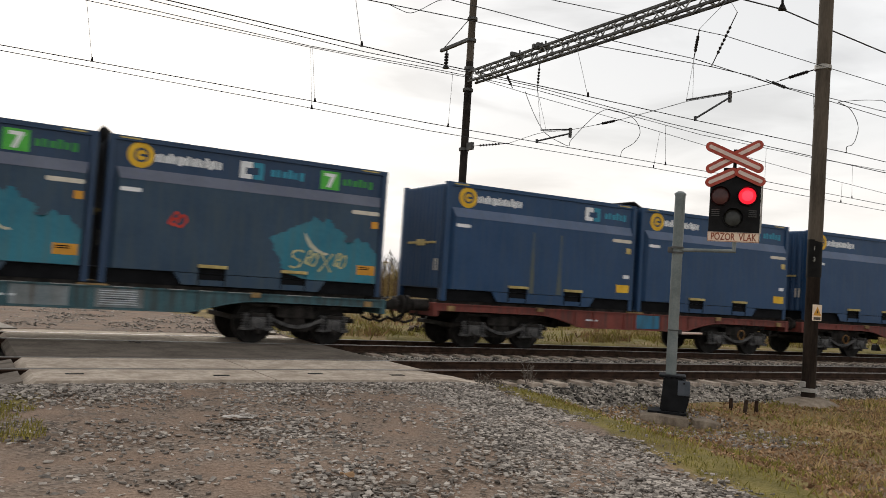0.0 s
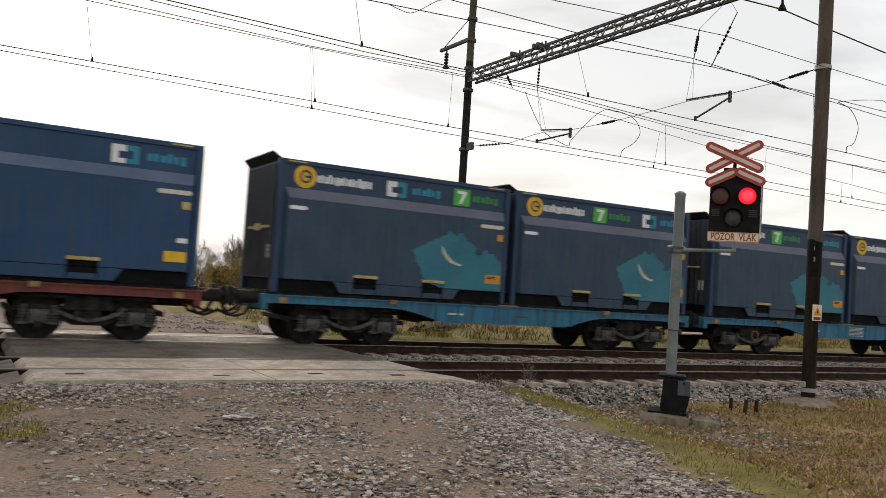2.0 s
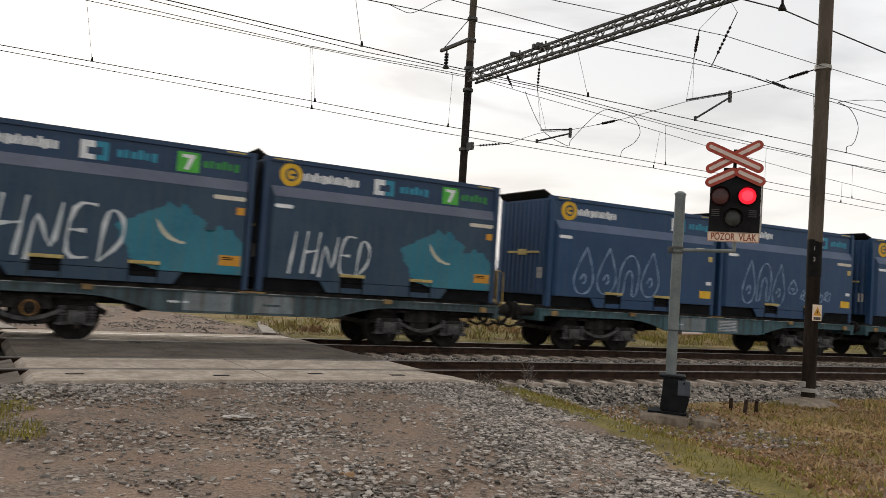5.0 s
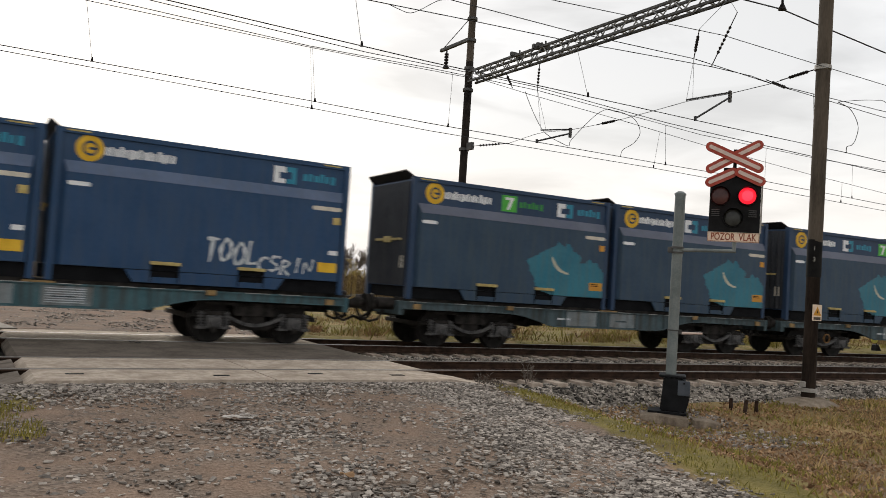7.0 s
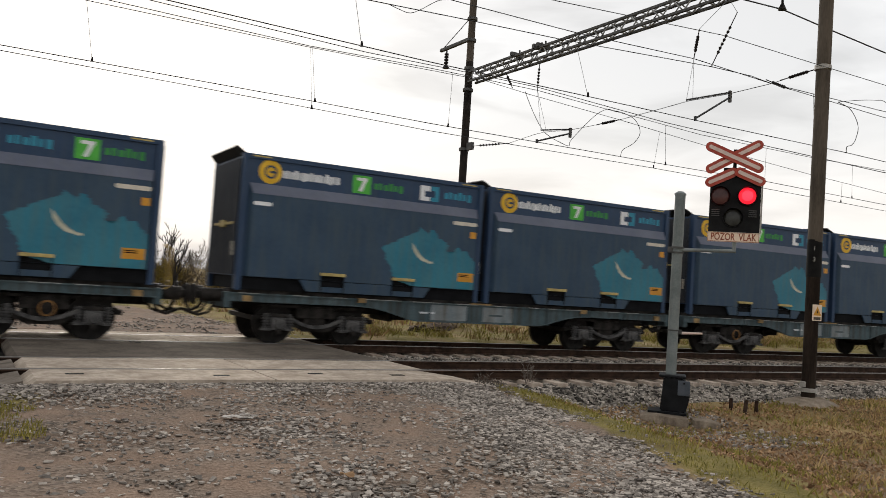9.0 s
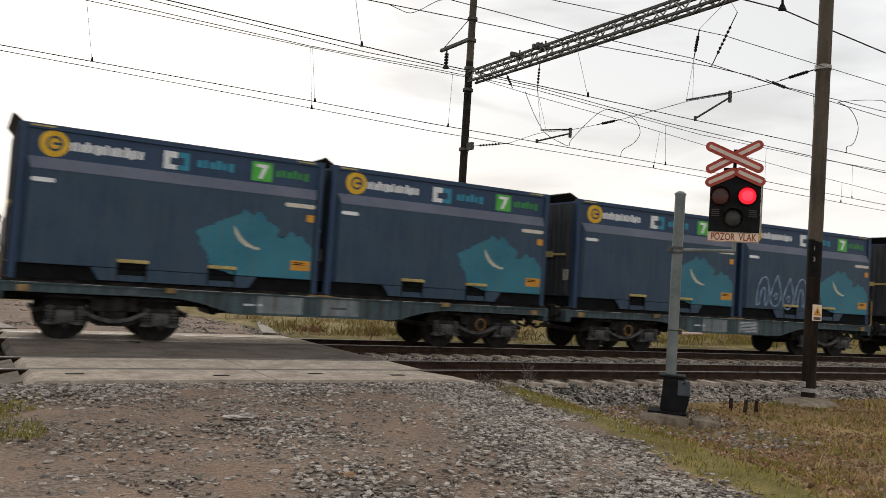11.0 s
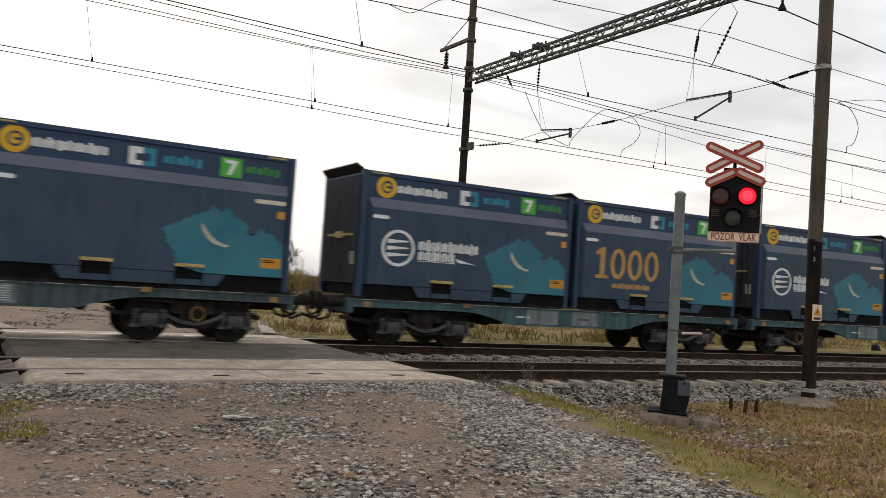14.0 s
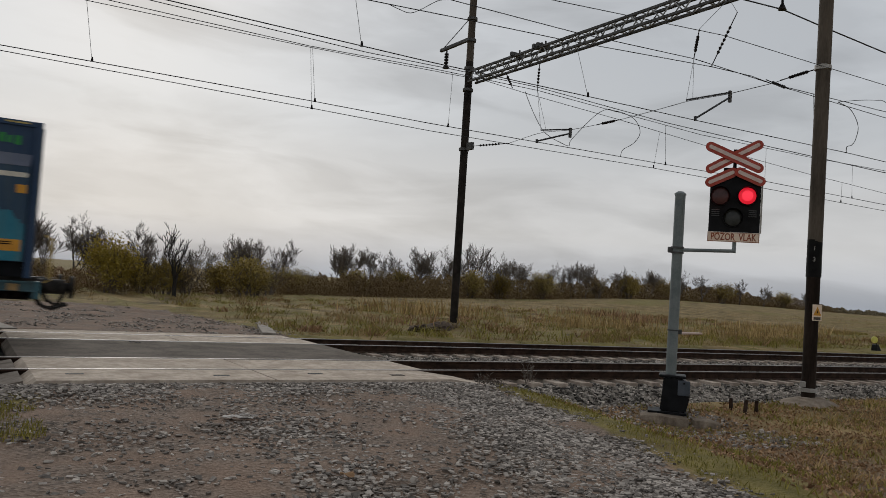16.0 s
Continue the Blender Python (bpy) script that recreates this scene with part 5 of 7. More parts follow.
    decal("warning_label", "label_sq", rect(2.72, 2.89, 1.60, 1.76), "sign_orange" if colour == "slate" else "lip_yellow")
    if has_map:
        pts = outline_map()
        decal("country_map", "country_map", lambda b: add_prism(b, [(0.30 + 2.605 * x, 0.315 + 1.44 * z) for x, z in pts], -0.001, 0.001), "map_teal", lab="teal map silhouette")
        def crescent(b):
            arc = [(1.10, 1.37), (1.13, 1.20), (1.22, 1.06), (1.37, 0.95), (1.58, 0.895)]
            inner = [(1.20, 1.24), (1.31, 1.11), (1.44, 1.01), (1.60, 0.94)]
            add_prism(b, arc + inner[::-1], -0.001, 0.001)
            add_prism(b, [(1.56, 0.885), (1.70, 0.90), (1.66, 0.95), (1.58, 0.93)], -0.001, 0.001)
        decal("map_swoosh", "map_swoosh", crescent, "map_swoosh", lift=0.003, lab="cream swoosh")
    decal("warning_plate", "orange_plate", rect(2.42, 2.87, 0.50, 0.72), "sign_orange" if has_map else "logo_yellow", lift=0.006, lab="orange plate")
    if has_map:
        decal("plate_text", "plate_text", lambda b: (rect(2.47, 2.72, 0.66, 0.68)(b), rect(2.47, 2.72, 0.62, 0.64)(b))[0], "shade_and_print_black", lift=0.010)
    else:
        decal("data_label", "label_low", rect(2.66, 2.87, 0.90, 1.0), "logo_white")
    if "works" in extras:
        decal("emblem_ring", "emblem_ring", disc(-2.13, 1.20, 0.44, 0.37), "logo_white", lab="white ring emblem")
        decal("emblem_stripe", "emblem_stripes", lambda b: [add_prism(b, [(-2.42, z), (-1.86, z + 0.06), (-1.86, z + 0.09), (-2.42, z + 0.10)], -0.002, 0.002) for z in (0.98, 1.14, 1.30)] and None, "logo_white")
        decal("works_lettering", "works_word", lambda b: (bars_word(-1.58, 0.12, 1.20, 0.20, 22)(b), bars_word(-1.58, -0.55, 0.96, 0.19, 13)(b),
              add_prism(b, [(-0.52, 1.06), (0.06, 0.93), (-0.45, 0.96)], -0.002, 0.002), rect(-1.58, -0.52, 0.925, 0.94)(b))[0], "logo_white", lab="white company lettering in two lines")
    if "1000" in extras:
        def one(b):
            add_prism(b, [(-0.20, -0.43), (0.22, -0.43), (0.22, -0.34), (0.10, -0.34), (0.10, 0.43), (0.0, 0.43), (-0.22, 0.30), (-0.22, 0.20), (-0.06, 0.24), (-0.06, -0.34), (-0.20, -0.34)], -0.003, 0.003)

        def nought(b):
            n = 28
            o, i = [[b.verts.new((rx * math.cos(2 * math.pi * k / n), -0.003, rz * math.sin(2 * math.pi * k / n))) for k in range(n)] for rx, rz in ((0.27, 0.43), (0.135, 0.31))]
            for k in range(n):
                b.faces.new((o[k], o[(k + 1) % n], i[(k + 1) % n], i[k]))
        for x, dig, key in ((-2.25, one, "digit_one"), (-1.68, nought, "digit_nought"), (-1.06, nought, "digit_nought"), (-0.44, nought, "digit_nought")):
            ob = part("numeral", shared(key, dig, "gold"), "", c, "large gold numeral")
            ob.matrix_basis = pose(x, -BULGE - 0.005, 1.30)
        decal("caption", "caption_bar", bars_word(-1.85, -0.45, 0.62, 0.12, 14), "gold", lab="small gold lettering")
    for e in extras:
        if isinstance(e, tuple):
            word, x, z, w, h, r, mat = e
            decal("graffiti", "graffiti" + word + str(x), strokes(word, x, z, w, h, r), mat, lift=0.009, lab="sprayed graffiti strokes")
    if "rust" in extras:
        decal("rust_streak", "rust_streaks", lambda b: [add_prism(b, [(x, 0.32), (x + 0.16, 0.32), (x + 0.12, 1.9), (x + 0.05, 1.95)], -0.001, 0.001) for x in (-0.55, 0.35)] and None, "rust_streak", lab="brown rust streaks")
    TRAIN.append((c, offset, start, DECK))
    return c


def wagon(i, frame_mat, label):
    start = wagon_start(i)
    w = thing("container_wagon", pose(start, FAR_AXIS, 0), label, "freight wagon", "wagons of the train")
    wide = 1 if i % 2 == 0 else -1      # the end with the long coupling

    def solebar(bm):
        half = [(0, 1.09), (6.43, 1.09), (6.43, 0.94), (3.45, 0.95), (3.05, 0.93), (2.7, 0.87), (2.35, 0.78), (2.05, 0.70), (1.85, 0.66), (0, 0.66)]
        pts = half + [(-x, z) for x, z in half[-2:0:-1]]
        for y in (-1.22, 1.19):
            add_prism(bm, pts, y, y + 0.03)
            add_box(bm, -6.43, 6.43, y - 0.035, y + 0.065, 1.085, 1.115)
        for x in (-2.1, -1.48, -0.37, 0.02, 1.02, 2.1):
            for y in (-1.245, 1.22):
                add_box(bm, x - 0.03, x + 0.03, y, y + 0.025, 0.67, 1.085)
        for x in (-4.8, -4.0, -3.2, 3.2, 4.0, 4.8):
            add_box(bm, x - 0.015, x + 0.015, -1.24, -1.22, 0.95, 1.085)
    part("solebar", shared("solebar", solebar, frame_mat), "", w)

    def flange(bm):
        half = [(6.43, 0.94), (3.45, 0.95), (3.05, 0.93), (2.7, 0.87), (2.35, 0.78), (2.05, 0.70), (1.85, 0.66), (0, 0.66)]
        pts = half + [(-x, z) for x, z in half[-2::-1]]
        for y in (-0.05,):
            for a, b in zip(pts, pts[1:]):
                v = [bm.verts.new(q) for q in ((a[0], y, a[1]), (b[0], y, b[1]), (b[0], y + 0.10, b[1]), (a[0], y + 0.10, a[1]))]
                u = [bm.verts.new(q.co - Vector((0, 0, 0.02))) for q in v]
                bm.faces.new(v)
                bm.faces.new(u[::-1])
                bm.faces.new((v[0], v[1], u[1], u[0]))
                bm.faces.new((v[3], v[2], u[2], u[3]))
    for y in (-1.20, 1.20):
        part("bottom_flange", shared("bottom_flange", flange, frame_mat), "", w).matrix_basis = pose(0, y, 0)

    def floor(bm):
        add_box(bm, -6.41, 6.41, -1.15, -0.75, 0.98, 1.20)
        add_box(bm, -6.41, 6.41, 0.75, 1.15, 0.98, 1.09)
        add_box(bm, -6.41, 6.41, -0.25, 0.25, 0.72, 1.05)
        for x in (-6.2, -4.3, -2.2, 0, 2.2, 4.3, 6.2):
            add_box(bm, x - 0.12, x + 0.12, -1.18, 1.18, 0.95, 1.08)
    part("underframe", shared("underframe", floor, "bogie_black"), "", w, "dark underframe beams")
    for s in (-1, 1):
        k = part("headstock", shared("headstock%d" % s, lambda b: add_box(b, s * 6.41 - 0.07, s * 6.41 + 0.07, -1.23, 1.23, 0.78, 1.12, 0.015), frame_mat), "", w)
        long_end = s == wide
        for y in (-0.875, 0.875):
            reach = 7.10 if long_end else 6.755

            def buffer(b, s=s, y=y, reach=reach):
                add_cyl(b, (s * 6.46, y, 1.03), (s * (reach - 0.16), y, 1.03), 0.145, seg=16)
                add_cyl(b, (s * (reach - 0.22), y, 1.03), (s * (reach - 0.06), y, 1.03), 0.085, seg=16)
                add_cyl(b, (s * (reach - 0.06), y, 1.03), (s * reach, y, 1.03), 0.225, 0.215, seg=20)
            part("buffer", shared("buffer%d%.2f%.2f" % (s, y, reach), buffer, "bogie_black", 40), "", k, "black round buffer")

        def hook(b, s=s, reach=7.12 if long_end else 6.795):
            add_box(b, s * 6.46, s * reach, -0.05, 0.05, 0.94, 1.06)
            add_tube(b, [(s * 6.61, 0.05, 0.95), (s * 6.73, 0.05, 0.72), (s * 6.93, 0.05, 0.62), (s * (reach - 0.02), 0.02, 0.95)], 0.045, 6)
            for y in (-0.35, 0.3):
                add_tube(b, [(s * 6.47, y, 0.86), (s * 6.61, y, 0.62), (s * 6.81, y * 0.8, 0.55), (s * (reach - 0.02), y * 0.6, 0.66)], 0.035, 6)
        part("coupling", shared("coupling%d%s" % (s, long_end), hook, "bogie_black"), "", k, "black screw coupling and hoses")

        part("lashing_eye", shared("lashing_eye%d" % s, lambda b: add_box(b, s * 6.0 - 0.10, s * 6.0 + 0.10, -1.27, -1.225, 0.93, 1.06, 0.01), "fitting_ochre"), "", w, "yellow fitting")
        part("spigot", shared("spigot%d" % s, lambda b: add_box(b, s * 3.3 - 0.10, s * 3.3 + 0.10, -1.27, -1.0, 1.02, 1.13, 0.01), "fitting_ochre"), "", w, "worn ochre container spigot")
    part("centre_plate", shared("centre_spigot", lambda b: add_box(b, -0.28, 0.28, -1.26, -1.0, 1.115, 1.15), "fitting_ochre"), "", w)
    if i % 2 == 0:
        def rail_loop(b):
            add_tube(b, [(6.53, -1.12, 1.10), (6.65, -1.12, 1.16), (6.65, -1.12, 1.95), (6.53, -1.12, 2.02), (6.53, -0.86, 2.02), (6.63, -0.86, 1.95), (6.63, -0.86, 1.16), (6.53, -0.86, 1.10)], 0.017, 6)
        part("handrail", shared("handrail", rail_loop, "handle_yellow"), "", w, "yellow handrail loops")
    for x0, mat in ((-1.75, "paint_white"), (0.25, "frame_grey")):
        part("data_panel", shared("data_panel%.1f" % x0, lambda b: pill(x0, x0 + 0.42, 0.86, 0.022)(b), mat), "", w).matrix_basis = pose(0, -1.225, 0)
    part("vent_grille", shared("vent_grille", lambda b: [add_box(b, 0.15, 0.85, -1.245, -1.222, 0.74 + 0.045 * k, 0.755 + 0.045 * k) for k in range(7)] and None, "paint_white"), "", w, "pale slatted panel") if i in (0, 2, 4, 5, 7, 8, 10, 14, 16) else None
    if i == 1:
        part("patch_plate", shared("patch_plate", lambda b: add_box(b, 0.05, 0.92, -1.245, -1.222, 0.69, 1.07), "frame_blue"), "", w, "blue patch plate")
    if frame_mat in ("frame_grey", "frame_teal"):
        for x0, x1 in ((-1.44, -0.41), (0.06, 0.98)):
            part("web_plate", shared("web_plate%.2f" % x0, lambda b: add_box(b, x0, x1, -1.2235, -1.219, 0.69, 1.065), "frame_patch"), "", w, "paler worn plate in the beam's web")

        rnd = random.Random(8)
        x = -6.2
        while x < 5.4:
            ln = rnd.uniform(0.25, 1.1)
            part("worn_edge", shared("worn_edge%.3f" % x, lambda b: add_box(b, x, x + ln, -1.2585, -1.2545, 1.104, 1.1175), "edge_wear"), "", w, "pale worn upper edge")
            x += ln + rnd.uniform(0.15, 0.8)
    # bogies
    for s in (-1, 1):
        cx = s * 4.33

        def bogie(b):
            for y in (-1.03, 0.97):
                half = [(-1.35, 0.66), (-0.95, 0.72), (-0.55, 0.60), (-0.30, 0.42), (0.30, 0.42), (0.55, 0.60), (0.95, 0.72), (1.35, 0.66), (1.35, 0.56), (0.9, 0.52), (0.5, 0.40), (0.3, 0.30), (-0.3, 0.30), (-0.5, 0.40), (-0.9, 0.52), (-1.35, 0.56)]
                add_prism(b, half, y, y + 0.06)
                add_box(b, -0.45, 0.45, y - 0.01, y + 0.07, 0.60, 0.82, 0.01)
                add_box(b, -1.3, 1.3, y + 0.02, y + 0.05, 0.82, 0.88)
            add_box(b, -0.25, 0.25, -1.0, 1.0, 0.42, 0.80)
            for x in (-1.42, 1.42):
                add_box(b, x - 0.04, x + 0.04, -1.0, 1.0, 0.52, 0.62)
        bg = part("bogie", shared("bogie_frame", bogie, "bogie_black"), "", w, "black two-axle bogie")
        bg.matrix_basis = pose(cx, 0, 0)

        def beam(b):
            xs = [-0.66 + 0.11 * k for k in range(13)]
            up = [(x, 0.44 + 0.22 * (abs(x) / 0.66) ** 1.8) for x in xs]
            add_prism(b, up + [(x, z - 0.075) for x, z in up[::-1]], -1.13, -1.04)
        part("side_beam", shared("side_beam", beam, "axle_box_grey"), "", bg, "sagging grey side beam")
        for ax in (-0.9, 0.9):
            def box_(b):
                add_box(b, -0.17, 0.17, -1.16, -1.00, 0.32, 0.60, 0.03)
                add_cyl(b, (0, -1.16, 0.46), (0, -1.21, 0.46), 0.12, 0.10, seg=14)
            part("wheel_guard", shared("wheel_guard", lambda b: add_box(b, -0.20, 0.20, -1.13, -1.02, 0.60, 0.68, 0.02), "bogie_black"), "", bg).matrix_basis = pose(ax, 0, 0)
            part("tie_bar", shared("tie_bar", lambda b: add_box(b, -0.05, 0.05, -1.19, -1.10, 0.24, 0.34, 0.01), "bogie_black"), "", bg).matrix_basis = pose(ax, 0, 0)
            part("axle_box", shared("axle_box", box_, "axle_box_grey", 40), "", bg, "grey axle box").matrix_basis = pose(ax, 0, 0)
            for dx in (-0.27, 0.27):
                def spring(b):
                    for k in range(5):
                        add_cyl(b, (0, -1.08, 0.37 + 0.062 * k), (0, -1.08, 0.40 + 0.062 * k), 0.085, seg=10)
                    add_cyl(b, (0, -1.08, 0.35), (0, -1.08, 0.68), 0.055, seg=8)
                    add_box(b, -0.1, 0.1, -1.17, -0.99, 0.31, 0.36)
                part("spring", shared("spring", spring, "axle_box_grey"), "", bg, "coil spring").matrix_basis = pose(ax + dx, 0, 0)

            def wheelset(b):
                for y in (-0.80, 0.67):
                    add_cyl(b, (0, y, 0), (0, y + 0.13, 0), 0.46, seg=32)
                    fy = y + 0.13 if y < 0 else y - 0.02
                    add_cyl(b, (0, fy, 0), (0, fy + 0.02, 0), 0.49, seg=32)
                add_cyl(b, (0, -1.0, 0), (0, 1.0, 0), 0.085, seg=12)
                for k in range(4):
                    a = k * math.pi / 2
                    for y in (-0.815, 0.80):
                        add_cyl(b, (0.25 * math.cos(a), y, 0.25 * math.sin(a)), (0.25 * math.cos(a), y + 0.015, 0.25 * math.sin(a)), 0.06, seg=8)
            ws = part("wheelset", shared("wheelset", wheelset, "wheel_steel", 40), "", w, "steel wheelset")
            ws.matrix_basis = pose(cx + ax, 0, 0.463)
            WHEELSETS.append((ws, cx + ax, start))
        if i % 4 in (2, 0) and s == -1 or i % 3 == 1 and s == 1:
            part("brake_wheel", shared("brake_wheel", lambda b: add_tube(b, [(0.05 + 0.14 * math.cos(k * math.pi / 10), -1.20, 0.62 + 0.14 * math.sin(k * math.pi / 10)) for k in range(21)], 0.020, 6), "brake_orange"), "", bg, "orange hand-brake wheel")
        part("brake_gear", shared("brake_gear%d" % s, lambda b: [add_box(b, s * 1.95 - 0.25, s * 1.95 + 0.2, -0.6, 0.6, 0.62, 0.80, 0.03), add_cyl(b, (s * 2.2, -0.5, 0.7), (s * 2.2, 0.5, 0.7), 0.13, seg=12)] and None, "bogie_black"), "", w)
    TRAIN.append((w, 0.0, start, 0.0))


FRAME_WORDS = {"frame_teal": "teal-painted", "frame_grey": "grey-blue", "frame_blue": "bright blue", "frame_red": "rusty red"}
CONSIST = [
    ("frame_teal", ("slate", "C7", 1, ()), ("slate", "C7", 1, (("~", -1.9, 1.2, 0.42, 0.35, 0.03, "paint_red"), ("S~X~", 0.75, 0.55, 1.4, 0.42, 0.025, "paint_pale_yellow")))),
    ("frame_red", ("blue", "C", 0, ("rust", "flat")), ("blue", "C", 0, ())),
    ("frame_red", ("blue", "C", 0, ("flat",)), ("blue", "C", 0, ())),
    ("frame_blue", ("slate", "C7", 1, ()), ("slate", "7C", 1, ())),
    ("frame_blue", ("slate", "7C", 1, ()), ("slate", "7C", 1, ())),
    ("frame_grey", ("slate", "C7", 1, (("bqqb", -2.45, 0.46, 1.95, 0.52, 0.024, "paint_pale_blue"),)),
     ("slate", "C7", 1, (("STRAX", -1.75, 0.52, 1.55, 0.62, 0.03, "paint_white"), ("~~", -2.65, 0.50, 0.75, 0.32, 0.03, "paint_pale_blue")))),
    ("frame_grey", ("slate", "C7", 1, (("IHNED", -2.55, 0.40, 3.1, 1.15, 0.042, "paint_white"),)), ("slate", "C7", 1, (("IHNED", -2.65, 0.42, 2.2, 0.95, 0.032, "paint_white"),))),
    ("frame_teal", ("blue", "C", 0, (("qqbq", -2.4, 0.45, 3.2, 1.1, 0.024, "paint_pale_blue"),)), ("blue", "C", 0, (("qbq", -2.3, 0.5, 2.0, 1.15, 0.022, "paint_pale_blue"), ("q", -0.2, 0.85, 0.5, 0.4, 0.022, "paint_pale_blue"), ("~L~~", 0.4, 0.60, 1.5, 0.42, 0.020, "paint_pale_blue")))),
    ("frame_teal", ("blue", "C", 0, ()), ("blue", "C", 0, (("TOOL", -0.15, 0.55, 1.2, 0.50, 0.04, "paint_white"), ("CSRIN", 1.0, 0.42, 1.3, 0.34, 0.03, "paint_white")))),
    ("frame_grey", ("slate", "7C", 1, ()), ("slate", "C7", 1, ())),
    ("frame_grey", ("slate", "C7", 1, ()), ("slate", "C7", 1, ())),
    ("frame_grey", ("slate", "7C", 1, ()), ("slate", "7C", 1, ())),
    ("frame_grey", ("slate", "7C", 1, ()), ("slate", "7C", 1, ())),
    ("frame_grey", ("slate", "C7", 1, ()), ("slate", "C7", 1, ())),
    ("frame_grey", ("slate", "C7", 1, ()), ("slate", "C7", 1, (("bqqbq", -2.5, 0.42, 2.9, 0.85, 0.026, "paint_pale_blue"),))),
    ("frame_grey", ("slate", "C7", 1, ()), ("slate", "C7", 1, ())),
    ("frame_grey", ("slate", "C7", 1, ()), ("slate", "C7", 1, ())),
    ("frame_teal", ("slate", "C7", 1, ("works",)), ("slate", "C7", 1, ("1000",))),
    ("frame_teal", ("slate", "C7", 1, ("works",)), ("slate", "C7", 1, ("1000",))),
]


def build_train():
    for i, (fm, a, b) in enumerate(CONSIST):
        wagon(i, fm, "%s flat wagon on two bogies carrying two containers" % FRAME_WORDS[fm])
        for (colour, order, has_map, extras), off in ((a, -3.209), (b, 3.209)):
            words = "%s steel bulk container" % ("slate-blue" if colour == "slate" else "bright blue")
            words += " with teal country map" if has_map else " with yellow round emblem"
            if "1000" in extras:
                words += " and gold numerals"
            elif "works" in extras:
                words += " and white ring emblem"
            elif any(isinstance(e, tuple) for e in extras):
                words += " and sprayed graffiti"
            container(colour, order, has_map, extras, wagon_start(i), off, words)


build_train()


# ---- plants ----
def limb(segs, base, direction, length, radius, depth, rnd, spread, tips, up=0.12):
    """Grows one limb with its forks as a list of tapered segments."""
    n = 3
    p, d = Vector(base), Vector(direction).normalized()
    for k in range(n):
        q = p + d * (length / n)
        r0, r1 = radius * (1 - 0.22 * k / n * 2), radius * (1 - 0.22 * (k + 1) / n * 2)
        segs.append((p.copy(), q.copy(), r0, r1))
        d = (d + Vector((rnd.uniform(-1, 1), rnd.uniform(-1, 1), rnd.uniform(-0.6, 0.8))) * 0.22 + Vector((0, 0, up))).normalized()
        p = q
        if depth > 0 and k >= 0:
            for _ in range(1 if k < n - 1 else 2):
                side = Vector((rnd.uniform(-1, 1), rnd.uniform(-1, 1), rnd.uniform(-0.2, 0.9)))
                nd = (d + side * spread).normalized()
                limb(segs, p, nd, length * rnd.uniform(0.55, 0.80), r1 * 0.62, depth - 1, rnd, spread, tips, up)
    tips.append(p.copy())


def tree_meshes(seed, height, stems, depth, leaves, leaf_mat, leaf_size, spread=0.75, trunk_r=0.11, up=0.10, puff=0.16):
    rnd = random.Random(seed)
    segs, tips = [], []
    for s in range(stems):
        a = rnd.uniform(0, 2 * math.pi)
        tilt = rnd.uniform(0.05, 0.5) if stems > 1 else 0.08
        limb(segs, (0.25 * math.cos(a) * (stems > 1), 0.25 * math.sin(a) * (stems > 1), -0.1), (tilt * math.cos(a), tilt * math.sin(a), 1),
             height * rnd.uniform(0.34, 0.44), trunk_r * (1.0 if stems == 1 else 0.55), depth, rnd, spread, tips, up)
    top = max(q.z for _, q, _, _ in segs)
    k = height / top
    verts, faces = [], []
    for p, q, r0, r1 in segs:
        d = (q - p).normalized()
        u = d.orthogonal().normalized()
        w = d.cross(u)
        b = len(verts)
        for c, r in ((p, r0), (q, r1)):
            r = max(r, 0.011)
            for a in range(3):
                an = a * 2.0944
                verts.append(tuple((c + (u * math.cos(an) + w * math.sin(an)) * r) * k))
        faces += [(b, b + 1, b + 4, b + 3), (b + 1, b + 2, b + 5, b + 4), (b + 2, b, b + 3, b + 5)]
    me = bpy.data.meshes.new("trunk")
    me.from_pydata(verts, [], faces)
    me.materials.append(MATS["twig" if stems > 1 else "bark"])
    lv, lf = [], []
    for _ in range(leaves):
        t = rnd.choice(tips) if rnd.random() < 0.6 else rnd.choice(segs)[1]
        c = (t + Vector((rnd.gauss(0, puff), rnd.gauss(0, puff), rnd.gauss(0, puff * 0.8)))) * k
        u = Vector((rnd.uniform(-1, 1), rnd.uniform(-1, 1), rnd.uniform(-1, 1))).normalized() * leaf_size * rnd.uniform(0.6, 1.3)
        w = u.orthogonal().normalized() * leaf_size * rnd.uniform(0.3, 0.7)
        b = len(lv)
        lv += [tuple(c - u), tuple(c + w), tuple(c + u), tuple(c - w)]
        lf.append((b, b + 1, b + 2, b + 3))
    cm = bpy.data.meshes.new("crown")
    cm.from_pydata(lv, [], lf)
    cm.materials.append(MATS[leaf_mat])
    return me, cm


def ray_place(az, dist):
    return dist * math.sin(radians(az)), dist * math.cos(radians(az))


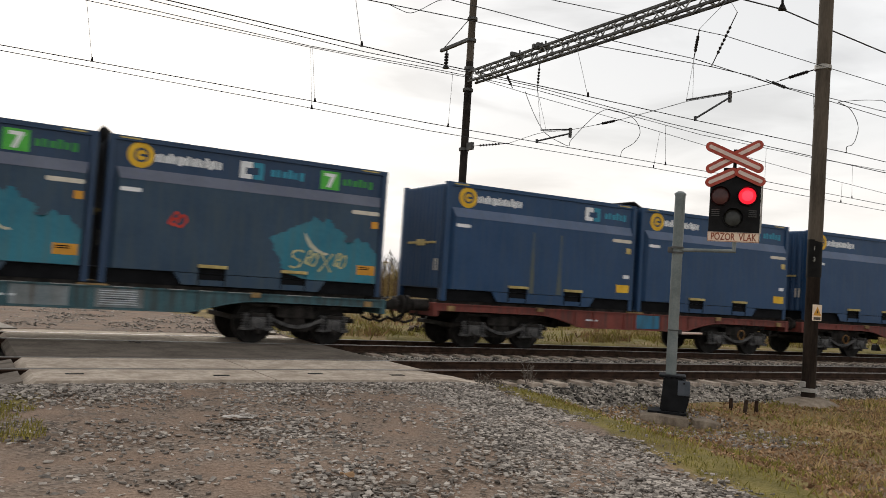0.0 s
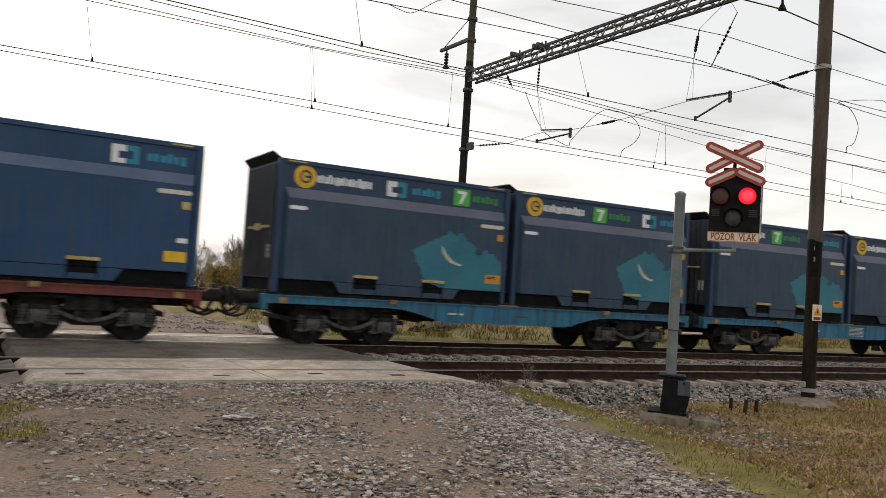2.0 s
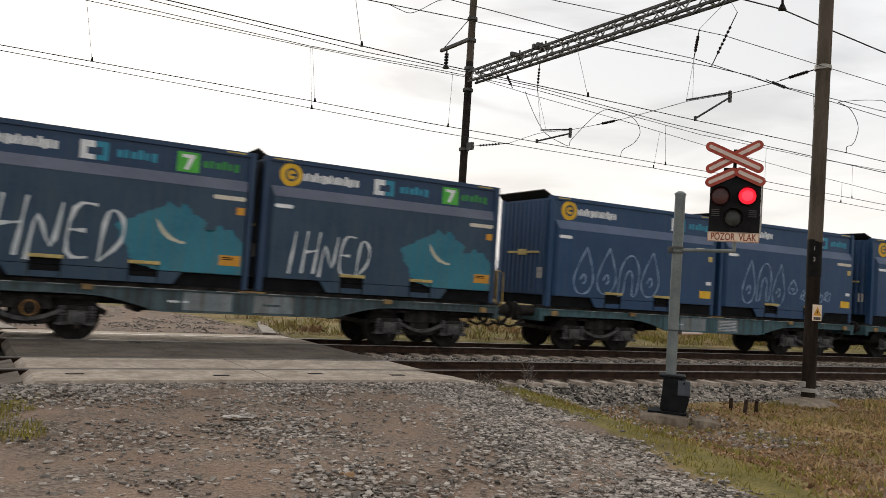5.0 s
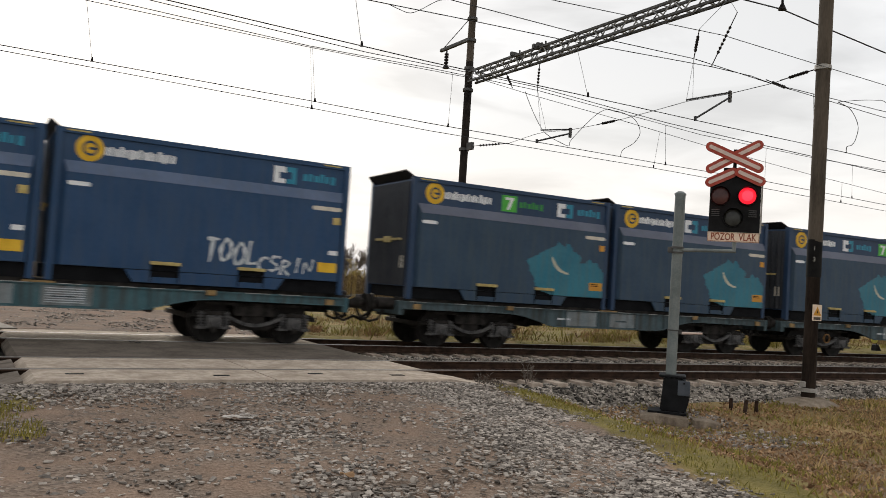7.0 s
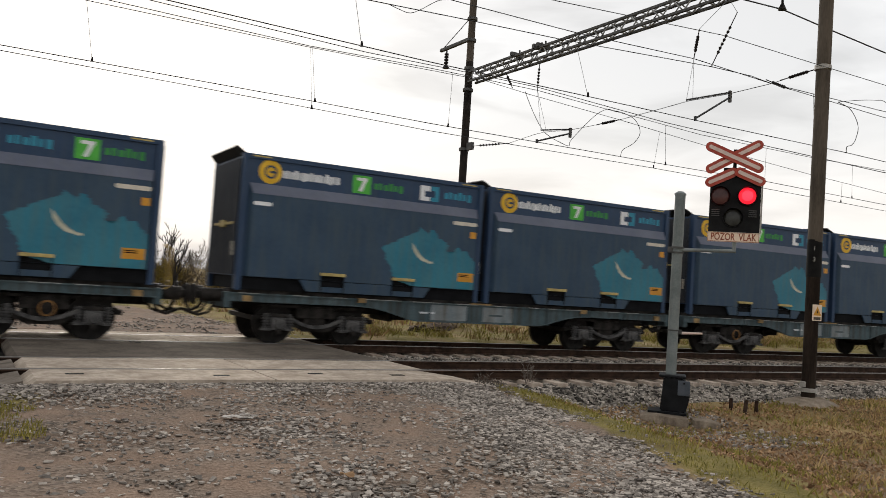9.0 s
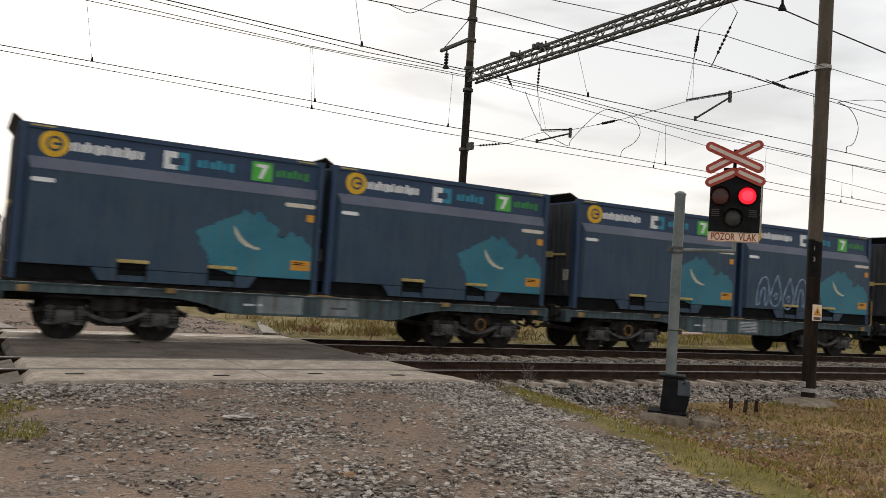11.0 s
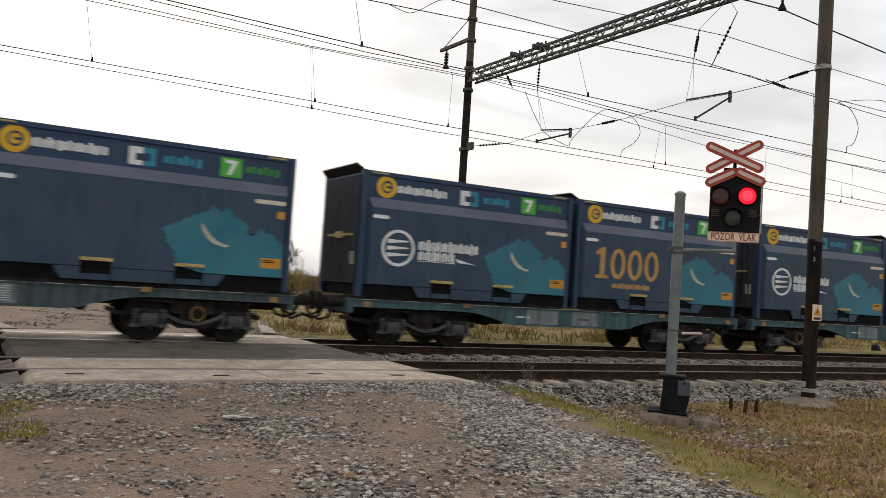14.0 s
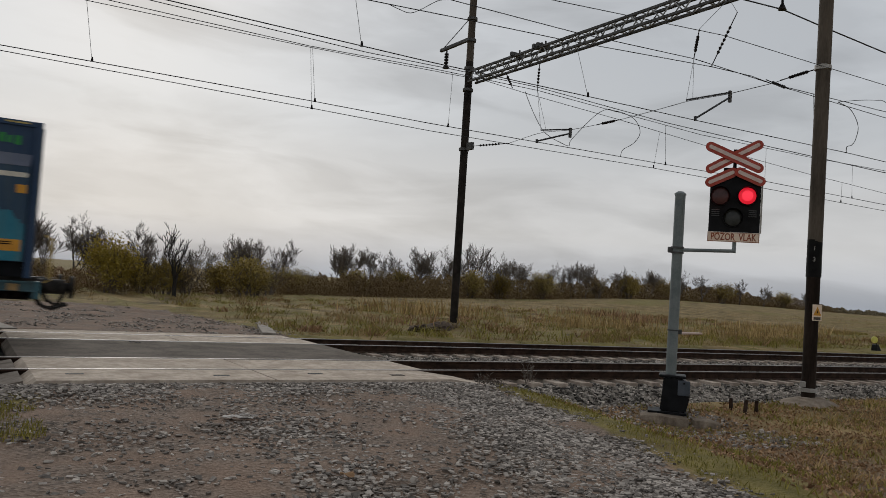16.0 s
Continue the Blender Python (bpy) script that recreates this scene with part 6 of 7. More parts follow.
def build_trees():
    kinds = {
        "bare": [tree_meshes(11 + k, 5.0, 1 + (k % 2), 5, 160, "leaf_brown", 0.05, 1.0, trunk_r=0.15, up=0.05) for k in range(4)],
        "dead": [tree_meshes(31, 4.0, 1, 4, 20, "leaf_brown", 0.04, 0.8, 0.13, 0.05)],
        "yellow": [tree_meshes(41 + k, 3.2, 8, 3, 7500, "leaf_yellow", 0.085, 1.1, up=0.02, puff=0.3) for k in range(2)],
        "olive": [tree_meshes(51 + k, 3.0, 8, 3, 4500, "leaf_olive", 0.085, 1.1, up=0.02, puff=0.3) for k in range(3)],
        "brown": [tree_meshes(61 + k, 2.6, 9, 3, 900, "leaf_brown", 0.08, 1.1, up=0.02, puff=0.25) for k in range(2)],
    }
    kinds["dead"][0][0].materials[0] = MATS["dead_wood"]
    words = {"bare": "bare dark-twigged hedgerow tree at the field's edge", "dead": "dead black gnarled tree in the hedgerow", "yellow": "yellow-green autumn bush in the hedgerow",
             "olive": "olive-green bush in the hedgerow", "brown": "brown leafless bush in the hedgerow"}
    first = {}

    def put(kind, az, dist, h, n):
        meshes = kinds[kind][n % len(kinds[kind])]
        base = {"bare": 5.0, "dead": 4.0, "yellow": 3.2, "olive": 3.0, "brown": 2.6}[kind]
        x, y = ray_place(az, dist)
        m = pose(x, y, float(ground_z(np.array(x), np.array(y))) - 0.05, 0, 0, n * 77) @ Matrix.Scale(h / base, 4)
        key = (kind, n % len(kinds[kind]))
        if key not in first:
            t = thing("tree" if kind in ("bare", "dead") else "bush", m, words[kind], "tree" if kind in ("bare", "dead") else "bush", "hedgerow")
            part("trunk", meshes[0], "", t)
            part("crown", meshes[1], "", t)
            first[key] = t
        else:
            t = copy_thing(first[key], Matrix.LocRotScale(m.translation, m.to_quaternion(), None))
            t.scale = m.to_scale()
    spots = [("bare", 2.6, 49, 4.0), ("brown", 3.2, 47, 2.3), ("brown", 1.8, 50, 2.2), ("brown", 4.6, 50, 2.0), ("bare", 3.8, 58, 4.0), ("bare", 5.0, 66, 4.6), ("bare", 7.0, 64, 4.5), ("bare", 8.2, 66, 5.0), ("yellow", 9.1, 49, 3.1), ("olive", 10.9, 50, 2.2), ("bare", 10.8, 62, 4.5), ("bare", 12.0, 50, 3.0),
             ("dead", 13.1, 47, 4.15), ("olive", 12.6, 50, 2.4), ("brown", 13.9, 50, 2.4), ("bare", 14.8, 58, 3.5), ("olive", 16.0, 56, 2.5), ("bare", 17.2, 62, 4.2), ("olive", 17.6, 54, 3.0),
             ("olive", 18.4, 56, 2.8), ("bare", 18.4, 66, 4.0), ("brown", 19.3, 62, 2.6), ("bare", 20.3, 72, 4.4), ("olive", 20.9, 70, 2.6), ("brown", 22.0, 74, 2.4), ("bare", 23.8, 84, 5.0), ("bare", 24.3, 88, 4.8),
             ("olive", 25.2, 82, 3.0), ("bare", 26.3, 94, 5.0), ("brown", 27.0, 92, 3.4), ("bare", 27.8, 98, 5.0), ("olive", 28.4, 95, 3.6), ("bare", 29.6, 106, 6.0), ("bare", 30.3, 108, 5.4), ("brown", 30.9, 104, 3.6),
             ("bare", 32.2, 110, 6.5), ("bare", 33.2, 112, 7.2), ("olive", 33.4, 108, 4.4), ("bare", 34.3, 120, 6.4), ("bare", 36.2, 130, 7.0), ("olive", 35.4, 120, 4.4), ("bare", 37.2, 136, 6.2), ("olive", 38.3, 140, 5.4),
             ("bare", 39.6, 155, 6.8), ("bare", 40.4, 158, 6.4), ("bare", 41.4, 165, 7.2), ("brown", 42.3, 172, 5.4), ("bare", 43.8, 188, 6.8), ("olive", 44.4, 190, 6.0), ("bare", 45.6, 210, 7.2), ("olive", 46.6, 225, 6.4),
             ("bare", 47.6, 235, 8.0), ("bare", 49.2, 262, 7.6), ("olive", 50.5, 290, 7.6), ("bare", 51.6, 300, 8.4), ("bare", 53.0, 340, 8.4), ("olive", 54.2, 380, 8.0), ("bare", 55.5, 420, 8.0)]
    for n, (kind, az, dist, h) in enumerate(spots):
        put(kind, az, dist, h * {"bare": 1.1, "olive": 0.88, "brown": 0.85}.get(kind, 1.0), n)


build_trees()


def flakes(name, pts, sizes, mat, label, category, upright=0.0, seed=1):
    """Many small leaf or twig flakes as one object."""
    rng = np.random.default_rng(seed)
    n = len(pts)
    u = rng.normal(size=(n, 3))
    u[:, 2] = u[:, 2] * (1 - upright) + upright * 2.5
    u /= np.linalg.norm(u, axis=1)[:, None]
    w = np.cross(u, rng.normal(size=(n, 3)))
    w /= np.linalg.norm(w, axis=1)[:, None]
    s = np.asarray(sizes)[:, None]
    ratio = rng.uniform(0.25, 0.6, (n, 1)) * (1 - 0.6 * upright)
    V = np.stack([pts - u * s, pts + w * s * ratio, pts + u * s, pts - w * s * ratio], 1).reshape(-1, 3)
    F = np.arange(4 * n).reshape(n, 4)
    raw_mesh(name, V.tolist(), F.tolist(), mat, label, category)


def build_hedge():
    rng = np.random.default_rng(3)
    n = 150000
    az = np.concatenate([rng.uniform(-22, 20, n // 3), rng.uniform(20, 60, n - n // 3)])
    d = np.interp(az, AZ, DIST) * (1 + rng.uniform(-0.07, 0.07, n))
    lump = np.array([0.62 + 0.45 * vnoise(a * 0.9, 3.0, 1.0) + 0.30 * vnoise(a * 3.1, 9.0, 1.0) for a in az])
    top = np.interp(az, [-22, 10, 20, 24, 30, 36, 43.7, 49.5, 55, 58, 60], [1.3, 1.5, 1.5, 2.0, 2.6, 3.4, 4.2, 4.8, 4.8, 2.6, 1.0]) * np.clip(lump + 0.3, 0.3, 1.2)
    x, y = d * np.sin(np.radians(az)), d * np.cos(np.radians(az))
    z = ground_z(x, y) - 0.1 + top * rng.uniform(0, 1, n) ** 1.5
    P = np.stack([x, y, z], -1)
    size = 0.078 * np.clip(d / 60, 0.8, 5.0) * rng.uniform(0.6, 1.4, n)
    flakes("hedge_scrub", P, size, "scrub", "brown and rust scrub along the field's edge", "scrub", 0.35, 5)
    n = 16000
    az = rng.uniform(-12, 10, n)
    d = rng.uniform(53, 62, n)
    x, y = d * np.sin(np.radians(az)), d * np.cos(np.radians(az))
    P = np.stack([x, y, -0.1 + 1.4 * rng.uniform(0, 1, n) ** 1.3 * np.array([0.8 + 0.4 * vnoise(a * 1.3, 6.0, 1.0) for a in az])], -1)
    flakes("hedge_scrub", P, 0.09 * rng.uniform(0.6, 1.4, n), "rust_scrub", "rust-brown thicket behind the gravel road", "scrub", 0.35, 7)
    # distant woods behind the low rise
    n = 20000
    az = rng.uniform(48, 66, n)
    d = rng.uniform(480, 640, n)
    top = 5.5 * np.array([0.6 + 0.4 * vnoise(a * 0.8, 1.0, 1.0) + 0.3 * vnoise(a * 3.3, 4.0, 1.0) for a in az]) * np.interp(az, [48, 56, 60, 66], [1.0, 0.9, 0.55, 0.35])
    P = np.stack([d * np.sin(np.radians(az)), d * np.cos(np.radians(az)), top * rng.uniform(0, 1, n)], -1)
    flakes("distant_woods", P, rng.uniform(0.35, 0.9, n), "far_scrub", "grey-brown woods far behind the field", "woods", 0.2, 6)


build_hedge()


def blades(name, P, h, mat, label, seed=1, lean=0.35, width=0.06):
    rng = np.random.default_rng(seed)
    n = len(P)
    a = rng.uniform(0, 2 * np.pi, n)
    w = (h * width * rng.uniform(0.6, 1.4, n))[:, None] * np.stack([np.cos(a), np.sin(a), np.zeros(n)], -1)
    tip = P + np.stack([rng.normal(0, lean, n) * h, rng.normal(0, lean, n) * h, h], -1)
    mid = P + (tip - P) * 0.55 + np.stack([np.zeros(n), np.zeros(n), 0.12 * h], -1)
    V = np.stack([P - w, P + w, mid + w * 0.7, tip, mid - w * 0.7], 1).reshape(-1, 3)
    F = np.arange(5 * n).reshape(n, 5)
    raw_mesh(name, V.tolist(), F.tolist(), mat, label, "grass")


def build_grass():
    rng = np.random.default_rng(8)

    def spread(n, x0, x1, y0, y1, keep):
        x, y = rng.uniform(x0, x1, n), rng.uniform(y0, y1, n)
        k = keep(x, y)
        x, y = x[k], y[k]
        return np.stack([x, y, ground_z(x, y) - 0.01], -1)
    clump = np.vectorize(lambda x, y: vnoise(x, y, 1.1, 2) + 0.6 * vnoise(x, y, 3.5, 7))
    # green strip between road and track
    P = spread(42000, 4.5, 12, 3.5, 12.2, lambda x, y: (np.abs(x - road_right_edge(y) - 0.62 + 0.35 * clump(x, y)) < 0.42) & (clump(x * 1.3, y * 1.3) > -0.15) & (y - bend_np(x) < 12.0))
    blades("grass_strip", P, rng.uniform(0.02, 0.085, len(P)), "grass_green", "short green grass between gravel road and track", 2)
    P = spread(9000, -1.5, 0.9, 8.2, 11.2, lambda x, y: clump(x, y) + 0.25 * (0.3 - x) > 0.0)
    blades("grass_patch", P, rng.uniform(0.03, 0.10, len(P)), "grass_green", "tuft of green grass beside the road", 3)
    # dry tufts and litter by the signal and the near mast
    P = spread(20000, 6, 22, 3.5, 10.9, lambda x, y: (x - road_right_edge(y) > 1.6) & (clump(x, y) + 0.22 * (x - 12.0) - 0.20 * (y - 8.6) > 0.30) & (y - bend_np(x) < 10.9) & (np.hypot(x - PX + 0.5, (y - 10.2) * 1.2) > 1.3))
    blades("dry_grass", P, rng.uniform(0.04, 0.19, len(P)), "grass_dry", "dry straw-coloured grass by the track", 4, 0.5, 0.035)
    P = spread(20000, 6, 20, 3.5, 10.9, lambda x, y: (x - road_right_edge(y) > 0.7) & (clump(x + 4, y) > 0.0))
    blades("low_weeds", P, rng.uniform(0.03, 0.11, len(P)), "grass_green", "low green weeds by the track", 5, 0.6, 0.10)
    P = spread(34000, 6.5, 21, 4, 10.9, lambda x, y: (x - road_right_edge(y) > 0.9) & (clump(x, y + 5) > -0.35))
    P[:, 2] += rng.uniform(0.012, 0.04, len(P))
    flakes("leaf_litter", P, rng.uniform(0.018, 0.045, len(P)), "leaf_litter", "brown fallen leaves on the ground", "leaves", 0.0, 9)
    # verge and field beyond the tracks
    r = 60000
    y = 21.3 + 75 * rng.uniform(0, 1, r) ** 2.2
    x = rng.uniform(-0.15, 1.75, r) * y * 0.95 + rng.uniform(-3, 6, r)
    keep = ~((x < np.interp(y, [20, 24, 29, 33, 36], [8.3, 8.0, 7.6, 6.4, 2.0])) & (y < 35)) & (clump(x * 0.4, y * 0.4) > -0.45)
    x, y = x[keep], y[keep]
    P = np.stack([x, y, ground_z(x, y) - 0.04], -1)
    hh = rng.uniform(0.04, 0.14, len(P)) * np.clip(0.75 + clump(x * 0.3, y * 0.3), 0.35, 1.6) * np.clip(0.75 + y / 60, 1, 2)
    blades("field_grass", P, hh, "field_grass", "dry rough grass of the field", 6, 0.45, 0.05)
    P = spread(3500, 8, 34, 20.6, 24.5, lambda x, y: (y - bend_np(x) > 21.2) & (clump(x, y) > 0.1))
    blades("verge_grass", P, rng.uniform(0.08, 0.35, len(P)), "grass_green", "green verge grass beyond the far track", 7, 0.5, 0.05)
    # low tussocks in darker olive and rust
    for seed, count, mat, lab in ((31, 420, "grass_green", "olive grass tussocks in the field"), (33, 90, "leaf_litter", "rusty weed tussocks in the field"), (35, 260, "field_grass", "straw-coloured tussocks in the field")):
        r2 = np.random.default_rng(seed)
        cx, cy = r2.uniform(8.5, 60, count), 21.8 + 34 * r2.uniform(0, 1, count) ** 1.7
        ok = cy - bend_np(cx) > 21.6
        cx, cy = np.repeat(cx[ok], 45), np.repeat(cy[ok], 45)
        x, y = cx + r2.normal(0, 0.22, len(cx)), cy + r2.normal(0, 0.22, len(cx))
        P = np.stack([x, y, ground_z(x, y) - 0.03], -1)
        blades("field_tussocks", P, r2.uniform(0.06, 0.24, len(P)) * (1.0 if seed == 31 else 1.3), mat, lab, seed, 0.6, 0.07)
    # brown stalks standing in the field's near part
    P = spread(900, 9, 48, 21.6, 44, lambda x, y: (y - bend_np(x) > 21.8) & (clump(x * 0.5, y * 0.5) > 0.22))
    blades("dead_stalks", P, rng.uniform(0.2, 0.5, len(P)), "leaf_litter", "dead brown weed stalks in the field", 11, 0.18, 0.03)
    # clumps of tall withered weeds
    r3 = np.random.default_rng(44)
    for cx, cy, sx, count, h, mat, lab in ((42.5, 46.5, 2.2, 260, 0.75, "leaf_litter", "rust-brown withered dock in the field"), (39.0, 38.0, 2.4, 300, 0.7, "leaf_litter", "rust-brown withered dock in the field"),
                                           (27.0, 30.5, 2.0, 300, 0.75, "grass_dry", "pale tall dry grass in the field"), (22.0, 37.0, 2.2, 260, 0.9, "grass_dry", "pale tall dry grass in the field"),
                                           (15.5, 26.6, 1.6, 160, 0.5, "leaf_litter", "dark withered weeds by the far mast"), (36.0, 27.0, 3.0, 420, 0.6, "grass_dry", "pale tall dry grass in the field"), (46.0, 33.0, 3.4, 380, 0.7, "grass_dry", "pale tall dry grass in the field")):
        x, y = cx + r3.normal(0, sx, count), cy + r3.normal(0, 0.7, count)
        P = np.stack([x, y, ground_z(x, y) - 0.03], -1)
        blades("tall_weeds", P, h * r3.uniform(0.5, 1.1, count), mat, lab, int(cx), 0.25, 0.035)
    bm = bmesh.new()
    bmesh.ops.create_icosphere(bm, subdivisions=4, radius=1.0)
    for v in bm.verts:
        k = 1 + 0.45 * vnoise(v.co.x, v.co.y, 1.6, 2) + 0.45 * vnoise(v.co.x, v.co.z, 4.5, 6) + 0.25 * vnoise(v.co.y, v.co.z + v.co.x, 9.5, 3)
        v.co = Vector((v.co.x * 1.25 * k, v.co.y * 0.7 * k, v.co.z * 0.30 * k))
    ob = tagged(new("earth_mound", finish(bm, "earth_mound", "earth_dark", 60)), "low heap of dark earth and roots by the far mast", "earth heap")
    ob.matrix_basis = pose(14.7, 24.3, -0.14, 0, 0, 20)
    # scraps on the road
    for x, y, sz, mat, lab in ((2.86, 8.86, 0.17, "paper", "crumpled pale paper scrap on the gravel road"), (3.02, 8.98, 0.10, "paper", "small torn paper scrap on the gravel road"),
                               (2.93, 6.11, 0.06, "leaf_litter", "brown dead leaf on the gravel road"), (3.27, 17.0, 0.11, "rubber", "black scrap lying on the asphalt")):
        bm = bmesh.new()
        bmesh.ops.create_grid(bm, x_segments=7, y_segments=4, size=sz)
        for v in bm.verts:
            v.co = Vector((v.co.x, v.co.y * 0.45, 0.025 + 0.05 * abs(vnoise(v.co.x, v.co.y, 14, sz * 9))))
        bmesh.ops.solidify(bm, geom=list(bm.faces), thickness=0.004)
        ob = tagged(new("litter_scrap", finish(bm, "litter_scrap", mat)), lab, "litter")
        ob.matrix_basis = pose(x, y, (-0.075 if y < 12 else -0.01), 0, 0, 150)
    # dead stalks in the near track's ballast
    for x, y, h, n in ((9.6, 12.35, 0.50, 14), (8.25, 11.95, 0.34, 16), (8.6, 12.0, 0.2, 14)):
        bm = bmesh.new()
        for k in range(n):
            a = rng.uniform(0, 6.28)
            q = Vector((0.14 * math.cos(a), 0.14 * math.sin(a), h * rng.uniform(0.5, 1.0)))
            add_cyl(bm, (q.x * 0.2, q.y * 0.2, 0), q, 0.006, 0.003, seg=4)
            for j in range(3):
                p = q * rng.uniform(0.5, 1.0)
                add_cyl(bm, p, p + Vector((rng.normal(0, 0.05), rng.normal(0, 0.05), 0.04)), 0.008, 0.003, seg=4)
        ob = tagged(new("dry_weed", finish(bm, "dry_weed", "twig")), "withered brown weed in the ballast", "weed", "withered weeds")
        ob.matrix_basis = pose(x, y, -0.27)


build_grass()


def stones(name, X, Y, Z, size, mat, label, seed, flat=0.6):
    rng = np.random.default_rng(seed)
    n = len(X)
    cube = np.array([[sx, sy, sz] for sx in (-1, 1) for sy in (-1, 1) for sz in (-1, 1)], float)
    quads = np.array([[0, 1, 3, 2], [4, 6, 7, 5], [0, 4, 5, 1], [2, 3, 7, 6], [0, 2, 6, 4], [1, 5, 7, 3]])
    V = cube[None] * rng.uniform(0.45, 1.0, (n, 8, 3))
    sc = np.stack([rng.uniform(0.7, 1.3, n), rng.uniform(0.5, 1.0, n), rng.uniform(0.5, 1.0, n) * flat], -1)
    V = V * sc[:, None, :] * np.asarray(size)[:, None, None]
    a = rng.uniform(0, 2 * np.pi, n)
    b = rng.normal(0, 0.35, n)
    ca, sa, cb, sb = np.cos(a), np.sin(a), np.cos(b), np.sin(b)
    x, y, z = V[..., 0], V[..., 1], V[..., 2]
    y, z = y * cb[:, None] - z * sb[:, None], y * sb[:, None] + z * cb[:, None]
    x, y = x * ca[:, None] - y * sa[:, None], x * sa[:, None] + y * ca[:, None]
    V = np.stack([x + X[:, None], y + Y[:, None], z + Z[:, None]], -1).reshape(-1, 3)
    F = (quads[None] + 8 * np.arange(n)[:, None, None]).reshape(-1, 4)
    raw_mesh(name, V.tolist(), F.tolist(), mat, label, "stones")


def build_stones():
    rng = np.random.default_rng(12)
    clump = np.vectorize(lambda x, y: vnoise(x, y, 0.8, 3) + 0.5 * vnoise(x, y, 2.6, 8))
    # road towards the camera: thick at its right side and near the panels, thin in the wheel tracks
    x, y = rng.uniform(-1, 8.6, 110000), rng.uniform(3.2, 12.0, 110000)
    e = road_right_edge(y)
    want = 0.12 + 1.0 * smoothstep(2.4, 0.8, e - x) + 0.9 * smoothstep(10.0, 11.3, y) + 0.22 * np.exp(-((x - 2.6 - 0.08 * y) / 0.5) ** 2) + 0.24 * clump(x, y)
    k = (rng.uniform(0, 1, len(x)) < want * 0.95) & (x < e + 0.5 * clump(x, y) + 0.25 * rng.normal(size=len(x))) & (y - bend_np(x) < 11.62)
    x, y = x[k], y[k]
    s = 0.009 + 0.030 * rng.uniform(0, 1, len(x)) ** 1.8
    stones("road_gravel", x, y, ground_z(x, y) + 0.3 * s, s, "stone_grey", "loose grey gravel on the earth road", 21, 0.40)
    # ballast
    x, y = rng.uniform(7.6, 36, 70000), rng.uniform(10.85, 21.2, 70000)
    yy = y
    k = np.ones(len(x), bool)
    for c in (NEAR_AXIS, FAR_AXIS):
        for r in (-0.7525, 0.7525):
            k &= np.abs(yy - c - r) > 0.10
    frac = np.mod(x - 7.9 + 0.14, 0.605)
    on = ((np.abs(yy - NEAR_AXIS) < 1.34) & (frac < 0.28)) | ((np.abs(yy - FAR_AXIS) < 1.34) & (np.mod(x - 8.15 + 0.14, 0.605) < 0.28))
    k &= ~on | ((rng.uniform(0, 1, len(x)) < 0.15) & (np.abs(np.abs(yy - (NEAR_AXIS + FAR_AXIS) / 2) - (FAR_AXIS - NEAR_AXIS) / 2) < 0.62))
    k &= rng.uniform(0, 1, len(x)) < np.clip(1.25 - (x - 7.6) / 45, 0.3, 1)
    x, yy = x[k], yy[k]
    z = np.interp(yy, [10.85, 11.95, 12.35, 20.15, 21.3], [-0.62, -0.30, -0.25, -0.24, -0.60])
    s = rng.uniform(0.018, 0.042, len(x))
    stones("ballast_stones", x, yy + bend_np(x), z + 0.4 * s, s, "ballast_stone", "sharp grey ballast stones around the sleepers", 22, 0.9)
    # coarse stones on the shoulder towards the road
    x, yy = rng.uniform(8.6, 24, 13000), rng.uniform(10.75, 11.98, 13000)
    k = (yy + bend_np(x) > 10.3) & (rng.uniform(0, 1, len(x)) < np.clip(1.2 - (x - 8) / 26, 0.3, 1))
    x, yy = x[k], yy[k]
    s = rng.uniform(0.022, 0.050, len(x))
    stones("ballast_stones", x, yy + bend_np(x), np.interp(yy, [10.85, 11.95, 12.35], [-0.62, -0.30, -0.27]) + 0.5 * s, s, "ballast_stone", "coarse ballast stones on the track's shoulder", 29, 0.9)
    x, y = rng.uniform(-4, 0.8, 6000), rng.uniform(11.0, 21.0, 6000)
    k = np.ones(len(x), bool)
    for c in (NEAR_AXIS, FAR_AXIS):
        for r in (-0.7525, 0.7525):
            k &= np.abs(y - c - r) > 0.10
    x, y = x[k], y[k]
    s = rng.uniform(0.014, 0.034, len(x))
    stones("ballast_stones", x, y + bend_np(x), np.full(len(x), -0.24) + 0.4 * s, s, "ballast_stone", "sharp grey ballast stones around the sleepers", 23, 0.85)
    # stones among the litter by the signal
    x, y = rng.uniform(7.6, 11.8, 4500), rng.uniform(7.4, 11.2, 4500)
    k = (x - road_right_edge(y) > 1.0) & (rng.uniform(0, 1, len(x)) < 0.5 + clump(x, y) + 0.8 * smoothstep(9.6, 10.8, y)) & (y - bend_np(x) < 11.2)
    x, y = x[k], y[k]
    s = rng.uniform(0.012, 0.040, len(x))
    stones("ballast_stones", x, y, ground_z(x, y) + 0.5 * s, s, "stone_grey", "stray ballast stones among dead leaves", 27, 0.8)
    # far road
    x, y = rng.uniform(-4, 8.6, 7000), rng.uniform(20.2, 33, 7000)
    k = (x < np.interp(y, [20, 24, 29, 33], [8.6, 8.0, 7.4, 6.0])) & ((y < 21.0 + 0.8 * clump(x, y)) | (clump(x, y) > 0.18 - 0.05 * x * (y < 26)) | (x > 7.2))
    x, y = x[k], y[k]
    s = rng.uniform(0.012, 0.045, len(x))
    stones("road_gravel", x, y, ground_z(x, y) + 0.4 * s, s, "stone_grey", "loose grey gravel beyond the tracks", 24)


build_stones()


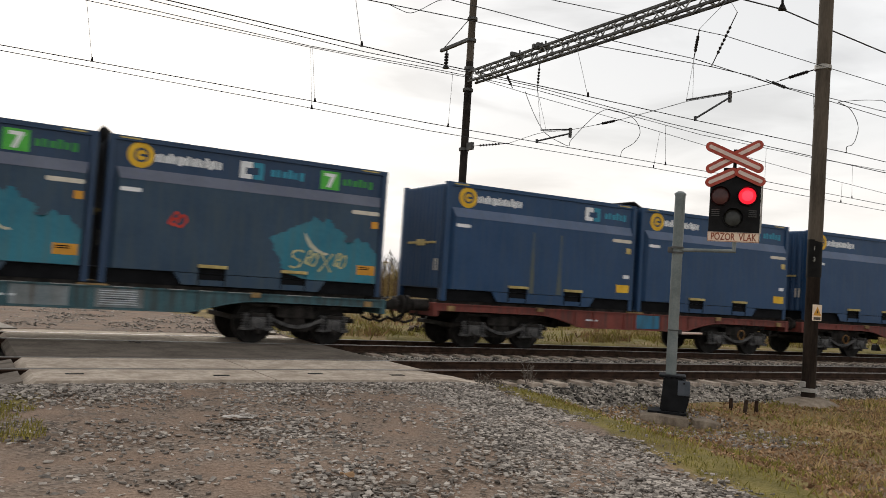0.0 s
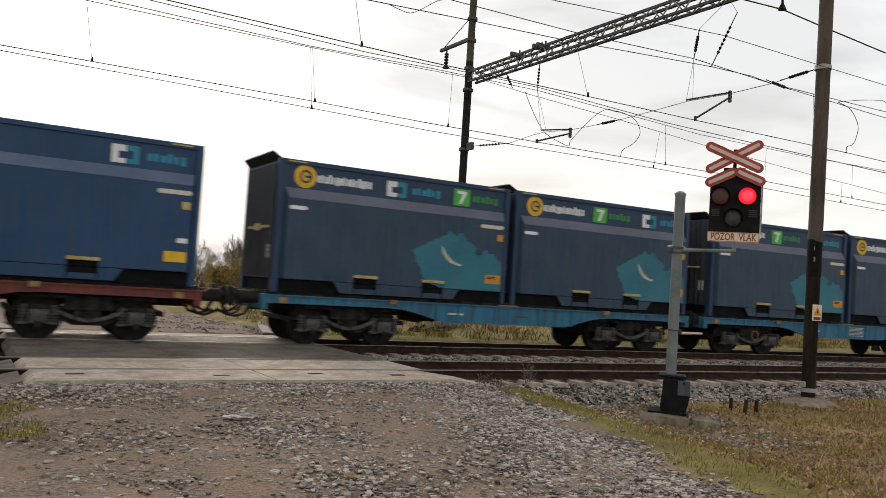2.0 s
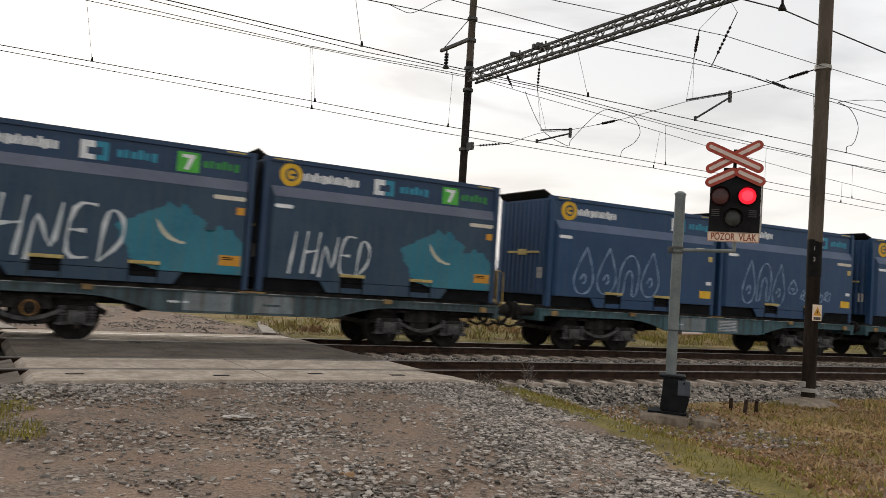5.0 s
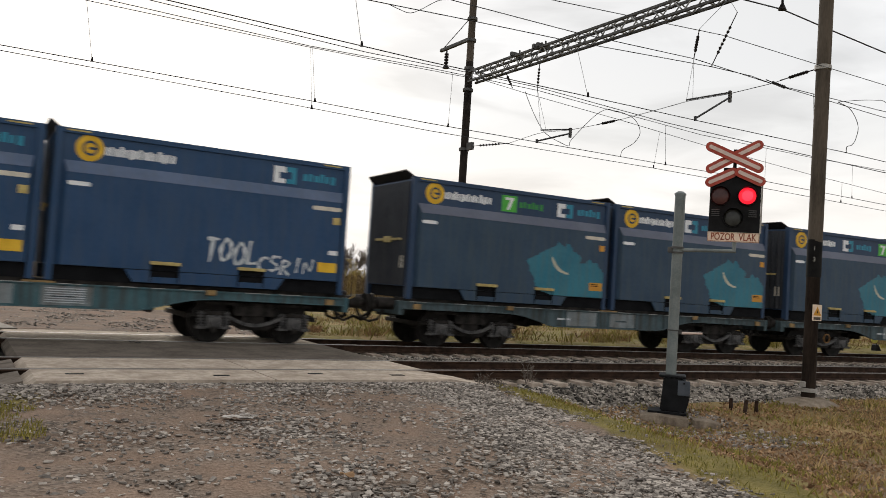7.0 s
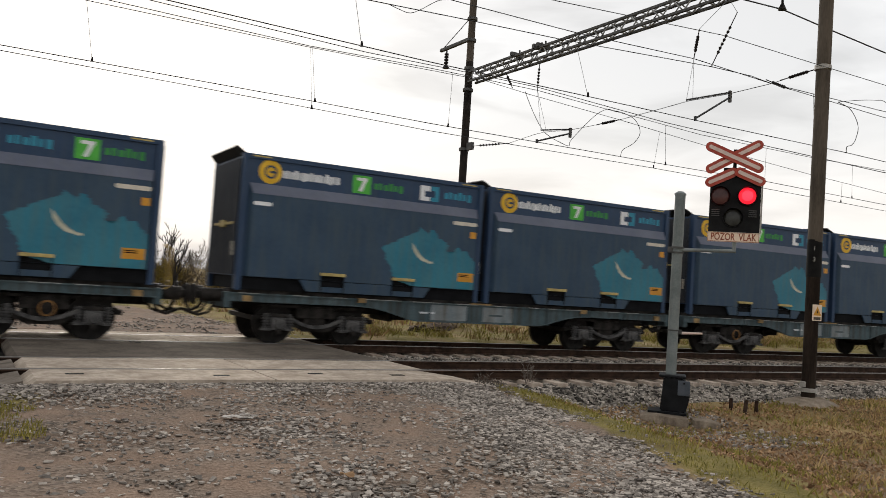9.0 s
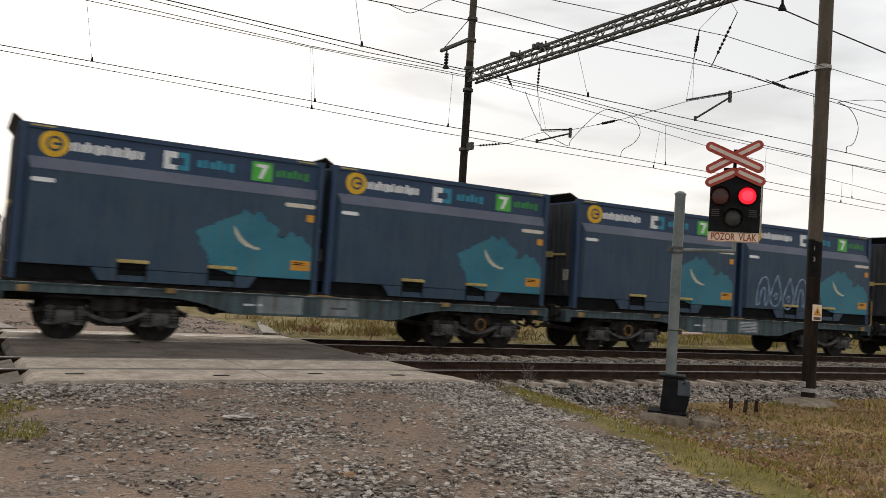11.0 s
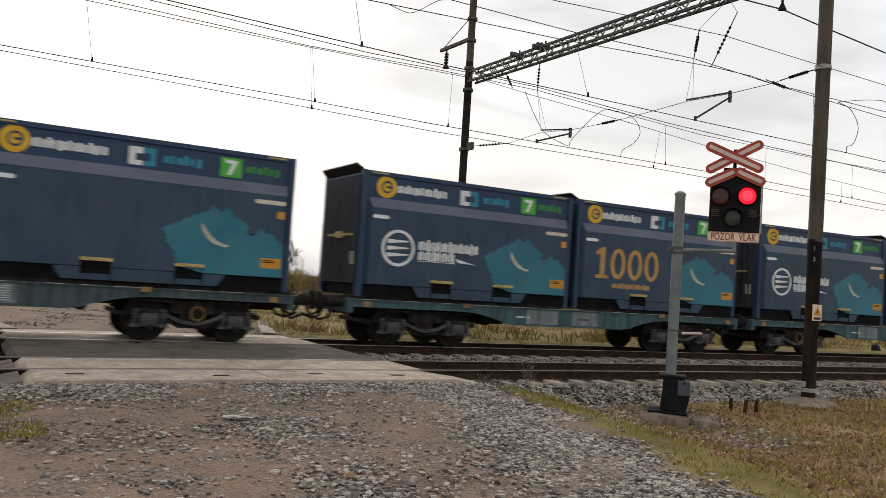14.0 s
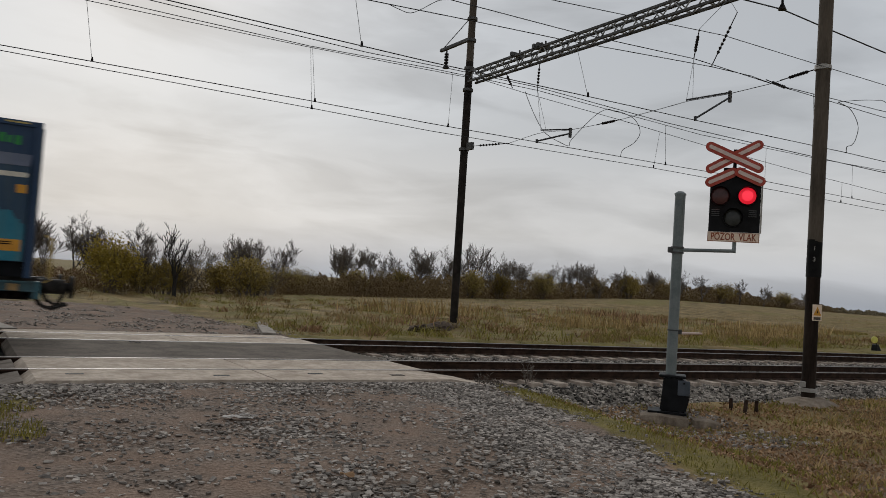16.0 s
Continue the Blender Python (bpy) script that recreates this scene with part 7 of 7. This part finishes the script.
# ---- motion ----
SPEED, GAIN = 16.0596, 0.00344
LAG = [(0, -0.24), (0.5, -0.24), (1.0, -0.18), (1.5, -0.17), (2.0, -0.10), (2.5, -0.06), (3.0, -0.04), (3.5, -0.01), (4.2, 0.0), (6.3, -0.13), (7.5, -0.14),
       (8.0, -0.24), (9.0, -0.24), (11.4, -0.22), (12.0, -0.19), (12.5, -0.13), (13.0, -0.09), (13.5, -0.06), (14.1, 0.0), (14.45, 0.56), (15.0, 0.60), (15.5, 0.68), (16.0, 0.72)]


def run(t):
    """How far the train has gone by t seconds."""
    return SPEED * t + GAIN * t * t + float(np.interp(t, [a for a, _ in LAG], [b for _, b in LAG]))


def track_pose(s, z):
    return pose(s, FAR_AXIS + bend(s), z, 0, 0, heading(s))


def motions():
    times = [0.25 * k for k in range(65)]
    for ob, off, start, z in TRAIN:
        walk(ob, [(t, track_pose(start - run(t) + off, z)) for t in times])
    for ws, x, start in WHEELSETS:
        # turning while the wagon is near the crossing
        t0 = max(0.0, (start - 48) / 16.1)
        t1 = min(16.0, (start + 14) / 16.1)
        f0, f1 = int(t0 * FPS), min(480, int(t1 * FPS) + 1)
        rows = [(k / FPS, pose(x, 0, 0.463, 0, -math.degrees(run(k / FPS) / 0.46) % 360, 0)) for k in range(f0, f1 + 1)]
        if f0 > 0:
            rows.insert(0, (0.0, rows[0][1]))
        if f1 < 480:
            rows.append((16.0, rows[-1][1]))
        walk(ws, rows)
    # the two red lamps take turns: made-up discs flip between lit and dark face
    to_left = [0.33, 2.17, 4.0, 5.8, 7.62, 9.45, 11.2, 13.0, 14.73]
    to_right = [1.0, 2.87, 4.65, 6.43, 8.3, 10.1, 11.85, 13.62, 15.4]
    left, right = LAMPS
    for ob, on, off in ((left, to_left, to_right), (right, to_right, to_left)):
        at = ob.matrix_basis.copy()
        lit = ob is right
        ang = 0 if lit else 180
        rows = [(0.0, at @ pose(0, 0, 0, 0, 0, ang))]
        for t in sorted(on + off):
            f = round(t * FPS)
            for k in range(4):
                rows.append(((f - 1 + k) / FPS, at @ pose(0, 0, 0, 0, 0, ang + 60 * k)))
            ang += 180
        rows.append((16.0, at @ pose(0, 0, 0, 0, 0, ang)))
        walk(ob, rows)


motions()
